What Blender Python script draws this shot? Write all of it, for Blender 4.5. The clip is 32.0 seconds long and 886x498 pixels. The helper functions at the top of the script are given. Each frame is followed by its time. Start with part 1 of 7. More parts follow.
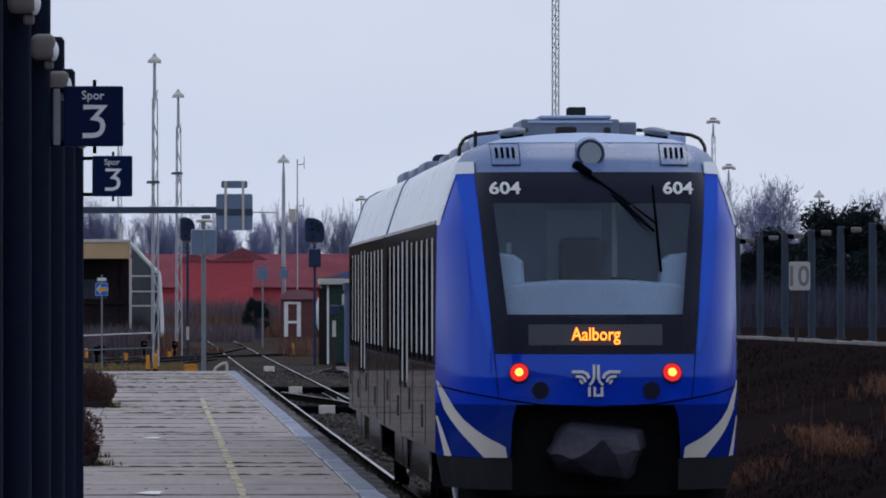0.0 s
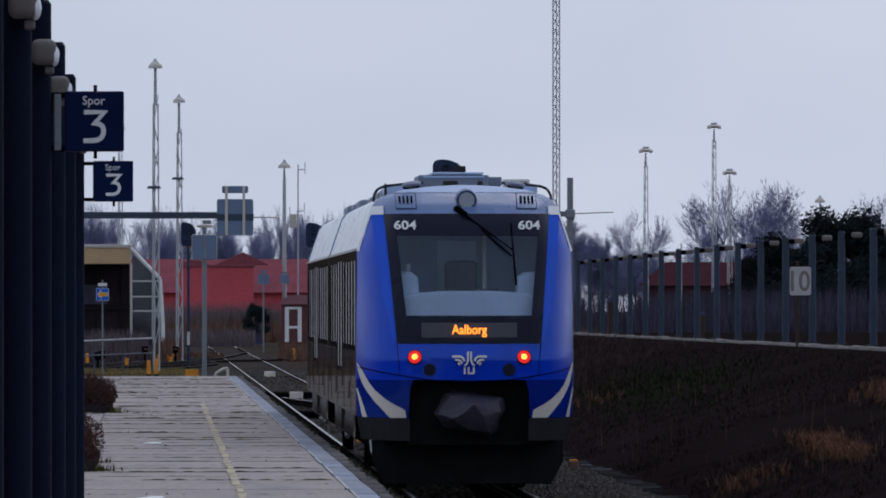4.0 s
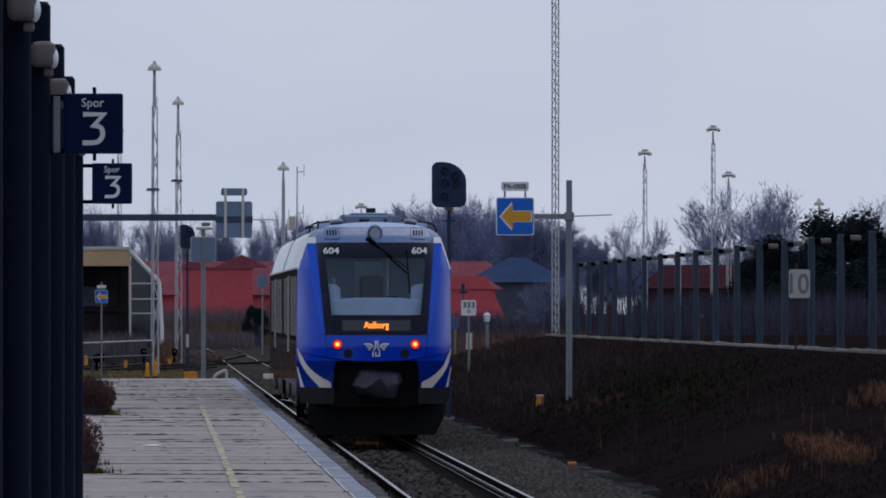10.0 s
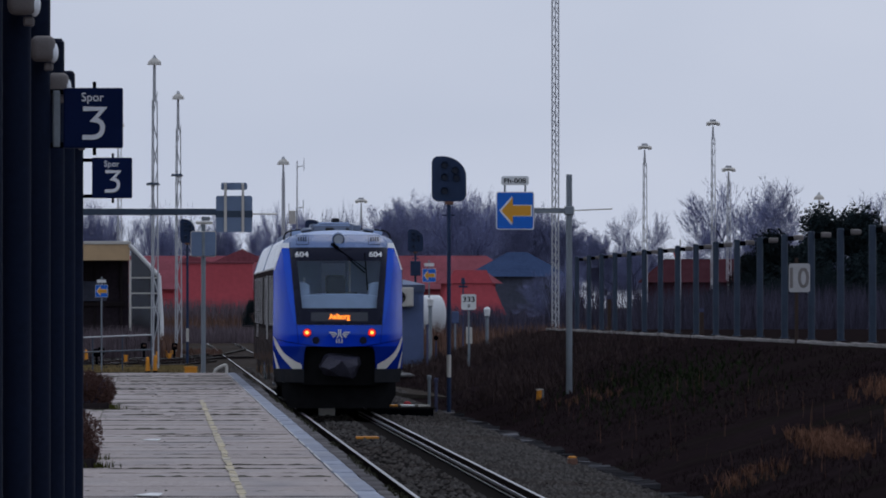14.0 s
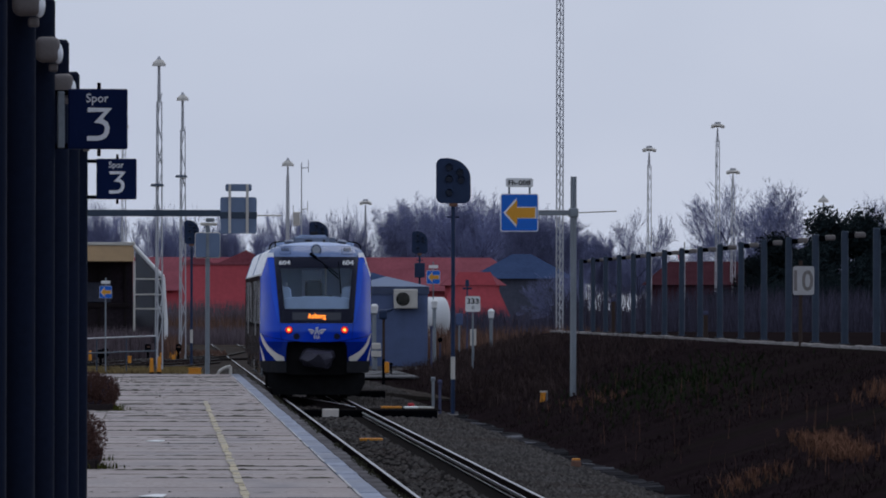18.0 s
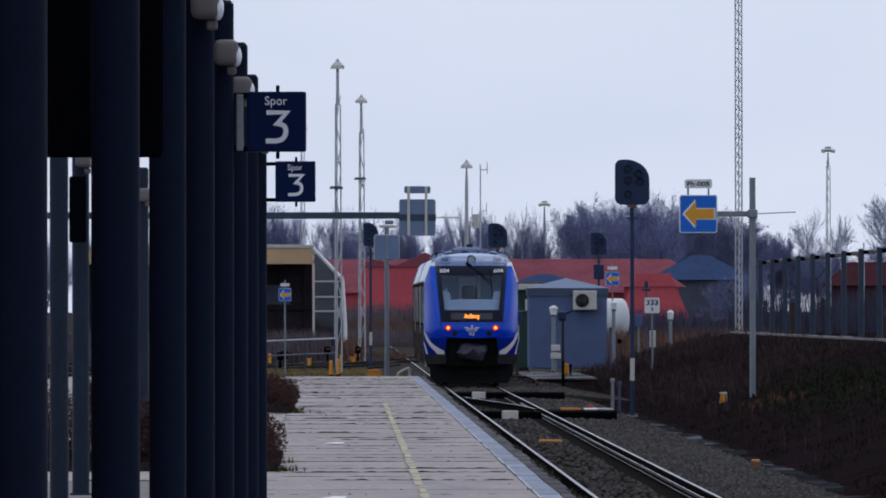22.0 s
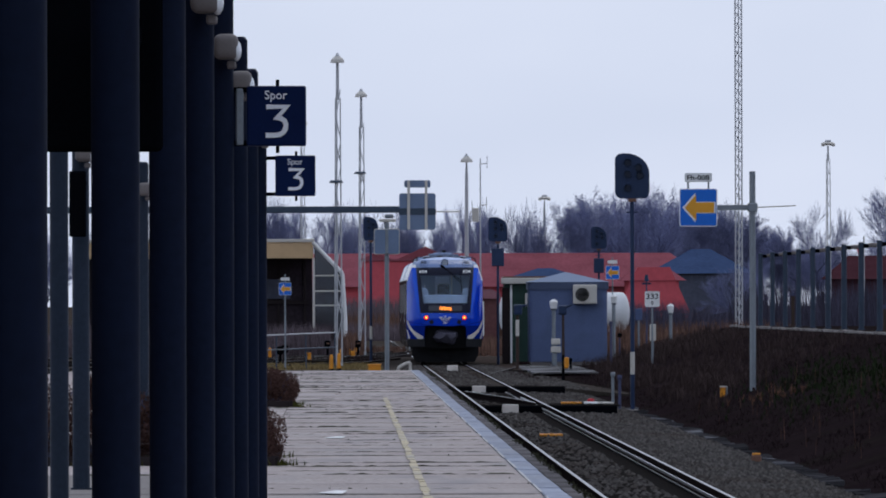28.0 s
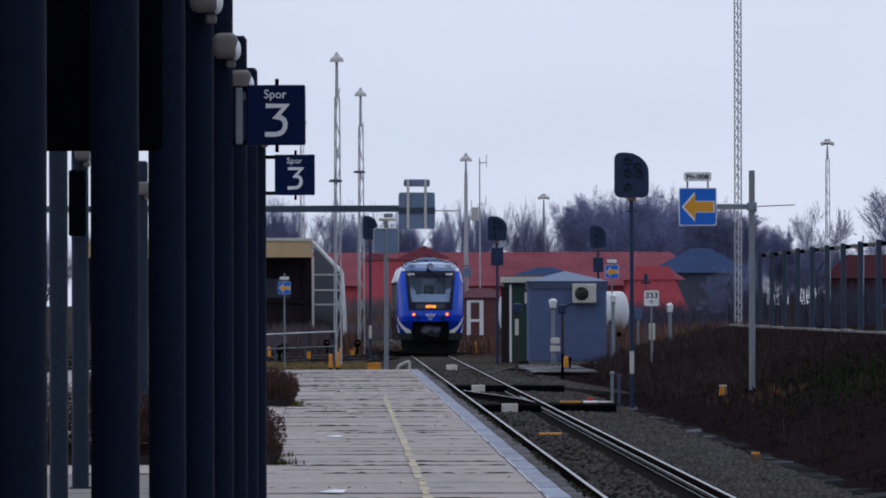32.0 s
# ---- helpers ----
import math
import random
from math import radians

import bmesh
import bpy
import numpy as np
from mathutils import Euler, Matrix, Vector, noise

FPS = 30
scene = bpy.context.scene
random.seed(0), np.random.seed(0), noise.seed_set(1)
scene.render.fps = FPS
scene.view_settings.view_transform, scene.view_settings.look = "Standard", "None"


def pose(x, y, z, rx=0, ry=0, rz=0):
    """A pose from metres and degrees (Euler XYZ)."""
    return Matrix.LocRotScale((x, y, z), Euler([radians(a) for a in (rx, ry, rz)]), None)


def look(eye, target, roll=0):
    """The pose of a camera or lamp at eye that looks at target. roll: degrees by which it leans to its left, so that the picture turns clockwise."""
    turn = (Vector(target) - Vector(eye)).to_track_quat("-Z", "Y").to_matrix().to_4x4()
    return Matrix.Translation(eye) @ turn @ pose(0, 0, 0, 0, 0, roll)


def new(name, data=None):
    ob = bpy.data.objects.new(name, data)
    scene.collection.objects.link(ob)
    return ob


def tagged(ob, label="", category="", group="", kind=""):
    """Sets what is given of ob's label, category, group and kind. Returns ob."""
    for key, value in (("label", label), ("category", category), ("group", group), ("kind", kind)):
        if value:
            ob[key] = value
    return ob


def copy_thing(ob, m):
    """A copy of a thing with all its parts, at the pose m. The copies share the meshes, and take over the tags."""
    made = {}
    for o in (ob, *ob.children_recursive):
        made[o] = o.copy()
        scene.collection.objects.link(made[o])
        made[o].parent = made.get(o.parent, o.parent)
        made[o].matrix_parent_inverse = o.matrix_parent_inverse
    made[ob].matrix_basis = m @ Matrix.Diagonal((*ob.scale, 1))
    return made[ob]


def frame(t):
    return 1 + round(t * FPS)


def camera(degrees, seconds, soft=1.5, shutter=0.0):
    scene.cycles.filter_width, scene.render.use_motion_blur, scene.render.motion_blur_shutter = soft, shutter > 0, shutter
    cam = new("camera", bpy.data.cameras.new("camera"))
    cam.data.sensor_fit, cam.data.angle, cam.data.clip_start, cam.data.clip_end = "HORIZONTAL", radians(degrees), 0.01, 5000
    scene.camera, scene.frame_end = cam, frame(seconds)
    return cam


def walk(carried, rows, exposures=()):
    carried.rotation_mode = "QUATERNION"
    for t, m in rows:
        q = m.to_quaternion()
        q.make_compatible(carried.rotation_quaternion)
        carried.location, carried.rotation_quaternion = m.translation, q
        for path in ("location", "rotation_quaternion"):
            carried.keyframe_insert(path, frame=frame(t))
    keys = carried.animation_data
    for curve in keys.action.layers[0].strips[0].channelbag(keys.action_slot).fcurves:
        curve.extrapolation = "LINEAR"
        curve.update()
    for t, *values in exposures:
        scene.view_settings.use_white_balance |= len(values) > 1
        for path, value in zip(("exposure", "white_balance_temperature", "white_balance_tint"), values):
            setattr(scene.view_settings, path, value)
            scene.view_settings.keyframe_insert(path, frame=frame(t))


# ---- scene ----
EYE = 2.35            # lens above the rail heads, metres
TRACK = 3.95          # middle of the track
PLATFORM = 0.56       # platform level above the rail heads
EDGE = 2.30           # platform edge

cam = camera(5.344, 32.0, soft=1.85, shutter=0.28)
# seconds, degrees of pan to the side, degrees of tilt up, degrees of lean
walk(cam, [(t, pose(0, 0, EYE, 90 + tilt, 0, -pan) @ pose(0, 0, 0, 0, 0, lean)) for t, pan, tilt, lean in (
    (0, 1.7592, 0.3088, -0.032), (0.5, 1.7552, 0.3346, -0.011), (1, 1.7524, 0.3416, 0.032), (1.5, 1.7519, 0.3333, -0.017), (2, 1.7587, 0.3132, -0.040),
    (2.5, 1.7507, 0.3180, -0.057), (3, 1.7584, 0.3325, -0.067), (3.5, 1.7528, 0.3406, -0.042), (5.5, 1.7570, 0.3333, -0.037), (6, 1.7569, 0.3325, 0.001),
    (6.5, 1.7586, 0.3295, -0.020), (7, 1.7596, 0.3414, -0.059), (7.5, 1.7609, 0.3568, -0.039), (8, 1.7576, 0.3501, 0.004), (8.5, 1.7556, 0.3362, -0.044),
    (9, 1.7563, 0.3356, -0.047), (9.5, 1.7579, 0.3460, -0.048), (10, 1.7606, 0.3546, 0.005), (10.5, 1.7573, 0.3510, -0.028), (11, 1.7536, 0.3470, -0.025),
    (11.5, 1.7549, 0.3325, 0.003), (12, 1.7586, 0.3265, -0.018), (12.5, 1.7589, 0.3343, -0.022), (13, 1.7592, 0.3376, 0.000), (13.5, 1.7586, 0.3350, -0.011),
    (14, 1.7605, 0.3200, -0.022), (14.5, 1.7615, 0.3284, -0.060), (16.5, 1.7596, 0.3244, -0.018), (17, 1.7596, 0.2804, -0.021), (17.5, 1.7583, 0.2591, -0.060),
    (18, 1.7350, 0.3313, 0.118), (18.1, 1.6979, 0.2694, -0.069), (18.2, 1.6570, 0.2149, -0.069), (18.3, 1.6434, 0.1671, -0.069), (18.4, 1.6093, 0.1262, -0.069),
    (18.5, 1.5760, 0.0944, -0.069), (18.6, 1.4900, 0.0614, -0.069), (18.7, 1.3571, 0.0443, -0.069), (18.8, 1.2208, 0.0034, -0.069), (18.9, 0.9685, 0.0375, -0.069),
    (19, 0.6130, 0.0810, -0.069), (19.1, 0.3786, 0.1125, -0.069), (19.2, 0.3547, 0.0989, -0.069), (19.3, 0.4434, 0.1262, -0.069), (19.4, 0.5525, 0.2010, -0.069),
    (19.5, 0.6004, 0.2508, -0.069), (19.6, 0.6446, 0.2650, -0.069), (19.7, 0.6480, 0.2530, -0.069), (19.8, 0.6514, 0.3020, -0.080), (19.9, 0.6475, 0.3600, -0.100), (20, 0.6471, 0.3172, -0.113),
    (20.1, 0.6560, 0.2660, -0.130), (20.2, 0.6590, 0.3000, -0.140), (20.3, 0.6620, 0.3600, -0.150), (20.4, 0.6580, 0.3340, -0.160), (20.5, 0.6484, 0.2673, -0.174),
    (21, 0.6523, 0.3038, -0.129), (21.5, 0.6572, 0.3464, -0.072), (22, 0.6544, 0.3413, -0.067), (22.5, 0.6561, 0.3172, -0.164), (23, 0.6544, 0.3159, -0.145),
    (23.5, 0.6519, 0.3177, -0.147), (24, 0.6533, 0.3156, -0.134), (24.5, 0.6544, 0.3124, -0.144), (25, 0.6540, 0.3113, -0.153), (25.5, 0.6544, 0.3196, -0.113),
    (27.5, 0.6547, 0.3118, -0.133), (28, 0.6540, 0.3054, -0.143), (28.5, 0.6540, 0.3103, -0.110), (29, 0.6544, 0.3095, -0.073), (29.5, 0.6491, 0.3107, -0.144),
    (30, 0.6540, 0.3124, -0.146), (30.5, 0.6540, 0.3007, -0.128), (31, 0.6606, 0.2963, -0.113), (31.5, 0.6596, 0.3002, -0.145), (32, 0.6579, 0.3000, -0.134),
)], exposures=[(0, 0.04), (3, -0.08), (6, -0.22), (17.5, -0.22), (19.1, -0.16), (20, 0.11), (32, 0.13)])

# ---- light ----
world = bpy.data.worlds.new("overcast_sky")
scene.world = world
world.use_nodes = True
wn, wl = world.node_tree.nodes, world.node_tree.links
wn.clear()
sky = wn.new("ShaderNodeTexSky")
sky.sky_type, sky.sun_disc = "NISHITA", False
sky.sun_elevation, sky.sun_rotation = radians(40), radians(20)
sky.air_density, sky.dust_density = 1.0, 2.0
sky_dim = wn.new("ShaderNodeVectorMath")
sky_dim.operation = "SCALE"
sky_dim.inputs["Scale"].default_value = 0.05
coord = wn.new("ShaderNodeTexCoord")
stretch = wn.new("ShaderNodeMapping")
stretch.inputs["Scale"].default_value = (6.0, 6.0, 15.0)
cloud = wn.new("ShaderNodeTexNoise")
cloud.inputs["Scale"].default_value, cloud.inputs["Detail"].default_value = 2.2, 3.0
ramp = wn.new("ShaderNodeValToRGB")
ramp.color_ramp.elements[0].position, ramp.color_ramp.elements[0].color = 0.3, (0.575, 0.66, 0.85, 1)
ramp.color_ramp.elements[1].position, ramp.color_ramp.elements[1].color = 0.7, (0.685, 0.76, 0.94, 1)
blend = wn.new("ShaderNodeMix")
blend.data_type = "RGBA"
blend.inputs["Factor"].default_value = 0.88
back = wn.new("ShaderNodeBackground")
back.inputs["Strength"].default_value = 1.0
out = wn.new("ShaderNodeOutputWorld")
wl.new(coord.outputs["Generated"], stretch.inputs["Vector"])
wl.new(stretch.outputs["Vector"], cloud.inputs["Vector"])
wl.new(cloud.outputs["Fac"], ramp.inputs["Fac"])
wl.new(sky.outputs["Color"], sky_dim.inputs[0])
wl.new(sky_dim.outputs[0], blend.inputs["A"])
wl.new(ramp.outputs["Color"], blend.inputs["B"])
# the cloud is thinner, and so brighter, over the open side of the station
axes = wn.new("ShaderNodeSeparateXYZ")
glow = wn.new("ShaderNodeMapRange")
glow.interpolation_type = "SMOOTHSTEP"
glow.inputs["From Min"].default_value, glow.inputs["From Max"].default_value = -0.9, 0.95
glow.inputs["To Min"].default_value, glow.inputs["To Max"].default_value = 0.92, 1.0
lit = wn.new("ShaderNodeVectorMath")
lit.operation = "SCALE"
wl.new(coord.outputs["Generated"], axes.inputs[0])
wl.new(axes.outputs["Y"], glow.inputs["Value"])
wl.new(blend.outputs["Result"], lit.inputs[0])
wl.new(glow.outputs["Result"], lit.inputs["Scale"])
wl.new(lit.outputs[0], back.inputs["Color"])
wl.new(back.outputs["Background"], out.inputs["Surface"])

sun = new("sun", bpy.data.lights.new("sun", "SUN"))
sun.data.energy, sun.data.angle, sun.data.color = 0.4, radians(30), (1.0, 0.96, 0.92)
sun.matrix_world = look((30, 90, 90), (0, 0, 0))


# ---- materials ----
def mat(name, color, rough=0.6, metal=0.0, vary=0.25, grain=8.0, fine=60.0, bump=0.15, dist=0.01,
        dirt=None, dirt_amount=0.35, dirt_scale=1.5, island=0.0, emit=None, power=0.0, world_space=False, coat=0.0, spec=0.3, stretch=(1, 1, 1), polish=0.0, polish_tint=(1, 1, 1)):
    """A painted or natural surface: base colour with broad and fine variation, stains, bump and uneven gloss."""
    m = bpy.data.materials.new(name)
    m.use_nodes = True
    n, l = m.node_tree.nodes, m.node_tree.links
    b = n["Principled BSDF"]
    b.inputs["Roughness"].default_value, b.inputs["Metallic"].default_value = rough, metal
    b.inputs["Coat Weight"].default_value = coat
    b.inputs["Coat Roughness"].default_value = 0.08
    b.inputs["Specular IOR Level"].default_value = spec
    tc = n.new("ShaderNodeTexCoord")
    mp = n.new("ShaderNodeMapping")
    mp.inputs["Scale"].default_value = stretch
    l.new(n.new("ShaderNodeNewGeometry").outputs["Position"] if world_space else tc.outputs["Object"], mp.inputs["Vector"])
    broad, small = n.new("ShaderNodeTexNoise"), n.new("ShaderNodeTexNoise")
    broad.inputs["Scale"].default_value, broad.inputs["Detail"].default_value = grain, 4
    small.inputs["Scale"].default_value, small.inputs["Detail"].default_value = fine, 3
    l.new(mp.outputs["Vector"], broad.inputs["Vector"])
    l.new(mp.outputs["Vector"], small.inputs["Vector"])
    total = n.new("ShaderNodeMath")
    total.operation = "ADD"
    l.new(broad.outputs["Fac"], total.inputs[0])
    l.new(small.outputs["Fac"], total.inputs[1])
    ranged = n.new("ShaderNodeMapRange")
    ranged.inputs["From Min"].default_value, ranged.inputs["From Max"].default_value = 0.6, 1.4
    ranged.inputs["To Min"].default_value, ranged.inputs["To Max"].default_value = 1 - vary, 1 + vary
    l.new(total.outputs[0], ranged.inputs["Value"])
    value = ranged.outputs["Result"]
    if island:
        geo, info, span, both = n.new("ShaderNodeNewGeometry"), n.new("ShaderNodeObjectInfo"), n.new("ShaderNodeMapRange"), n.new("ShaderNodeMath")
        add = n.new("ShaderNodeMath")
        add.operation = "ADD"
        l.new(geo.outputs["Random Per Island"], add.inputs[0])
        l.new(info.outputs["Random"], add.inputs[1])
        span.inputs["From Max"].default_value = 2.0
        span.inputs["To Min"].default_value, span.inputs["To Max"].default_value = 1 - island, 1 + island
        both.operation = "MULTIPLY"
        l.new(add.outputs[0], span.inputs["Value"])
        l.new(span.outputs["Result"], both.inputs[0])
        l.new(value, both.inputs[1])
        value = both.outputs[0]
    tint = n.new("ShaderNodeVectorMath")
    tint.operation = "SCALE"
    tint.inputs[0].default_value = color
    l.new(value, tint.inputs["Scale"])
    col = tint.outputs[0]
    if dirt:
        stain, edge, mix = n.new("ShaderNodeTexNoise"), n.new("ShaderNodeMapRange"), n.new("ShaderNodeMix")
        stain.inputs["Scale"].default_value, stain.inputs["Detail"].default_value = dirt_scale, 6
        l.new(mp.outputs["Vector"], stain.inputs["Vector"])
        edge.inputs["From Min"].default_value, edge.inputs["From Max"].default_value = 0.48, 0.68
        edge.inputs["To Max"].default_value = dirt_amount
        l.new(stain.outputs["Fac"], edge.inputs["Value"])
        mix.data_type = "RGBA"
        l.new(edge.outputs["Result"], mix.inputs["Factor"])
        l.new(col, mix.inputs["A"])
        mix.inputs["B"].default_value = (*dirt, 1)
        col = mix.outputs["Result"]
    l.new(col, b.inputs["Base Color"])
    gloss = n.new("ShaderNodeMapRange")
    gloss.inputs["To Min"].default_value, gloss.inputs["To Max"].default_value = max(0.03, rough - 0.12), min(1, rough + 0.12)
    l.new(broad.outputs["Fac"], gloss.inputs["Value"])
    l.new(gloss.outputs["Result"], b.inputs["Roughness"])
    if bump:
        bp = n.new("ShaderNodeBump")
        bp.inputs["Strength"].default_value, bp.inputs["Distance"].default_value = bump, dist
        l.new(small.outputs["Fac"], bp.inputs["Height"])
        l.new(bp.outputs["Normal"], b.inputs["Normal"])
    if polish:
        clear, mixed = n.new("ShaderNodeBsdfGlossy"), n.new("ShaderNodeMixShader")
        clear.inputs["Roughness"].default_value, clear.inputs["Color"].default_value = 0.06, (*polish_tint, 1)
        mixed.inputs["Fac"].default_value = polish
        l.new(b.outputs[0], mixed.inputs[1])
        l.new(clear.outputs[0], mixed.inputs[2])
        l.new(mixed.outputs[0], n["Material Output"].inputs["Surface"])
    if emit:
        b.inputs["Emission Color"].default_value = (*emit, 1)
        b.inputs["Emission Strength"].default_value = power
    return m


def glass(name, color, rough=0.03, clear=0.5, sheen=(0.8, 0.8, 0.8)):
    """Tinted window glass: see-through, with a mirror's gloss at a slant."""
    m = bpy.data.materials.new(name)
    m.use_nodes = True
    n, l = m.node_tree.nodes, m.node_tree.links
    n.remove(n["Principled BSDF"])
    through_part, gloss, mix, fres = n.new("ShaderNodeBsdfTransparent"), n.new("ShaderNodeBsdfGlossy"), n.new("ShaderNodeMixShader"), n.new("ShaderNodeFresnel")
    through_part.inputs["Color"].default_value = (*color, 1)
    gloss.inputs["Roughness"].default_value, gloss.inputs["Color"].default_value = rough, (*sheen, 1)
    fres.inputs["IOR"].default_value = 1.5 + clear
    l.new(fres.outputs["Fac"], mix.inputs["Fac"])
    l.new(through_part.outputs[0], mix.inputs[1])
    l.new(gloss.outputs[0], mix.inputs[2])
    l.new(mix.outputs[0], n["Material Output"].inputs["Surface"])
    return m


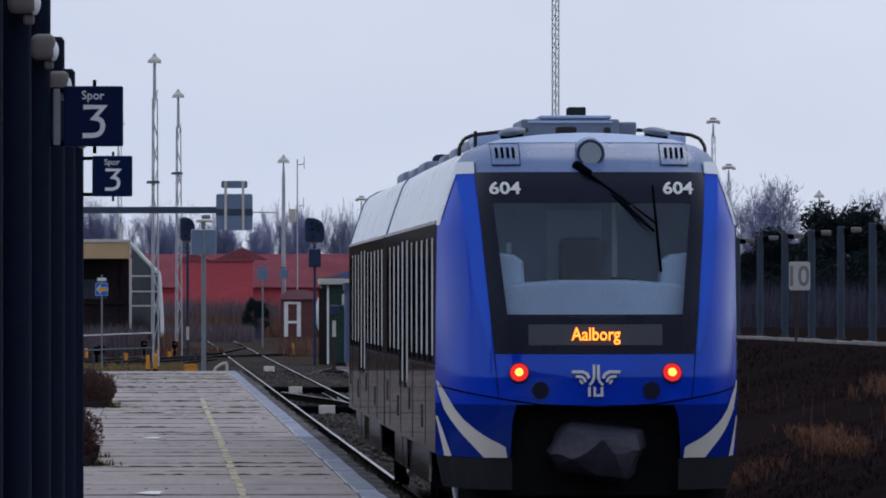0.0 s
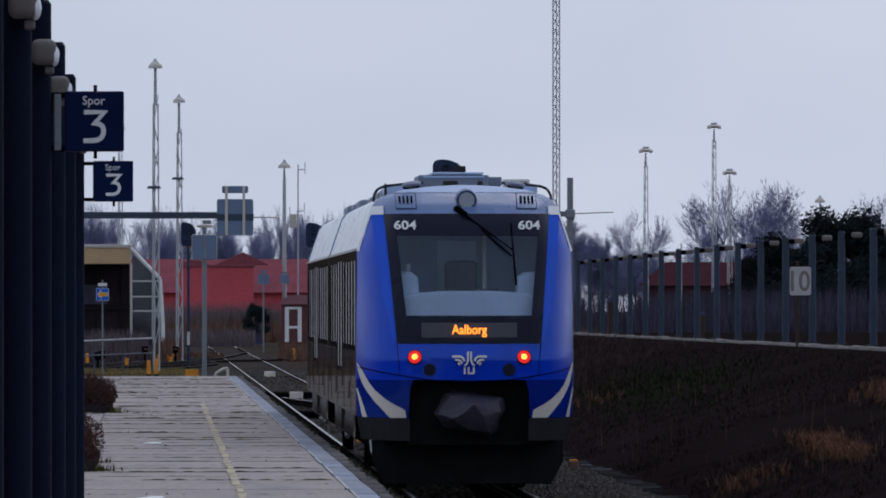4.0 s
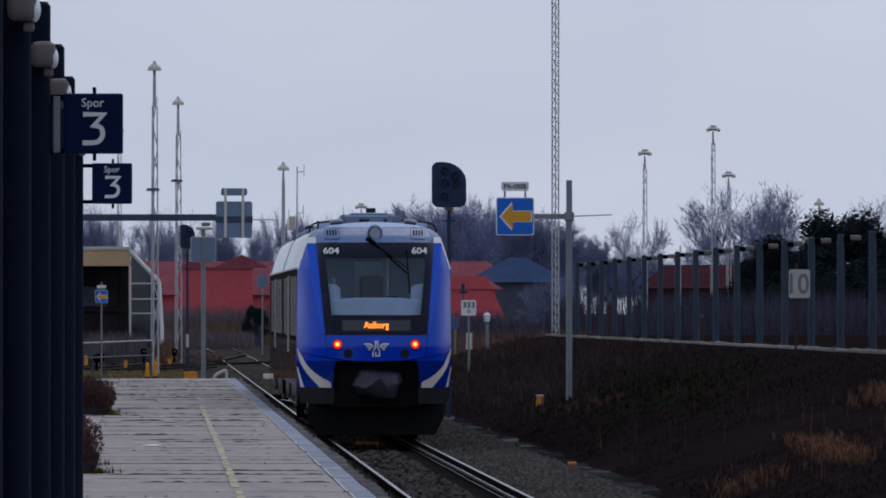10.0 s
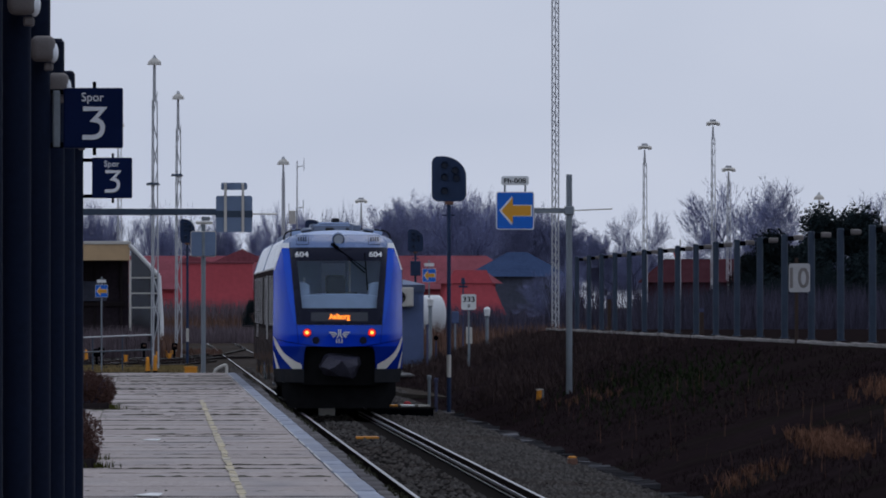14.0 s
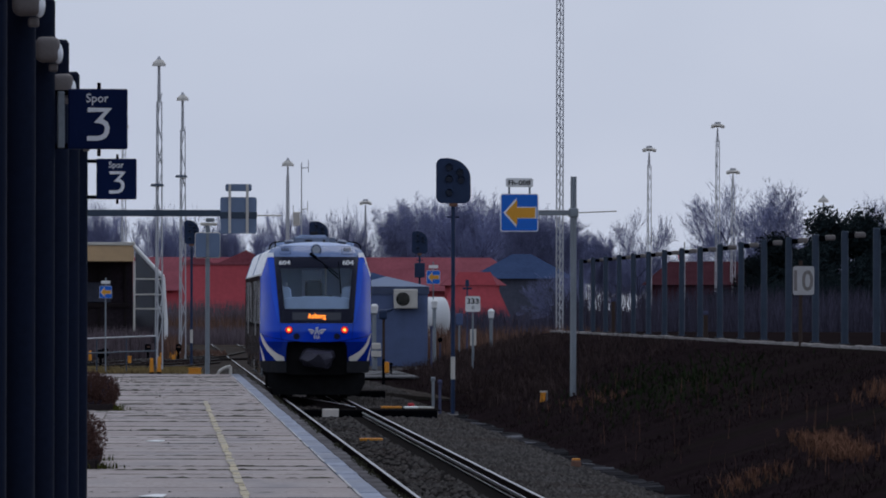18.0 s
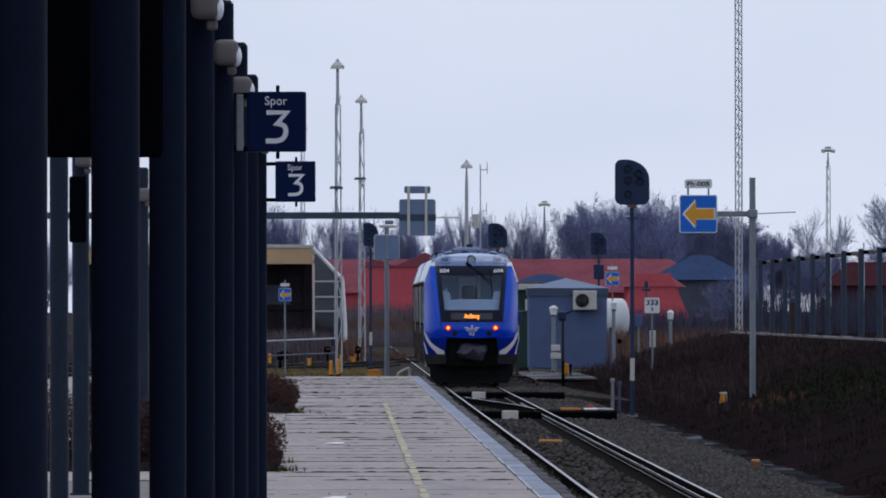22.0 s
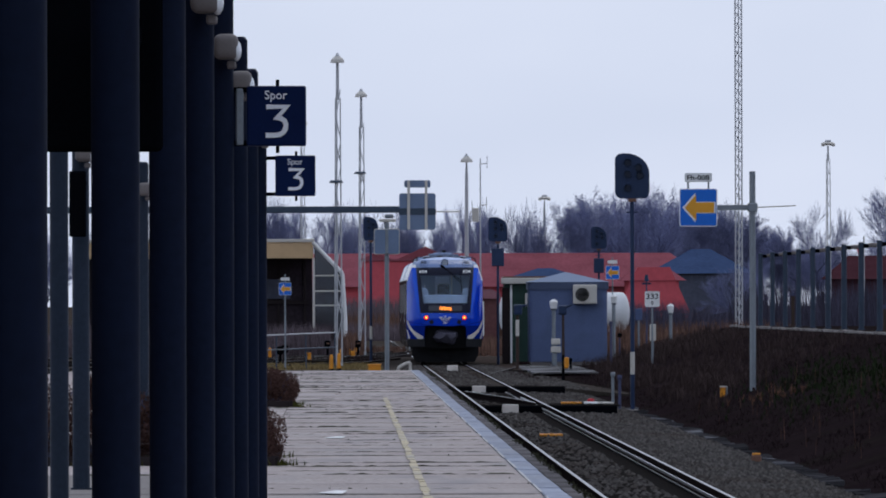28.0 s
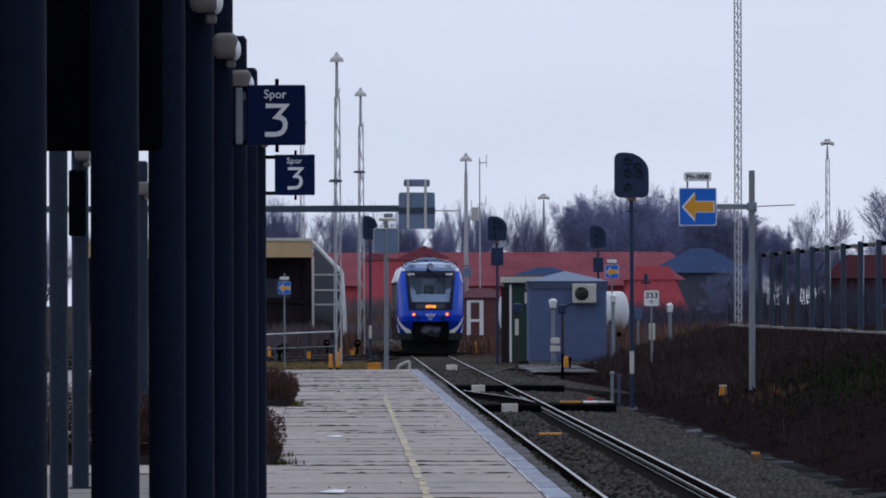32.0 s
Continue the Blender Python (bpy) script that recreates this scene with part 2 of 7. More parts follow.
M = {
    "ground": mat("dead_grass_earth", (0.06, 0.047, 0.041), 0.95, vary=0.5, grain=0.3, fine=5, bump=0.6, dist=0.1, dirt=(0.033, 0.034, 0.02), dirt_scale=0.08, dirt_amount=0.6, spec=0),
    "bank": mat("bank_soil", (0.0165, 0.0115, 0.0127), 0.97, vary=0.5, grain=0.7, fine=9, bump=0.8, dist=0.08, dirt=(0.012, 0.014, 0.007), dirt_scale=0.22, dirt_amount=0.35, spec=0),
    "stem": mat("dry_stems", (0.0222, 0.0147, 0.0162), 0.95, vary=0.3, island=0.6, bump=0, spec=0),
    "straw": mat("straw_grass", (0.19, 0.097, 0.064), 0.9, vary=0.3, island=0.5, bump=0, spec=0),
    "ballast": mat("ballast_bed", (0.034, 0.030, 0.033), 0.95, vary=0.5, grain=2, fine=22, bump=0.9, dist=0.05, spec=0),
    "stone": mat("ballast_stones", (0.080, 0.073, 0.068), 0.85, vary=0.3, grain=5, island=0.92, bump=0.2, dirt=(0.05, 0.03, 0.02), dirt_scale=0.4, spec=0),
    "rail_top": mat("polished_rail_head", (0.27, 0.27, 0.28), 0.36, 1.0, vary=0.12, grain=3, fine=30, bump=0.03),
    "rail_rust": mat("rusty_rail_web", (0.020, 0.016, 0.016), 0.85, vary=0.4, grain=3, spec=0),
    "sleeper": mat("dark_sleeper", (0.02, 0.018, 0.017), 0.9, vary=0.4, grain=4, fine=30, spec=0),
    "slab": mat("worn_concrete_slab", (0.385, 0.332, 0.312), 0.85, vary=0.32, grain=1.3, fine=24, bump=0.35, dist=0.006, island=0.16, world_space=True, stretch=(1, 0.28, 1),
                dirt=(0.27, 0.25, 0.25), dirt_amount=0.85, dirt_scale=1.3, spec=0.1),
    "slab_edge": mat("pale_edge_slab", (0.27, 0.295, 0.36), 0.8, vary=0.22, grain=1.5, fine=12, world_space=True, stretch=(1, 0.28, 1), bump=0.3, dist=0.006, island=0.22,
                     dirt=(0.24, 0.235, 0.24), dirt_amount=0.5, dirt_scale=1.2, spec=0.1),
    "concrete": mat("old_concrete", (0.22, 0.20, 0.19), 0.9, vary=0.3, grain=1.5, fine=20, bump=0.4, dirt=(0.08, 0.08, 0.07), spec=0.1),
    "joint": mat("joint_bed", (0.09, 0.08, 0.075), 0.95, vary=0.3, spec=0),
    "moss": mat("joint_moss", (0.046, 0.045, 0.030), 0.95, vary=0.4, island=0.5, bump=0.3, spec=0),
    "yellow_line": mat("worn_yellow_paint", (0.50, 0.425, 0.285), 0.8, vary=0.25, grain=4, dirt=(0.36, 0.33, 0.30), dirt_scale=2.2, dirt_amount=1.0, world_space=True, stretch=(1, 0.3, 1)),
    "post": mat("dark_navy_steel_paint", (0.0058, 0.0098, 0.0245), 0.72, vary=0.25, grain=2, fine=25, bump=0.05, spec=0.08),
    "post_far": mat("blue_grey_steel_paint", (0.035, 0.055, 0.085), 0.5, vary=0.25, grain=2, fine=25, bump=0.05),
    "lamp_body": mat("beige_grey_lamp_housing", (0.15, 0.132, 0.128), 0.55, vary=0.12, grain=6),
    "lens": mat("white_lamp_lens", (0.8, 0.82, 0.85), 0.2, vary=0.05, bump=0),
    "navy_sign": mat("navy_sign_plate", (0.005, 0.013, 0.056), 0.4, vary=0.15, grain=4, bump=0.02, spec=0.05),
    "white": mat("white_paint", (0.78, 0.78, 0.77), 0.5, vary=0.08, grain=3, bump=0.05, dirt=(0.5, 0.48, 0.45), dirt_amount=0.3),
    "pale": mat("pale_lettering", (0.78, 0.79, 0.82), 0.5, vary=0.05, bump=0),
    "black": mat("black_paint", (0.003, 0.0035, 0.005), 0.5, vary=0.3, grain=3, bump=0.05, spec=0),
    "grey_steel": mat("galvanised_steel", (0.22, 0.245, 0.27), 0.5, 0.4, vary=0.2, grain=3, fine=30, bump=0.08),
    "sign_back": mat("grey_sign_back", (0.15, 0.205, 0.31), 0.45, 0.2, vary=0.15, grain=2, bump=0.05),
    "sign_blue": mat("blue_sign_face", (0.008, 0.14, 0.60), 0.4, vary=0.08, grain=3, bump=0.02),
    "sign_orange": mat("orange_arrow_face", (0.72, 0.33, 0.03), 0.45, vary=0.08, grain=3, bump=0.02),
    "yellow": mat("yellow_plastic", (0.72, 0.275, 0.02), 0.5, vary=0.15, grain=4, dirt=(0.3, 0.16, 0.03)),
    "red": mat("red_facade", (0.56, 0.105, 0.125), 0.8, vary=0.15, grain=0.3, fine=3, bump=0.1, dirt=(0.2, 0.035, 0.035), dirt_scale=0.15, spec=0),
    "red_roof": mat("red_roof", (0.235, 0.072, 0.088), 0.8, vary=0.25, grain=0.4, fine=5, bump=0.3, dist=0.03, spec=0),
    "brick": mat("dark_brick", (0.13, 0.06, 0.06), 0.9, vary=0.3, grain=0.5, fine=6, bump=0.3, spec=0),
    "blue_roof": mat("slate_blue_roof", (0.045, 0.07, 0.14), 0.6, vary=0.2, grain=0.4, fine=4, bump=0.2, spec=0),
    "hut": mat("blue_grey_hut_wall", (0.10, 0.132, 0.24), 0.6, vary=0.12, grain=1, fine=18, bump=0.1, dirt=(0.06, 0.08, 0.12), dirt_scale=1.2, spec=0.04),
    "hut_roof": mat("grey_blue_hut_roof", (0.16, 0.21, 0.31), 0.5, vary=0.15, grain=1, bump=0.1, spec=0.05),
    "green": mat("dark_green_hut_wall", (0.015, 0.045, 0.035), 0.6, vary=0.2, grain=1, bump=0.1),
    "beige": mat("beige_fascia", (0.56, 0.38, 0.21), 0.7, vary=0.12, grain=1, bump=0.1, dirt=(0.35, 0.25, 0.15)),
    "cream": mat("cream_metal", (0.55, 0.52, 0.47), 0.6, vary=0.12, grain=2),
    "dark_inside": mat("shaded_dark_cladding", (0.03, 0.024, 0.025), 0.85, vary=0.3, grain=1, spec=0),
    # bark and twig colours hold the blue-grey of distance haze
    "trunk": mat("haze_blue_bark", (0.075, 0.080, 0.135), 0.95, vary=0.3, grain=1, fine=10, bump=0.3, island=0.3, spec=0),
    "twig": mat("haze_blue_twigs", (0.205, 0.220, 0.355), 0.95, vary=0.3, island=0.4, bump=0, spec=0),
    "ever": mat("evergreen_needles", (0.014, 0.023, 0.026), 0.9, vary=0.4, island=0.6, bump=0, spec=0.1),
    "bush": mat("brown_dry_bush", (0.062, 0.034, 0.029), 0.9, vary=0.3, island=0.6, bump=0, spec=0),
    "leaf": mat("olive_leaves", (0.07, 0.075, 0.02), 0.8, vary=0.3, island=0.6, bump=0, spec=0),
    "brown_grass": mat("far_brown_grass", (0.155, 0.09, 0.068), 0.9, vary=0.4, island=0.5, bump=0, spec=0),
    "train_blue": mat("glossy_blue_livery", (0.004, 0.044, 0.56), 0.16, vary=0.06, grain=1.5, fine=20, bump=0.015, coat=0.0, dirt=(0.02, 0.045, 0.25), dirt_scale=1.3, dirt_amount=0.35, spec=0.012, polish=0.05, polish_tint=(0.4, 0.7, 1.0)),
    "train_white": mat("white_livery", (0.74, 0.76, 0.80), 0.3, vary=0.05, grain=1.5, bump=0.02, spec=0.3, dirt=(0.55, 0.55, 0.55), dirt_amount=0.3),
    "train_cream": mat("cream_stripe_livery", (0.62, 0.58, 0.52), 0.4, vary=0.08, grain=3, bump=0.02, dirt=(0.42, 0.36, 0.30), dirt_amount=0.4),
    "train_brow": mat("grey_blue_brow", (0.125, 0.19, 0.36), 0.28, vary=0.06, grain=2, bump=0.02, spec=0.2),
    "train_mask": mat("black_glazing_mask", (0.012, 0.014, 0.029), 0.3, vary=0.1, grain=2, bump=0, spec=0.1),
    "train_side": mat("anthracite_side_panel", (0.034, 0.027, 0.026), 0.85, 0.0, vary=0.15, grain=0.8, fine=12, bump=0.03, dirt=(0.03, 0.025, 0.023), dirt_scale=0.8, spec=0, polish=0.03),
    "train_skirt": mat("grimy_grey_skirt", (0.030, 0.031, 0.035), 0.6, vary=0.25, grain=3, dirt=(0.045, 0.04, 0.036), spec=0),
    "train_under": mat("underframe_grime", (0.014, 0.014, 0.015), 0.8, vary=0.4, grain=4, spec=0),
    "train_pane": mat("dark_side_window", (0.006, 0.006, 0.008), 0.12, vary=0.1, bump=0, spec=0, polish=0.05),
    "train_mullion": mat("silver_window_pillar", (0.50, 0.48, 0.47), 0.5, 0.0, vary=0.12, grain=3, dirt=(0.2, 0.18, 0.17)),
    "tarp": mat("wrinkled_dark_tarpaulin", (0.050, 0.048, 0.066), 0.42, vary=0.3, grain=5, fine=22, bump=0.5, dist=0.01, spec=0.12),
    "cab_grey": mat("pale_cab_console", (0.56, 0.64, 0.76), 0.7, vary=0.12, grain=3),
    "cab_wall": mat("cab_back_wall", (0.40, 0.48, 0.62), 0.8, vary=0.15, grain=2),
    "cab_seat": mat("dark_seat_fabric", (0.02, 0.022, 0.028), 0.9, vary=0.2, bump=0),
    "red_light": mat("lit_red_tail_lamp", (0.5, 0.02, 0.02), 0.3, vary=0, bump=0, emit=(1.0, 0.012, 0.010), power=0.65),
    "red_core": mat("lit_tail_lamp_core", (0.8, 0.3, 0.1), 0.3, vary=0, bump=0, emit=(1.0, 0.46, 0.06), power=2.2),
    "amber": mat("lit_amber_display", (0.5, 0.2, 0.05), 0.4, vary=0, bump=0, emit=(1.0, 0.25, 0.02), power=3.0),
    "display": mat("dark_display_glass", (0.045, 0.05, 0.065), 0.2, vary=0.1, bump=0),
    "dark_red": mat("unlit_red_lens", (0.06, 0.006, 0.012), 0.2, vary=0.1, bump=0),
    "lamp_lens": mat("headlamp_lens", (0.36, 0.40, 0.46), 0.2, vary=0.1, grain=8, bump=0.05),
    "tank": mat("white_tank_shell", (0.62, 0.63, 0.64), 0.5, vary=0.08, grain=1, bump=0.05),
    "signal": mat("black_signal_board", (0.024, 0.040, 0.085), 0.45, vary=0.2, grain=3, bump=0.04, spec=0.12),
    "mast": mat("weathered_mast_steel", (0.46, 0.465, 0.485), 0.6, 0.0, vary=0.2, grain=1, bump=0.05),
    "ac": mat("cream_cooling_unit", (0.52, 0.49, 0.44), 0.5, vary=0.08, grain=3),
    "leaf_dark": mat("dark_green_weeds", (0.018, 0.026, 0.012), 0.9, vary=0.3, island=0.5, bump=0, spec=0),
    "train_pillar": mat("bright_blue_stripe", (0.006, 0.062, 0.62), 0.14, vary=0.05, grain=2, bump=0.01, coat=0, spec=0, polish=0.06, polish_tint=(0.4, 0.7, 1.0)),
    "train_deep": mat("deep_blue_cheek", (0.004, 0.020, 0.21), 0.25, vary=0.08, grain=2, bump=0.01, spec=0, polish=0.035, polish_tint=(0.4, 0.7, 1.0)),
    "scrub": mat("dark_scrub", (0.12, 0.095, 0.105), 0.95, vary=0.3, island=0.5, bump=0, spec=0),
    "kerb_stone": mat("grimy_kerb_stone", (0.145, 0.136, 0.14), 0.85, vary=0.4, grain=1.5, fine=14, bump=0.4, island=0.4, dirt=(0.05, 0.045, 0.04), dirt_scale=0.7, dirt_amount=0.7, spec=0),
    "duct": mat("damp_concrete_lid", (0.035, 0.034, 0.037), 0.85, vary=0.3, grain=1.5, island=0.7, spec=0),
    "train_lower": mat("brown_grey_lower_side", (0.043, 0.033, 0.030), 0.12, vary=0.18, grain=0.7, fine=9, bump=0.0, dirt=(0.05, 0.04, 0.036), dirt_scale=0.8, dirt_amount=0.6, spec=0, polish=0.26),
    # pale roof covers, and the highlight painted along the cab's roof crown
    "roof_cover_highlight": mat("pale_roof_cover_and_highlight", (0.36, 0.47, 0.70), 0.35, vary=0.05, grain=2, bump=0.02, spec=0.2),
    "cream_box": mat("cream_white_box_paint", (0.76, 0.70, 0.64), 0.6, vary=0.1, grain=4, dirt=(0.35, 0.3, 0.26), dirt_amount=0.4),
    "roof_grey": mat("blue_grey_roof_fairing", (0.15, 0.185, 0.26), 0.5, vary=0.15, grain=2, bump=0.03),
    "cab_door": mat("dim_cab_door", (0.80, 0.86, 0.95), 0.7, vary=0.1, grain=2),
    "brown_plate": mat("brown_weathered_metal", (0.16, 0.085, 0.06), 0.8, vary=0.3, grain=3),
    "hut_trim": mat("dark_blue_hut_band", (0.06, 0.08, 0.14), 0.6, vary=0.12, grain=1),
    "kerb": mat("pale_kerb_concrete", (0.24, 0.22, 0.21), 0.9, vary=0.25, grain=1.5, island=0.4, dirt=(0.12, 0.1, 0.09), dirt_scale=1.0, dirt_amount=0.7),
    "yard_bed": mat("weedy_yard_gravel", (0.062, 0.053, 0.048), 0.95, vary=0.55, grain=0.8, fine=9, bump=0.9, dist=0.05, spec=0, dirt=(0.03, 0.027, 0.02), dirt_scale=0.3, dirt_amount=0.8),
    # post paint of the far row, made paler and bluer to imitate haze
    "post_upper": mat("haze_lifted_post_paint", (0.042, 0.058, 0.085), 0.5, vary=0.25, grain=2, fine=25, bump=0.05, spec=0.1),
    # thicket colour shifted to blue to put the far haze into it
    "thicket": mat("haze_blue_thicket", (0.066, 0.062, 0.09), 0.95, vary=0.3, island=0.5, bump=0, spec=0),
    "rust_post": mat("dark_rusty_post", (0.045, 0.028, 0.022), 0.8, vary=0.3, grain=3),
    "plate_grey": mat("dull_white_plate", (0.45, 0.44, 0.44), 0.6, vary=0.12, grain=4, dirt=(0.3, 0.27, 0.25), dirt_scale=3),
    "shade_brick": mat("shade_wall_brick", (0.075, 0.05, 0.045), 0.9, vary=0.3, grain=0.8, fine=12, bump=0.3, spec=0),
    "dim_wall": mat("dim_blue_grey_wall", (0.085, 0.092, 0.125), 0.85, vary=0.25, grain=0.5, fine=4, bump=0.1, spec=0),
    "shelter_wall": mat("brown_shelter_cladding", (0.036, 0.028, 0.034), 0.85, vary=0.4, grain=1.2, fine=7, bump=0.1, spec=0, dirt=(0.03, 0.025, 0.025), dirt_scale=0.6, dirt_amount=0.7),
    "signal_lens": mat("unlit_signal_lens", (0.015, 0.023, 0.045), 0.25, vary=0.1, bump=0, spec=0.2),
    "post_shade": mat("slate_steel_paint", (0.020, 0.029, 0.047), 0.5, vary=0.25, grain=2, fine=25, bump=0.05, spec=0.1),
    "wet_path": mat("damp_path_slab", (0.12, 0.12, 0.125), 0.7, vary=0.35, grain=1.2, fine=9, bump=0.3, island=0.4, dirt=(0.05, 0.045, 0.04), dirt_scale=0.7, dirt_amount=0.8, spec=0.1),
    "brush": mat("dead_brush_twigs", (0.06, 0.042, 0.040), 0.95, vary=0.3, island=0.6, bump=0, spec=0),
    "pale_straw": mat("trampled_dry_grass", (0.30, 0.22, 0.10), 0.95, vary=0.35, island=0.5, bump=0, spec=0),
    "pink_roof": mat("weathered_pink_roof", (0.27, 0.13, 0.15), 0.85, vary=0.2, grain=1, bump=0.1, spec=0),
    "duct_pale": mat("pale_concrete_lid", (0.12, 0.12, 0.13), 0.85, vary=0.3, grain=1.5, island=0.5, spec=0),
    "rust_head": mat("dull_rail_head", (0.045, 0.042, 0.044), 0.6, 0.0, vary=0.3, grain=2),
    "dull_brick": mat("dull_dark_brick", (0.062, 0.024, 0.030), 0.9, vary=0.3, grain=0.5, fine=6, bump=0.3, spec=0),
    "flag_red": mat("red_flag_cloth", (0.45, 0.03, 0.04), 0.8, vary=0.1),
}
GLASS = glass("windscreen_glass", (0.84, 0.92, 1.0), 0.02, 0.06, (0.70, 0.84, 1.0))
GLASS_SHED = glass("shelter_glass", (0.55, 0.62, 0.72), 0.03, 0.1)


# ---- builders ----
def thing(name, at=(0, 0, 0), label="", category="", group="", kind="", turn=0):
    ob = new(name)
    ob.matrix_basis = pose(*at, 0, 0, turn)
    return tagged(ob, label, category, group, kind)


def part(name, bm, material, parent=None, label=""):
    """Links a bmesh as one mesh object under a thing or a part."""
    me = bpy.data.meshes.new(name)
    bm.to_mesh(me)
    bm.free()
    me.materials.append(material)
    ob = new(name, me)
    ob.parent = parent
    if label:
        ob["label"] = label
    return ob


def piece(name, me, parent, m):
    ob = new(name, me)
    ob.parent = parent
    ob.matrix_basis = m
    return ob


def from_lists(name, verts, faces, material, parent=None, label="", smooth=False):
    me = bpy.data.meshes.new(name)
    me.from_pydata([tuple(v) for v in verts], [], [tuple(f) for f in faces])
    me.materials.append(material)
    if smooth:
        me.polygons.foreach_set("use_smooth", [True] * len(me.polygons))
    ob = new(name, me)
    ob.parent = parent
    if label:
        ob["label"] = label
    return ob


def box(size, at=(0, 0, 0), bevel=0.0, bm=None, turn=None, seg=2):
    bm = bm or bmesh.new()
    m = Matrix.Translation(at) @ (turn or Matrix()) @ Matrix.Diagonal((*size, 1))
    made = bmesh.ops.create_cube(bm, size=1, matrix=m)["verts"]
    if bevel:
        edges = {e for v in made for e in v.link_edges}
        bmesh.ops.bevel(bm, geom=list(edges), offset=bevel, segments=seg, affect="EDGES", profile=0.5)
    return bm


def tube(a, b, r, r2=None, seg=12, bm=None, caps=True):
    bm = bm or bmesh.new()
    a, b = Vector(a), Vector(b)
    d = b - a
    m = Matrix.Translation((a + b) / 2) @ d.to_track_quat("Z", "Y").to_matrix().to_4x4()
    bmesh.ops.create_cone(bm, cap_ends=caps, segments=seg, radius1=r, radius2=r if r2 is None else r2, depth=d.length, matrix=m)
    return bm


def prism(outline, axis, lo, hi, bm=None, bevel=0.0):
    """A flat outline pushed along an axis: axis 'y' takes (x, z) points, 'x' takes (y, z), 'z' takes (x, y)."""
    bm = bm or bmesh.new()
    place = {"y": lambda p, d: (p[0], d, p[1]), "x": lambda p, d: (d, p[0], p[1]), "z": lambda p, d: (p[0], p[1], d)}[axis]
    low = [bm.verts.new(place(p, lo)) for p in outline]
    high = [bm.verts.new(place(p, hi)) for p in outline]
    n = len(outline)
    faces = [bm.faces.new(low), bm.faces.new(high[::-1])]
    faces += [bm.faces.new((low[i], high[i], high[(i + 1) % n], low[(i + 1) % n])) for i in range(n)]
    bmesh.ops.recalc_face_normals(bm, faces=faces)
    if bevel:
        bmesh.ops.bevel(bm, geom=list(faces[0].edges) + list(faces[1].edges), offset=bevel, segments=2, affect="EDGES", profile=0.5)
    return bm


def stroke(points, w, lo, hi, bm=None, cx=0.0, cz=0.0, flip=1):
    """A drawn line of even width, as one plate that faces -y."""
    line = [Vector(p) for p in points]
    one, two = [], []
    for i, p in enumerate(line):
        d0 = (line[i] - line[i - 1]).normalized() if i else (line[1] - line[0]).normalized()
        d1 = (line[i + 1] - line[i]).normalized() if i < len(line) - 1 else d0
        n0, n1 = Vector((-d0.y, d0.x)), Vector((-d1.y, d1.x))
        miter = (n0 + n1).normalized()
        miter *= w / 2 / max(0.55, miter.dot(n0))
        one.append((cx + flip * (p.x + miter.x), cz + p.y + miter.y))
        two.append((cx + flip * (p.x - miter.x), cz + p.y - miter.y))
    return prism(one + two[::-1], "y", lo, hi, bm)


def rounded(w, h, r, cx=0, cz=0, n=4):
    """The outline of a rectangle with round corners."""
    pts = []
    for sx, sz, a0 in ((1, 1, 0), (-1, 1, 90), (-1, -1, 180), (1, -1, 270)):
        for i in range(n + 1):
            a = radians(a0 + 90 * i / n)
            pts.append((cx + sx * (w / 2 - r) + r * math.cos(a), cz + sz * (h / 2 - r) + r * math.sin(a)))
    return pts


def letters(text, size, depth, at, material, parent, name="lettering", bold=0.0, width=None, turn=(90, 0, 0)):
    """Raised lettering that faces -y, centred at its place."""
    cu = bpy.data.curves.new(name, "FONT")
    cu.body, cu.size, cu.extrude, cu.offset = text, size, depth, bold
    cu.align_x, cu.align_y = "CENTER", "CENTER"
    cu.resolution_u = 3
    tmp = new(name, cu)
    me = bpy.data.meshes.new_from_object(tmp.evaluated_get(bpy.context.evaluated_depsgraph_get()))
    bpy.data.objects.remove(tmp)
    me.materials.clear()
    me.materials.append(material)
    xs = [v.co.x for v in me.vertices]
    k = width / (max(xs) - min(xs)) if width else 1
    ys = [v.co.y for v in me.vertices]
    mid, level = (max(xs) + min(xs)) / 2, (max(ys) + min(ys)) / 2
    for v in me.vertices:
        v.co.x, v.co.y = (v.co.x - mid) * k, v.co.y - level
    ob = new(name, me)
    ob.parent = parent
    ob.matrix_basis = pose(*at, *turn)
    return ob


def smooth(ob, angle=40):
    me = ob.data
    me.polygons.foreach_set("use_smooth", [True] * len(me.polygons))
    me.set_sharp_from_angle(angle=radians(angle))
    return ob


def blades(rng, places, height, lean, width, fork=1):
    """Many thin upright stems, each a bent three-sided sliver: vertices and faces."""
    verts, faces = [], []
    for (x, y, z) in places:
        for _ in range(fork):
            h = height * rng.uniform(0.5, 1.25)
            a, w = rng.uniform(0, 6.283), width * rng.uniform(0.6, 1.4)
            dx, dy = math.cos(a) * lean * h * rng.uniform(0.2, 1), math.sin(a) * lean * h * rng.uniform(0.2, 1)
            px, py = w * math.cos(a + 1.57), w * math.sin(a + 1.57)
            i = len(verts)
            verts += [(x - px, y - py, z - 0.03), (x + px, y + py, z - 0.03), (x + dx * 0.4 + px * 0.7, y + dy * 0.4 + py * 0.7, z + h * 0.6),
                      (x + dx * 0.4 - px * 0.7, y + dy * 0.4 - py * 0.7, z + h * 0.6), (x + dx, y + dy, z + h)]
            faces += [(i, i + 1, i + 2, i + 3), (i + 3, i + 2, i + 4)]
    return verts, faces


# ---- ground ----
def ease(a, b, v):
    s = min(1, max(0, (v - a) / (b - a)))
    return s * s * (3 - 2 * s)


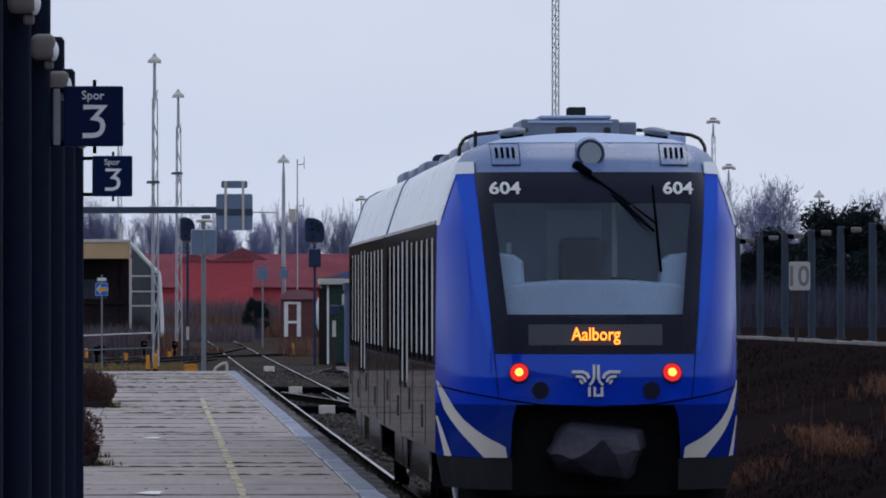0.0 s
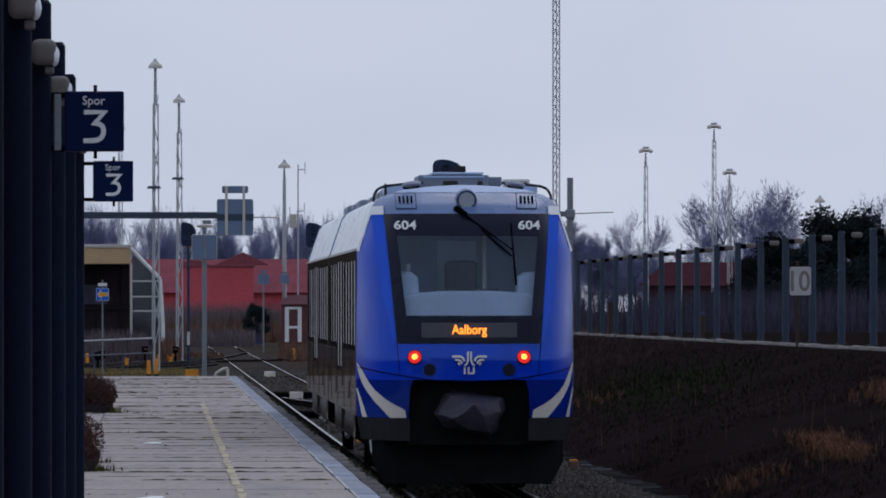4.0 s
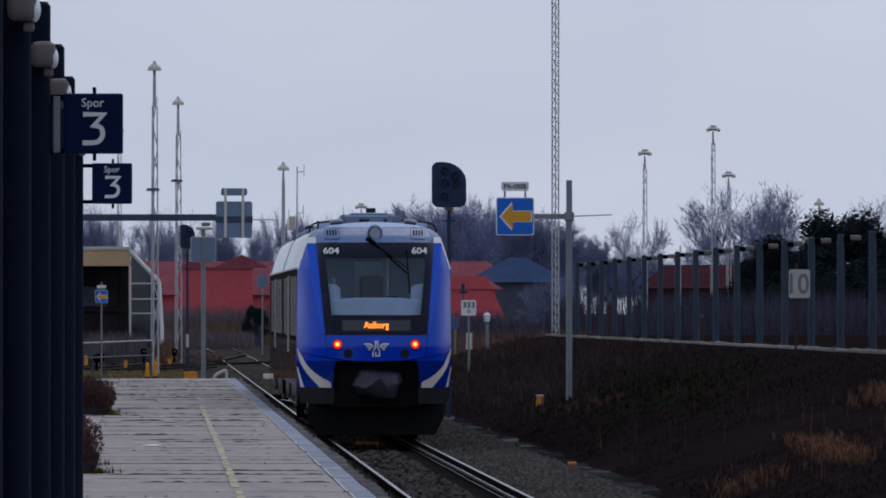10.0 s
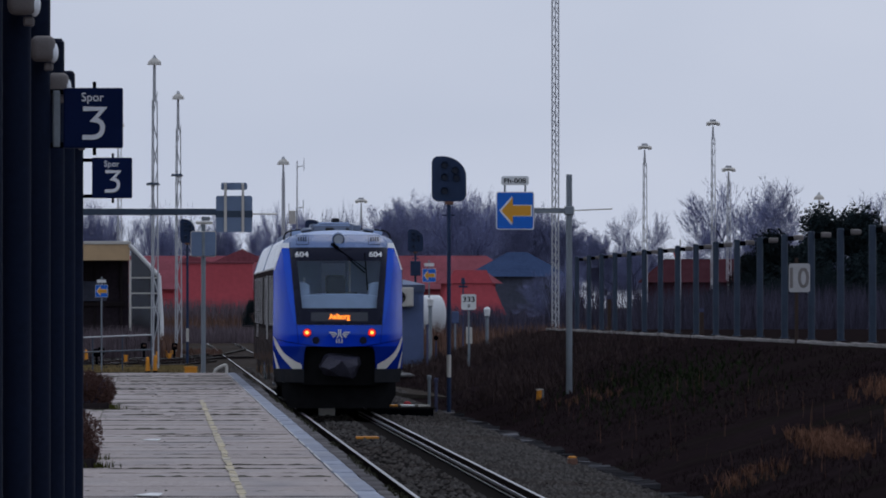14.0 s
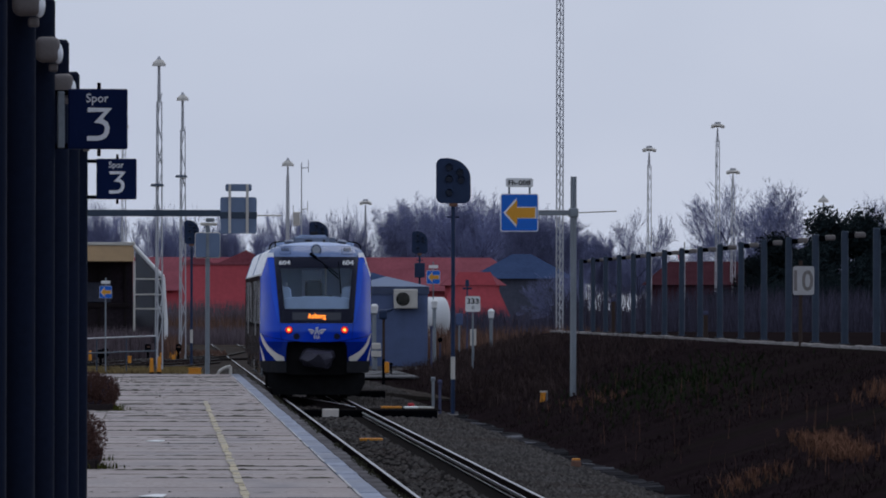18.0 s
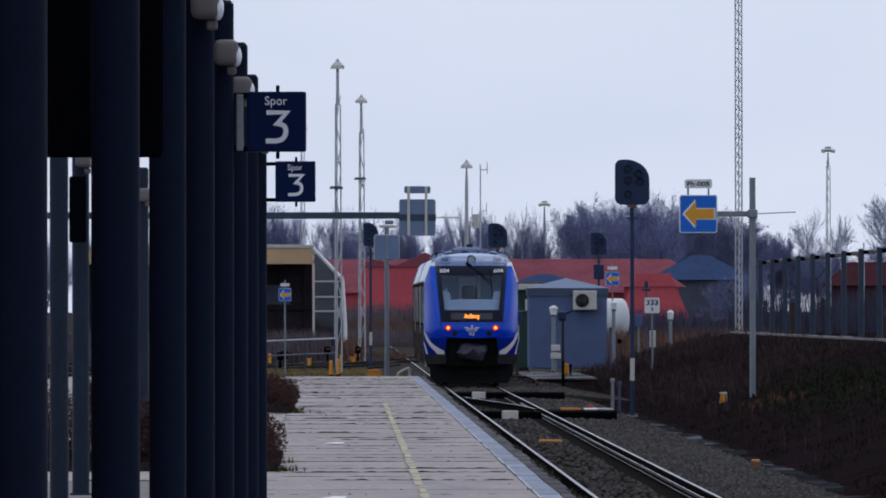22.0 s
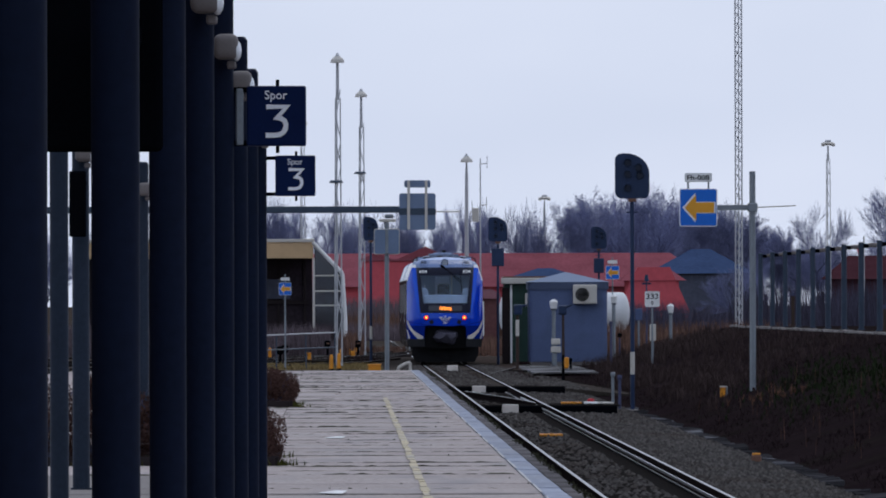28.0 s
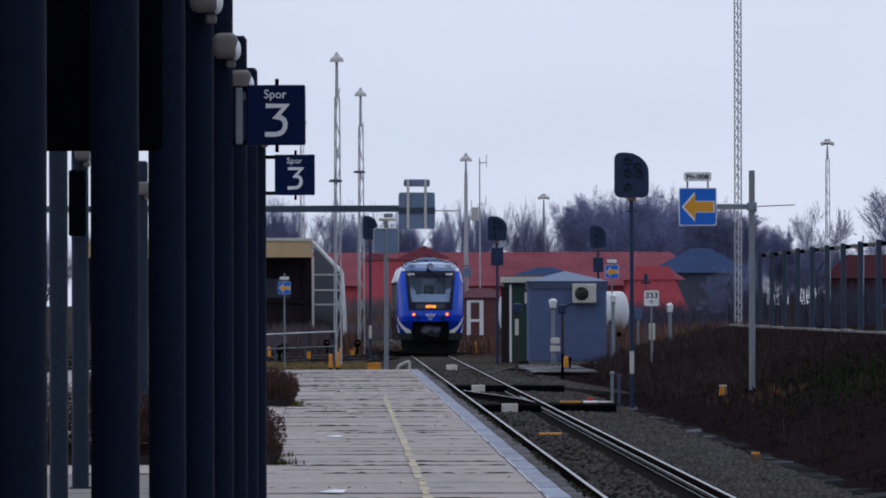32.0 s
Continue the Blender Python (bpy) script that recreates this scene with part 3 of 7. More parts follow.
def foot(y):
    """Where the bank beside the track begins."""
    return 7.4 + 1.9 * ease(215, 335, y)


def crest(y):
    """Height of the top of the bank."""
    return 1.475 - 0.0007 * (y - 205)


def ground_z(x, y):
    base = -0.34 + 0.30 * ease(255, 330, y) if x > -7.5 else -0.05
    if x > 0 and y < 372:
        f = foot(y)
        s = min(1, max(0, (x - f) / (14.0 - f)))
        rise = s ** 0.93 * (1 - ease(334, 368, y))
        base += (crest(y) - base) * rise
        if 0.04 < s < 0.97:
            base += 0.17 * (1 - s) * rise ** 0.5 * (noise.noise((x * 0.7, y * 0.16, 3.1)) + 0.4 * noise.noise((x * 2.0, y * 0.5, 7.7)))
    return base


def ground():
    xs = [-2600, -900, -300, -100, -40, -20, -12, -7.6, -7.4, -3, 0, 2, 3, 4, 5, 6, 6.8, 7.1]
    xs += [7.3 + 0.25 * i for i in range(34)] + [16, 20, 30, 60, 120, 300, 900, 2600]
    ys = [-300, -100, -20, 40, 80] + [90 + 3.0 * i for i in range(96)] + [390, 420, 460, 520, 600, 700, 850, 1100, 1500, 2200, 3400]
    verts = [(x, y, ground_z(x, y)) for y in ys for x in xs]
    n = len(xs)
    faces = [(j * n + i, j * n + i + 1, (j + 1) * n + i + 1, (j + 1) * n + i) for j in range(len(ys) - 1) for i in range(n - 1)]
    ob = from_lists("ground", verts, faces, M["ground"], smooth=True)
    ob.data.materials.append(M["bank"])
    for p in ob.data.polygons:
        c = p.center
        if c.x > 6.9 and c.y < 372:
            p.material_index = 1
    return tagged(ob, "dark earth and dead winter grass rising to a bank beside the track", "ground", kind="structure")


def bank_growth():
    rng = random.Random(11)
    places = []
    while len(places) < 15000:
        x, y = rng.uniform(7.5, 13.6), 100 * (3.4 ** rng.random())
        if y < 345 and noise.noise((x * 0.5, y * 0.12, 0.5)) > -0.28:
            places.append((x, y, ground_z(x, y)))
    verts, faces = blades(rng, places, 0.085, 1.6, 0.006, 3)
    tagged(from_lists("dead_stems", verts, faces, M["stem"]), "dark brown dead weeds and stems covering the bank", "dead weeds", kind="stuff")
    places = []
    for x0, x1, y0, y1, k in ((8.6, 13.4, 232, 345, 1000), (8.0, 10.4, 205, 300, 420), (9.2, 13.2, 300, 350, 500)):
        while k:
            x, y = rng.uniform(x0, x1), rng.uniform(y0, y1)
            if noise.noise((x * 0.6, y * 0.07, 4.5)) > -0.1:
                places.append((x, y, ground_z(x, y)))
                k -= 1
    verts, faces = blades(rng, places, 0.32, 1.0, 0.008, 5)
    tagged(from_lists("dead_brush", verts, faces, M["brush"]), "tangled leafless brown brush on the crest of the bank", "brush", kind="stuff")
    # pale straw in loose patches and single tall stalks
    places, tall = [], []
    for cx, cy, rx, ry, k in ((9.40, 130, 0.12, 2.2, 260), (9.58, 136, 0.12, 2.4, 190), (11.6, 150, 0.25, 3, 60), (11.9, 153, 0.25, 3, 60), (8.15, 129, 0.25, 2, 60), (9.4, 205, 0.4, 4, 30)):
        for _ in range(k):
            x, y = rng.gauss(cx, rx), rng.gauss(cy, ry)
            places.append((x, y, ground_z(x, y)))
    for _ in range(120):
        x, y = rng.uniform(7.8, 11), rng.uniform(120, 215)
        tall.append((x, y, ground_z(x, y)))
    v1, f1 = blades(rng, places, 0.17, 0.9, 0.006, 6)
    v2, f2 = blades(rng, tall, 0.42, 0.25, 0.004)
    faces = f1 + [tuple(i + len(v1) for i in f) for f in f2]
    tagged(from_lists("straw_grass", v1 + v2, faces, M["straw"]), "pale reddish straw in tufts on the dark bank", "dry grass", kind="stuff")
    places = []
    for cx, cy, k in ((11.2, 205, 500), (10.0, 190, 300)):
        for _ in range(k):
            x, y = rng.gauss(cx, 0.8), rng.gauss(cy, 12)
            places.append((x, y, ground_z(x, y)))
    v, f = blades(rng, places, 0.13, 0.9, 0.02, 2)
    tagged(from_lists("green_weeds", v, f, M["leaf_dark"]), "dark green weeds growing on the bank", "weeds", kind="stuff")


def rail_profile():
    half = [(0.075, -0.172), (0.075, -0.160), (0.012, -0.140), (0.009, -0.045), (0.034, -0.032), (0.036, -0.006), (0.026, 0.0)]
    return half + [(-x, z) for x, z in reversed(half)]


def rail(points, parent, name="rail", head="rail_top", z=0.0):
    """A rail through (x, y) points: rusty web and foot, with a bright worn head."""
    prof = rail_profile()
    verts, faces = [], []
    for (x, y) in points:
        verts += [(x + px, y, pz + z) for px, pz in prof]
    n = len(prof)
    for j in range(len(points) - 1):
        faces += [(j * n + i, j * n + (i + 1) % n, (j + 1) * n + (i + 1) % n, (j + 1) * n + i) for i in range(n)]
    web = from_lists(name, verts, faces, M["rail_rust"], parent)
    verts, faces = [], []
    for (x, y) in points:
        verts += [(x + a, y, z + b) for a, b in ((-0.024, 0.0005), (-0.018, 0.0035), (0.018, 0.0035), (0.024, 0.0005))]
    for j in range(len(points) - 1):
        faces += [(j * 4 + i, j * 4 + i + 1, (j + 1) * 4 + i + 1, (j + 1) * 4 + i) for i in range(3)]
    from_lists("running_surface", verts, faces, M[head], web, "bright polished rail head" if head == "rail_top" else "")
    return web


def track():
    t = thing("railway_track", label="straight railway track with shiny rail heads on dark gravel", category="railway track", kind="structure")
    ys = [60, 120, 180, 240, 300, 360, 420, 500, 600, 760]
    for side in (-0.7525, 0.7525):
        rail([(TRACK + side, y) for y in ys], t)
        # narrow bright strip laid on the rail's foot to stand in for its glint
        part("rail_foot_glint", box((0.02, 230, 0.006), (TRACK + side - 0.078, 180, -0.155)), M["rail_top"], t, "bright strip laid along the rail's foot as its glint")
    # guard strip in short lengths inside one rail
    y = 62.0
    while y < 236:
        part("guard_strip", box((0.018, 2.3, 0.04), (TRACK + 0.7525 - 0.078, y + 1.15, -0.085), 0.004, seg=1), M["rail_top"], t, "bright worn guard strip")
        y += 2.42
    bed = [(1.95, -0.36), (2.32, -0.2), (TRACK + 1.3, -0.19), (TRACK + 2.6, -0.24), (TRACK + 3.3, -0.38)]
    part("ballast_bed", prism(bed, "y", 55, 760), M["ballast"], t)
    sl = box((2.5, 0.24, 0.16), bevel=0.02)
    first = part("sleeper", sl, M["sleeper"], t)
    first.matrix_basis = pose(TRACK, 100, -0.262)
    for i in range(1, 290):
        piece("sleeper", first.data, t, pose(TRACK, 100 + 0.62 * i, -0.262))
    # crossover to the yard and the curved closure rails of the points
    for side in (0, 1.5):
        rail([(-14 + side, 250), (-7.5 + side, 318), (-2.4 + side, 366), (1.6 + side, 420), (3.2 + side, 470), (3.2 + side, 520)], t, "yard_rail", "rust_head", 0.05)
    for x, y, h in ((-0.12, 316, 0.48), (0.13, 318, 0.52), (0.24, 364, 0.42), (0.62, 398, 0.28), (0.86, 398, 0.30), (-1.25, 400, 0.36), (-2.6, 380, 0.4), (5.95, 400, 0.5)):
        m = thing("orange_stake", (x, y, -0.03), "short orange marker stake on a dark foot in the yard", "marker stake", "orange stakes")
        part("foot", box((0.16, 0.16, 0.10), (0, 0, 0.04), 0.02), M["black"], m)
        part("stake", tube((0, 0, 0.05), (0, 0, h), 0.075, 0.06, 10), M["yellow"], m)
        part("cap", tube((0, 0, h), (0, 0, h + 0.08), 0.07, 0.03, 10), M["yellow"], m)
    for side in (0, 1.5):
        rail([(-22 + side, 290), (-9 + side, 352), (2.5 + side, 400), (11 + side, 432)], t, "yard_rail", "rust_head", 0.05)
    for side in (0, 1.5):
        rail([(-16.5 + side, 330), (-9.5 + side, 420), (-4 + side, 520), (-2 + side, 640), (-2 + side, 760)], t, "yard_rail", "rust_head", 0.05)
    for pts in (((-12, 300), (-4, 330), (1.0, 352), (2.6, 378)), ((-12, 312), (-4.6, 343), (0.6, 366), (2.6, 393)), ((-14, 352), (-6, 372), (1.2, 404), (3.0, 436)), ((4.9, 300), (6.6, 336), (9.5, 392), (12, 430)), ((6.3, 300), (8.0, 336), (10.9, 392), (13.4, 430))):
        rail(pts, t, "yard_rail", "rust_head", 0.04 if pts[0][0] < 0 else 0.0)
    rail([(4.56, 216), (4.32, 224), (3.92, 232), (3.33, 243)], t, "point_blade", "rail_top")
    part("yard_ballast", prism([(-20, -0.12), (-18, -0.03), (5.4, -0.035), (6.5, -0.13), (8.6, -0.32)], "y", 262, 520), M["yard_bed"], t)
    # loose stones
    rng = np.random.default_rng(5)
    n = 44000
    y = 84 * (4.1 ** rng.random(n))
    x = rng.uniform(2.34, 7.1, n)
    z = np.interp(x, [1.95, 2.32, TRACK + 1.3, TRACK + 2.6, TRACK + 3.3], [-0.36, -0.2, -0.19, -0.24, -0.38])
    z = np.where(y > 262, np.interp(x, [5.4, 6.5, 8.6], [-0.035, -0.13, -0.32]), z)
    near_rail = (abs(x - TRACK + 0.7525) < 0.13) | (abs(x - TRACK - 0.7525) < 0.13)
    y[near_rail] = -1
    y[((x > TRACK + 0.38) & (x < TRACK + 0.8)) | ((x > TRACK - 0.75) & (x < TRACK - 0.55))] = -1
    y[(abs(x - TRACK) < 0.7) & (rng.random(len(x)) < 0.6)] = -1
    keep = y > 0
    x, y, z = x[keep], y[keep], z[keep]
    n = len(x)
    r = rng.uniform(0.022, 0.06, n)
    base = np.array([(1, 0, 0), (-1, 0, 0), (0, 1, 0), (0, -1, 0), (0, 0, 0.8), (0, 0, -0.6)])
    pts = base[None] * rng.uniform(0.7, 1.25, (n, 6, 1)) * r[:, None, None]
    ang = rng.uniform(0, 6.28, n)
    c, s = np.cos(ang)[:, None], np.sin(ang)[:, None]
    px, py = pts[:, :, 0] * c - pts[:, :, 1] * s, pts[:, :, 0] * s + pts[:, :, 1] * c
    verts = np.stack([px + x[:, None], py + y[:, None], pts[:, :, 2] + z[:, None] + 0.012], 2).reshape(-1, 3)
    tri = np.array([(0, 2, 4), (2, 1, 4), (1, 3, 4), (3, 0, 4), (2, 0, 5), (1, 2, 5), (3, 1, 5), (0, 3, 5)])
    faces = (tri[None] + 6 * np.arange(n)[:, None, None]).reshape(-1, 3)
    tagged(from_lists("ballast_stones", verts.tolist(), faces.tolist(), M["stone"]), "grey brown crushed stone ballast between and beside the rails", "gravel", kind="stuff")
    return t


def points_gear():
    """Dark troughs across the track, each with a white box between the rails."""
    for y, reach in ((212, 6.3), (258, 6.25), (316, 6.6)):
        g = thing("point_machine_trough", (TRACK, y, 0), "black cable trough across the rails with a white box", "cable trough", "troughs across the track")
        part("trough", box((reach - 3.05, 0.45, 0.2), ((reach + 3.05) / 2 - TRACK, 0, -0.135), 0.02), M["black"], g)
        part("trough_lid", box((reach - 3.25, 0.3, 0.03), ((reach + 3.25) / 2 - TRACK, 0.02, -0.02), 0.008), M["sleeper"], g)
        if y == 212:
            part("cover_plate", box((1.5, 3.4, 0.04), (5.62 - TRACK, 1.93, -0.03), 0.01), M["sleeper"], g, "dark wooden cover plate")
        part("white_box", box((0.365, 0.1, 0.195), (3.91 - TRACK, -0.25, -0.09 if y < 300 else 0.06), 0.02), M["cream_box"], g, "cream white painted box")
    g = thing("cable_duct", label="grey concrete cable duct lids beside the gravel", category="cable duct", group="", kind="structure")
    rng = random.Random(4)
    lid = bpy.data.meshes.new("duct_lid")
    b = box((0.34, 0.94, 0.07), (0, 0, 0), 0.012)
    b.to_mesh(lid)
    b.free()
    lid.materials.append(M["duct"])
    pale_lid = lid.copy()
    pale_lid.materials.clear()
    pale_lid.materials.append(M["duct_pale"])
    y = 112.0
    while y < 232:
        if rng.random() < 0.22:
            y += 1.0
            continue
        piece("duct_lid", pale_lid if rng.random() < (0.25 if 176 < y < 222 else 0.05) else lid, g, pose(7.18 + rng.uniform(-0.06, 0.06), y, -0.34 + rng.uniform(-0.03, 0.03), rng.uniform(-2, 2), rng.uniform(-7, 7), rng.uniform(-4, 4)))
        y += 1.0
    s = thing("service_path", (0, 0, 0), "grey concrete service path beside the hut", "path", kind="structure")
    flag = bpy.data.meshes.new("paving_slab")
    b = box((1.04, 1.96, 0.06), (0, 0, 0), 0.012, seg=1)
    b.to_mesh(flag)
    b.free()
    flag.materials.append(M["wet_path"])
    for i in range(15):
        for k in range(2):
            piece("paving_slab", flag, s, pose(6.9 + 1.06 * k + rng.uniform(-0.03, 0.03), 306 + 2 * i, -0.02 + rng.uniform(-0.015, 0.012), rng.uniform(-0.5, 0.5), rng.uniform(-1, 1), rng.uniform(-1, 1)))
    # orange plates lying on the sleepers
    for x, y, w in ((3.98, 175, 0.42), (5.33, 214.2, 0.46)):
        o = thing("orange_marker", (x, y, -0.15 if y < 200 else 0.015), "flat orange marker lying on the gravel", "marker", "orange markers")
        part("plate", box((w, 0.5, 0.045), (0, 0, 0), 0.01), M["yellow"], o)
    w = thing("white_plank", (5.92, 214.4, 0.01), "white painted planks lying on a dark cover plate", "plank")
    part("board", box((0.30, 1.3, 0.04), (-0.14, 0, 0), 0.01), M["white"], w)
    part("board", box((0.27, 0.9, 0.04), (0.17, -0.3, 0.002), 0.01, turn=Matrix.Rotation(0.12, 4, "Z")), M["cream"], w)
    r = thing("red_bundle", (5.85, 217, -0.06), "small dark red bundle lying behind white planks", "bundle")
    part("cloth", box((0.16, 0.3, 0.14), (0, 0, 0.07), 0.05, seg=3), M["flag_red"], r)


# ---- platform ----
def platform():
    p = thing("platform", label="long pale concrete slab platform with mossy joints", category="platform", kind="structure")
    part("platform_body", box((9.3, 262, 0.8), (EDGE - 4.65, 111, PLATFORM - 0.45), 0.02), M["concrete"], p)
    part("joint_bed", box((9.2, 261, 0.02), (EDGE - 4.68, 111, PLATFORM - 0.046)), M["joint"], p)
    rng = random.Random(21)
    pitch = 2.42
    rows = int((241.5 + 19) / pitch)
    columns = ((0.555, 2.70), (-3.9, 6.2), (2.2175, 0.165))
    meshes = {}
    for cx, w in columns + ((2.02, 0.225),):
        me = bpy.data.meshes.new("slab")
        b = box((w - 0.004, pitch - 0.03, 0.05), (0, 0, -0.025), 0.008, seg=1)
        b.to_mesh(me)
        b.free()
        me.materials.append(M["slab_edge"] if cx == 2.02 else M["kerb_stone"] if cx > 2 else M["slab"])
        meshes[cx] = me
    # slabs left of the posts take a darker concrete up to y 98
    meshes["dark_slab"] = meshes[-3.9].copy()
    meshes["dark_slab"].materials.clear()
    meshes["dark_slab"].materials.append(M["concrete"])
    moss_v, moss_f = [], []
    for j in range(rows):
        y = -17.8 + pitch * j
        for cx, w in columns:
            piece("slab", meshes["dark_slab" if cx < 0 and y < 98 else cx], p, pose(cx, y + rng.uniform(-0.01, 0.01), PLATFORM + rng.uniform(-0.006, 0.006), rng.uniform(-0.12, 0.12), rng.uniform(-0.05, 0.05), 0))
        piece("edge_slab", meshes[2.02], p, pose(2.02, y, PLATFORM + 0.004 + rng.uniform(-0.006, 0.006), rng.uniform(-0.12, 0.12), rng.uniform(-0.4, 0.4), 0))
        # a low uneven ribbon of moss fills the joint, with single tufts
        if y < 70:
            continue
        strong = rng.choice((0.4, 0.6, 0.9, 1.2, 1.7))
        yy = y - pitch / 2
        xs = [-2.6 + 0.06 * i for i in range(75)]
        start = len(moss_v)
        for x in xs:
            h = strong * max(0.003, 0.0085 + 0.010 * noise.noise((x * 1.3, yy * 0.7, 2.0)) + 0.010 * noise.noise((x * 9.0, yy, 5.0)))
            wob = 0.012 * noise.noise((x * 3, yy, 9.0))
            moss_v += [(x, yy - 0.02 + wob, PLATFORM - 0.012), (x, yy + wob, PLATFORM - 0.006 + h), (x, yy + 0.03 + wob, PLATFORM - 0.012)]
        for i in range(len(xs) - 1):
            k = start + 3 * i
            moss_f += [(k, k + 3, k + 4, k + 1), (k + 1, k + 4, k + 5, k + 2)]
        for _ in range(rng.randrange(0, int(2 + 4 * strong))):
            x, r, h = rng.uniform(-1.8, 2.0), rng.uniform(0.010, 0.034), rng.uniform(0.006, 0.018) * (2.0 if rng.random() < 0.12 else 1)
            i = len(moss_v)
            moss_v += [(x - r, yy, PLATFORM - 0.01), (x, yy - r, PLATFORM - 0.01), (x + r, yy, PLATFORM - 0.01), (x, yy + r, PLATFORM - 0.01), (x - r * 0.3, yy, PLATFORM + h), (x + r * 0.4, yy, PLATFORM + h * 0.7)]
            moss_f += [(i, i + 1, i + 5, i + 4), (i + 1, i + 2, i + 5), (i + 2, i + 3, i + 4, i + 5), (i + 3, i, i + 4)]
    from_lists("joint_moss", moss_v, moss_f, M["moss"], p, "dark moss in the joints")["kind"] = "stuff"
    edge = []
    while len(edge) < 420:
        x, y = rng.uniform(2.24, 2.32), 84 * (2.85 ** rng.random())
        if noise.noise((x, y * 0.11, 1.0)) > -0.05:
            edge.append((x, y, PLATFORM - 0.01))
    v, f = blades(rng, edge, 0.045, 0.9, 0.008, 3)
    from_lists("edge_weeds", v, f, M["moss"], p, "dry weeds along the platform edge")["kind"] = "stuff"
    # worn yellow line that runs slightly askew
    y = 70.0
    while y < 171:
        ln = rng.uniform(0.7, 2.6)
        x = 0.838 + 0.072 * (y - 87) / 85 + rng.uniform(-0.008, 0.008)
        part("painted_dash", box((0.085 * rng.uniform(0.65, 1.15), ln, 0.004), (x, y + ln / 2, PLATFORM + 0.012), turn=Matrix.Rotation(-0.0012, 4, "Z")), M["yellow_line"], p)
        y += ln + rng.uniform(0.05, 0.5)
    # worn white line along the edge slabs
    y = 70.0
    while y < 235:
        ln = rng.uniform(1.5, 5.0)
        part("edge_line", box((0.022, ln, 0.004), (1.903 + rng.uniform(-0.005, 0.005), y + ln / 2, PLATFORM + 0.013)), M["plate_grey"], p)
        y += ln + rng.uniform(0.1, 2.0)
    # pale stray marks on the slabs
    for x, y in ((0.0, 122.5), (-0.02, 87.5)):
        part("white_mark", prism([(x - 0.13, y), (x + 0.09, y - 0.3), (x + 0.13, y + 0.9), (x + 0.02, y + 1.1)], "z", PLATFORM + 0.008, PLATFORM + 0.014), M["white"], p)
    return p


def lit_post(at, height=3.74, material="post", group="posts along the platform", reach=0.0, lamp=True):
    t = thing("platform_post", at, "dark navy round steel post with a small beige lamp", "post", group)
    smooth(part("shaft", tube((-0.081, 0, 0), (-0.081, 0, height), 0.081, 0.081, 28), M[material], t))
    part("base_plate", box((0.2, 0.2, 0.02), (-0.08, 0, 0.011), 0.005), M[material], t)
    part("cap", tube((-0.081, 0, height), (-0.081, 0, height + 0.025), 0.078, 0.06, 24), M[material], t)
    if not lamp:
        return t
    z = height - 0.32 + reach * 0.3
    part("lamp_bracket", box((0.09 + reach, 0.09, 0.09), (-0.06 + reach / 2, -0.1, z), 0.01), M["black"], t)
    housing = part("lamp_housing", box((0.16 + reach * 0.7, 0.2, 0.165), (-0.045 + reach, -0.22, z), 0.045, seg=3), M["lamp_body"] if not reach else M["sign_back"], t, "beige lamp housing" if not reach else "grey lamp housing")
    smooth(housing)
    lens = bmesh.new()
    bmesh.ops.create_uvsphere(lens, u_segments=14, v_segments=8, radius=0.068, matrix=Matrix.Translation((0.022 + reach * 1.4, -0.24, z - 0.025)) @ Matrix.Diagonal((0.5, 1, 1, 1)))
    smooth(part("lamp_lens", lens, M["lens"], housing, "white domed lamp lens"))
    part("lamp_hinge", box((0.06, 0.12, 0.05), (-0.01 + reach, -0.19, z - 0.115), 0.012), M["lamp_body"], housing)
    return t


def track_sign(at, plate=True):
    t = thing("platform_sign", at, "square navy platform sign reading Spor 3 in white", "sign", "platform signs")
    part("sign_box", box((0.385, 0.07, 0.39), (0.1925, 0, 0.195), 0.012), M["navy_sign"], t)
    letters("Spor", 0.080, 0.003, (0.19, -0.037, 0.322), M["pale"], t, bold=0.0005, width=0.145)
    three = stroke(((-0.068, 0.092), (0.064, 0.092), (0.000, 0.020), (0.030, 0.016), (0.050, 0.002), (0.059, -0.022), (0.056, -0.050), (0.042, -0.074), (0.018, -0.088), (-0.012, -0.092), (-0.072, -0.092)),
                   0.031, -0.041, -0.034, cx=0.195, cz=0.162)
    part("numeral", three, M["pale"], t)
    for z in (0.02, 0.365):
        part("clip", box((0.10, 0.04, 0.035), (-0.045, 0, z), 0.006), M["black"], t)
    for z in (-0.02, 0.405):
        part("pin", tube((0.2, 0, z - 0.025), (0.2, 0, z + 0.025), 0.012), M["black"], t)
    if plate:
        part("back_plate", box((0.05, 0.05, 0.37), (-0.045, 0.0, 0.19), 0.01), M["grey_steel"], t)
    return t


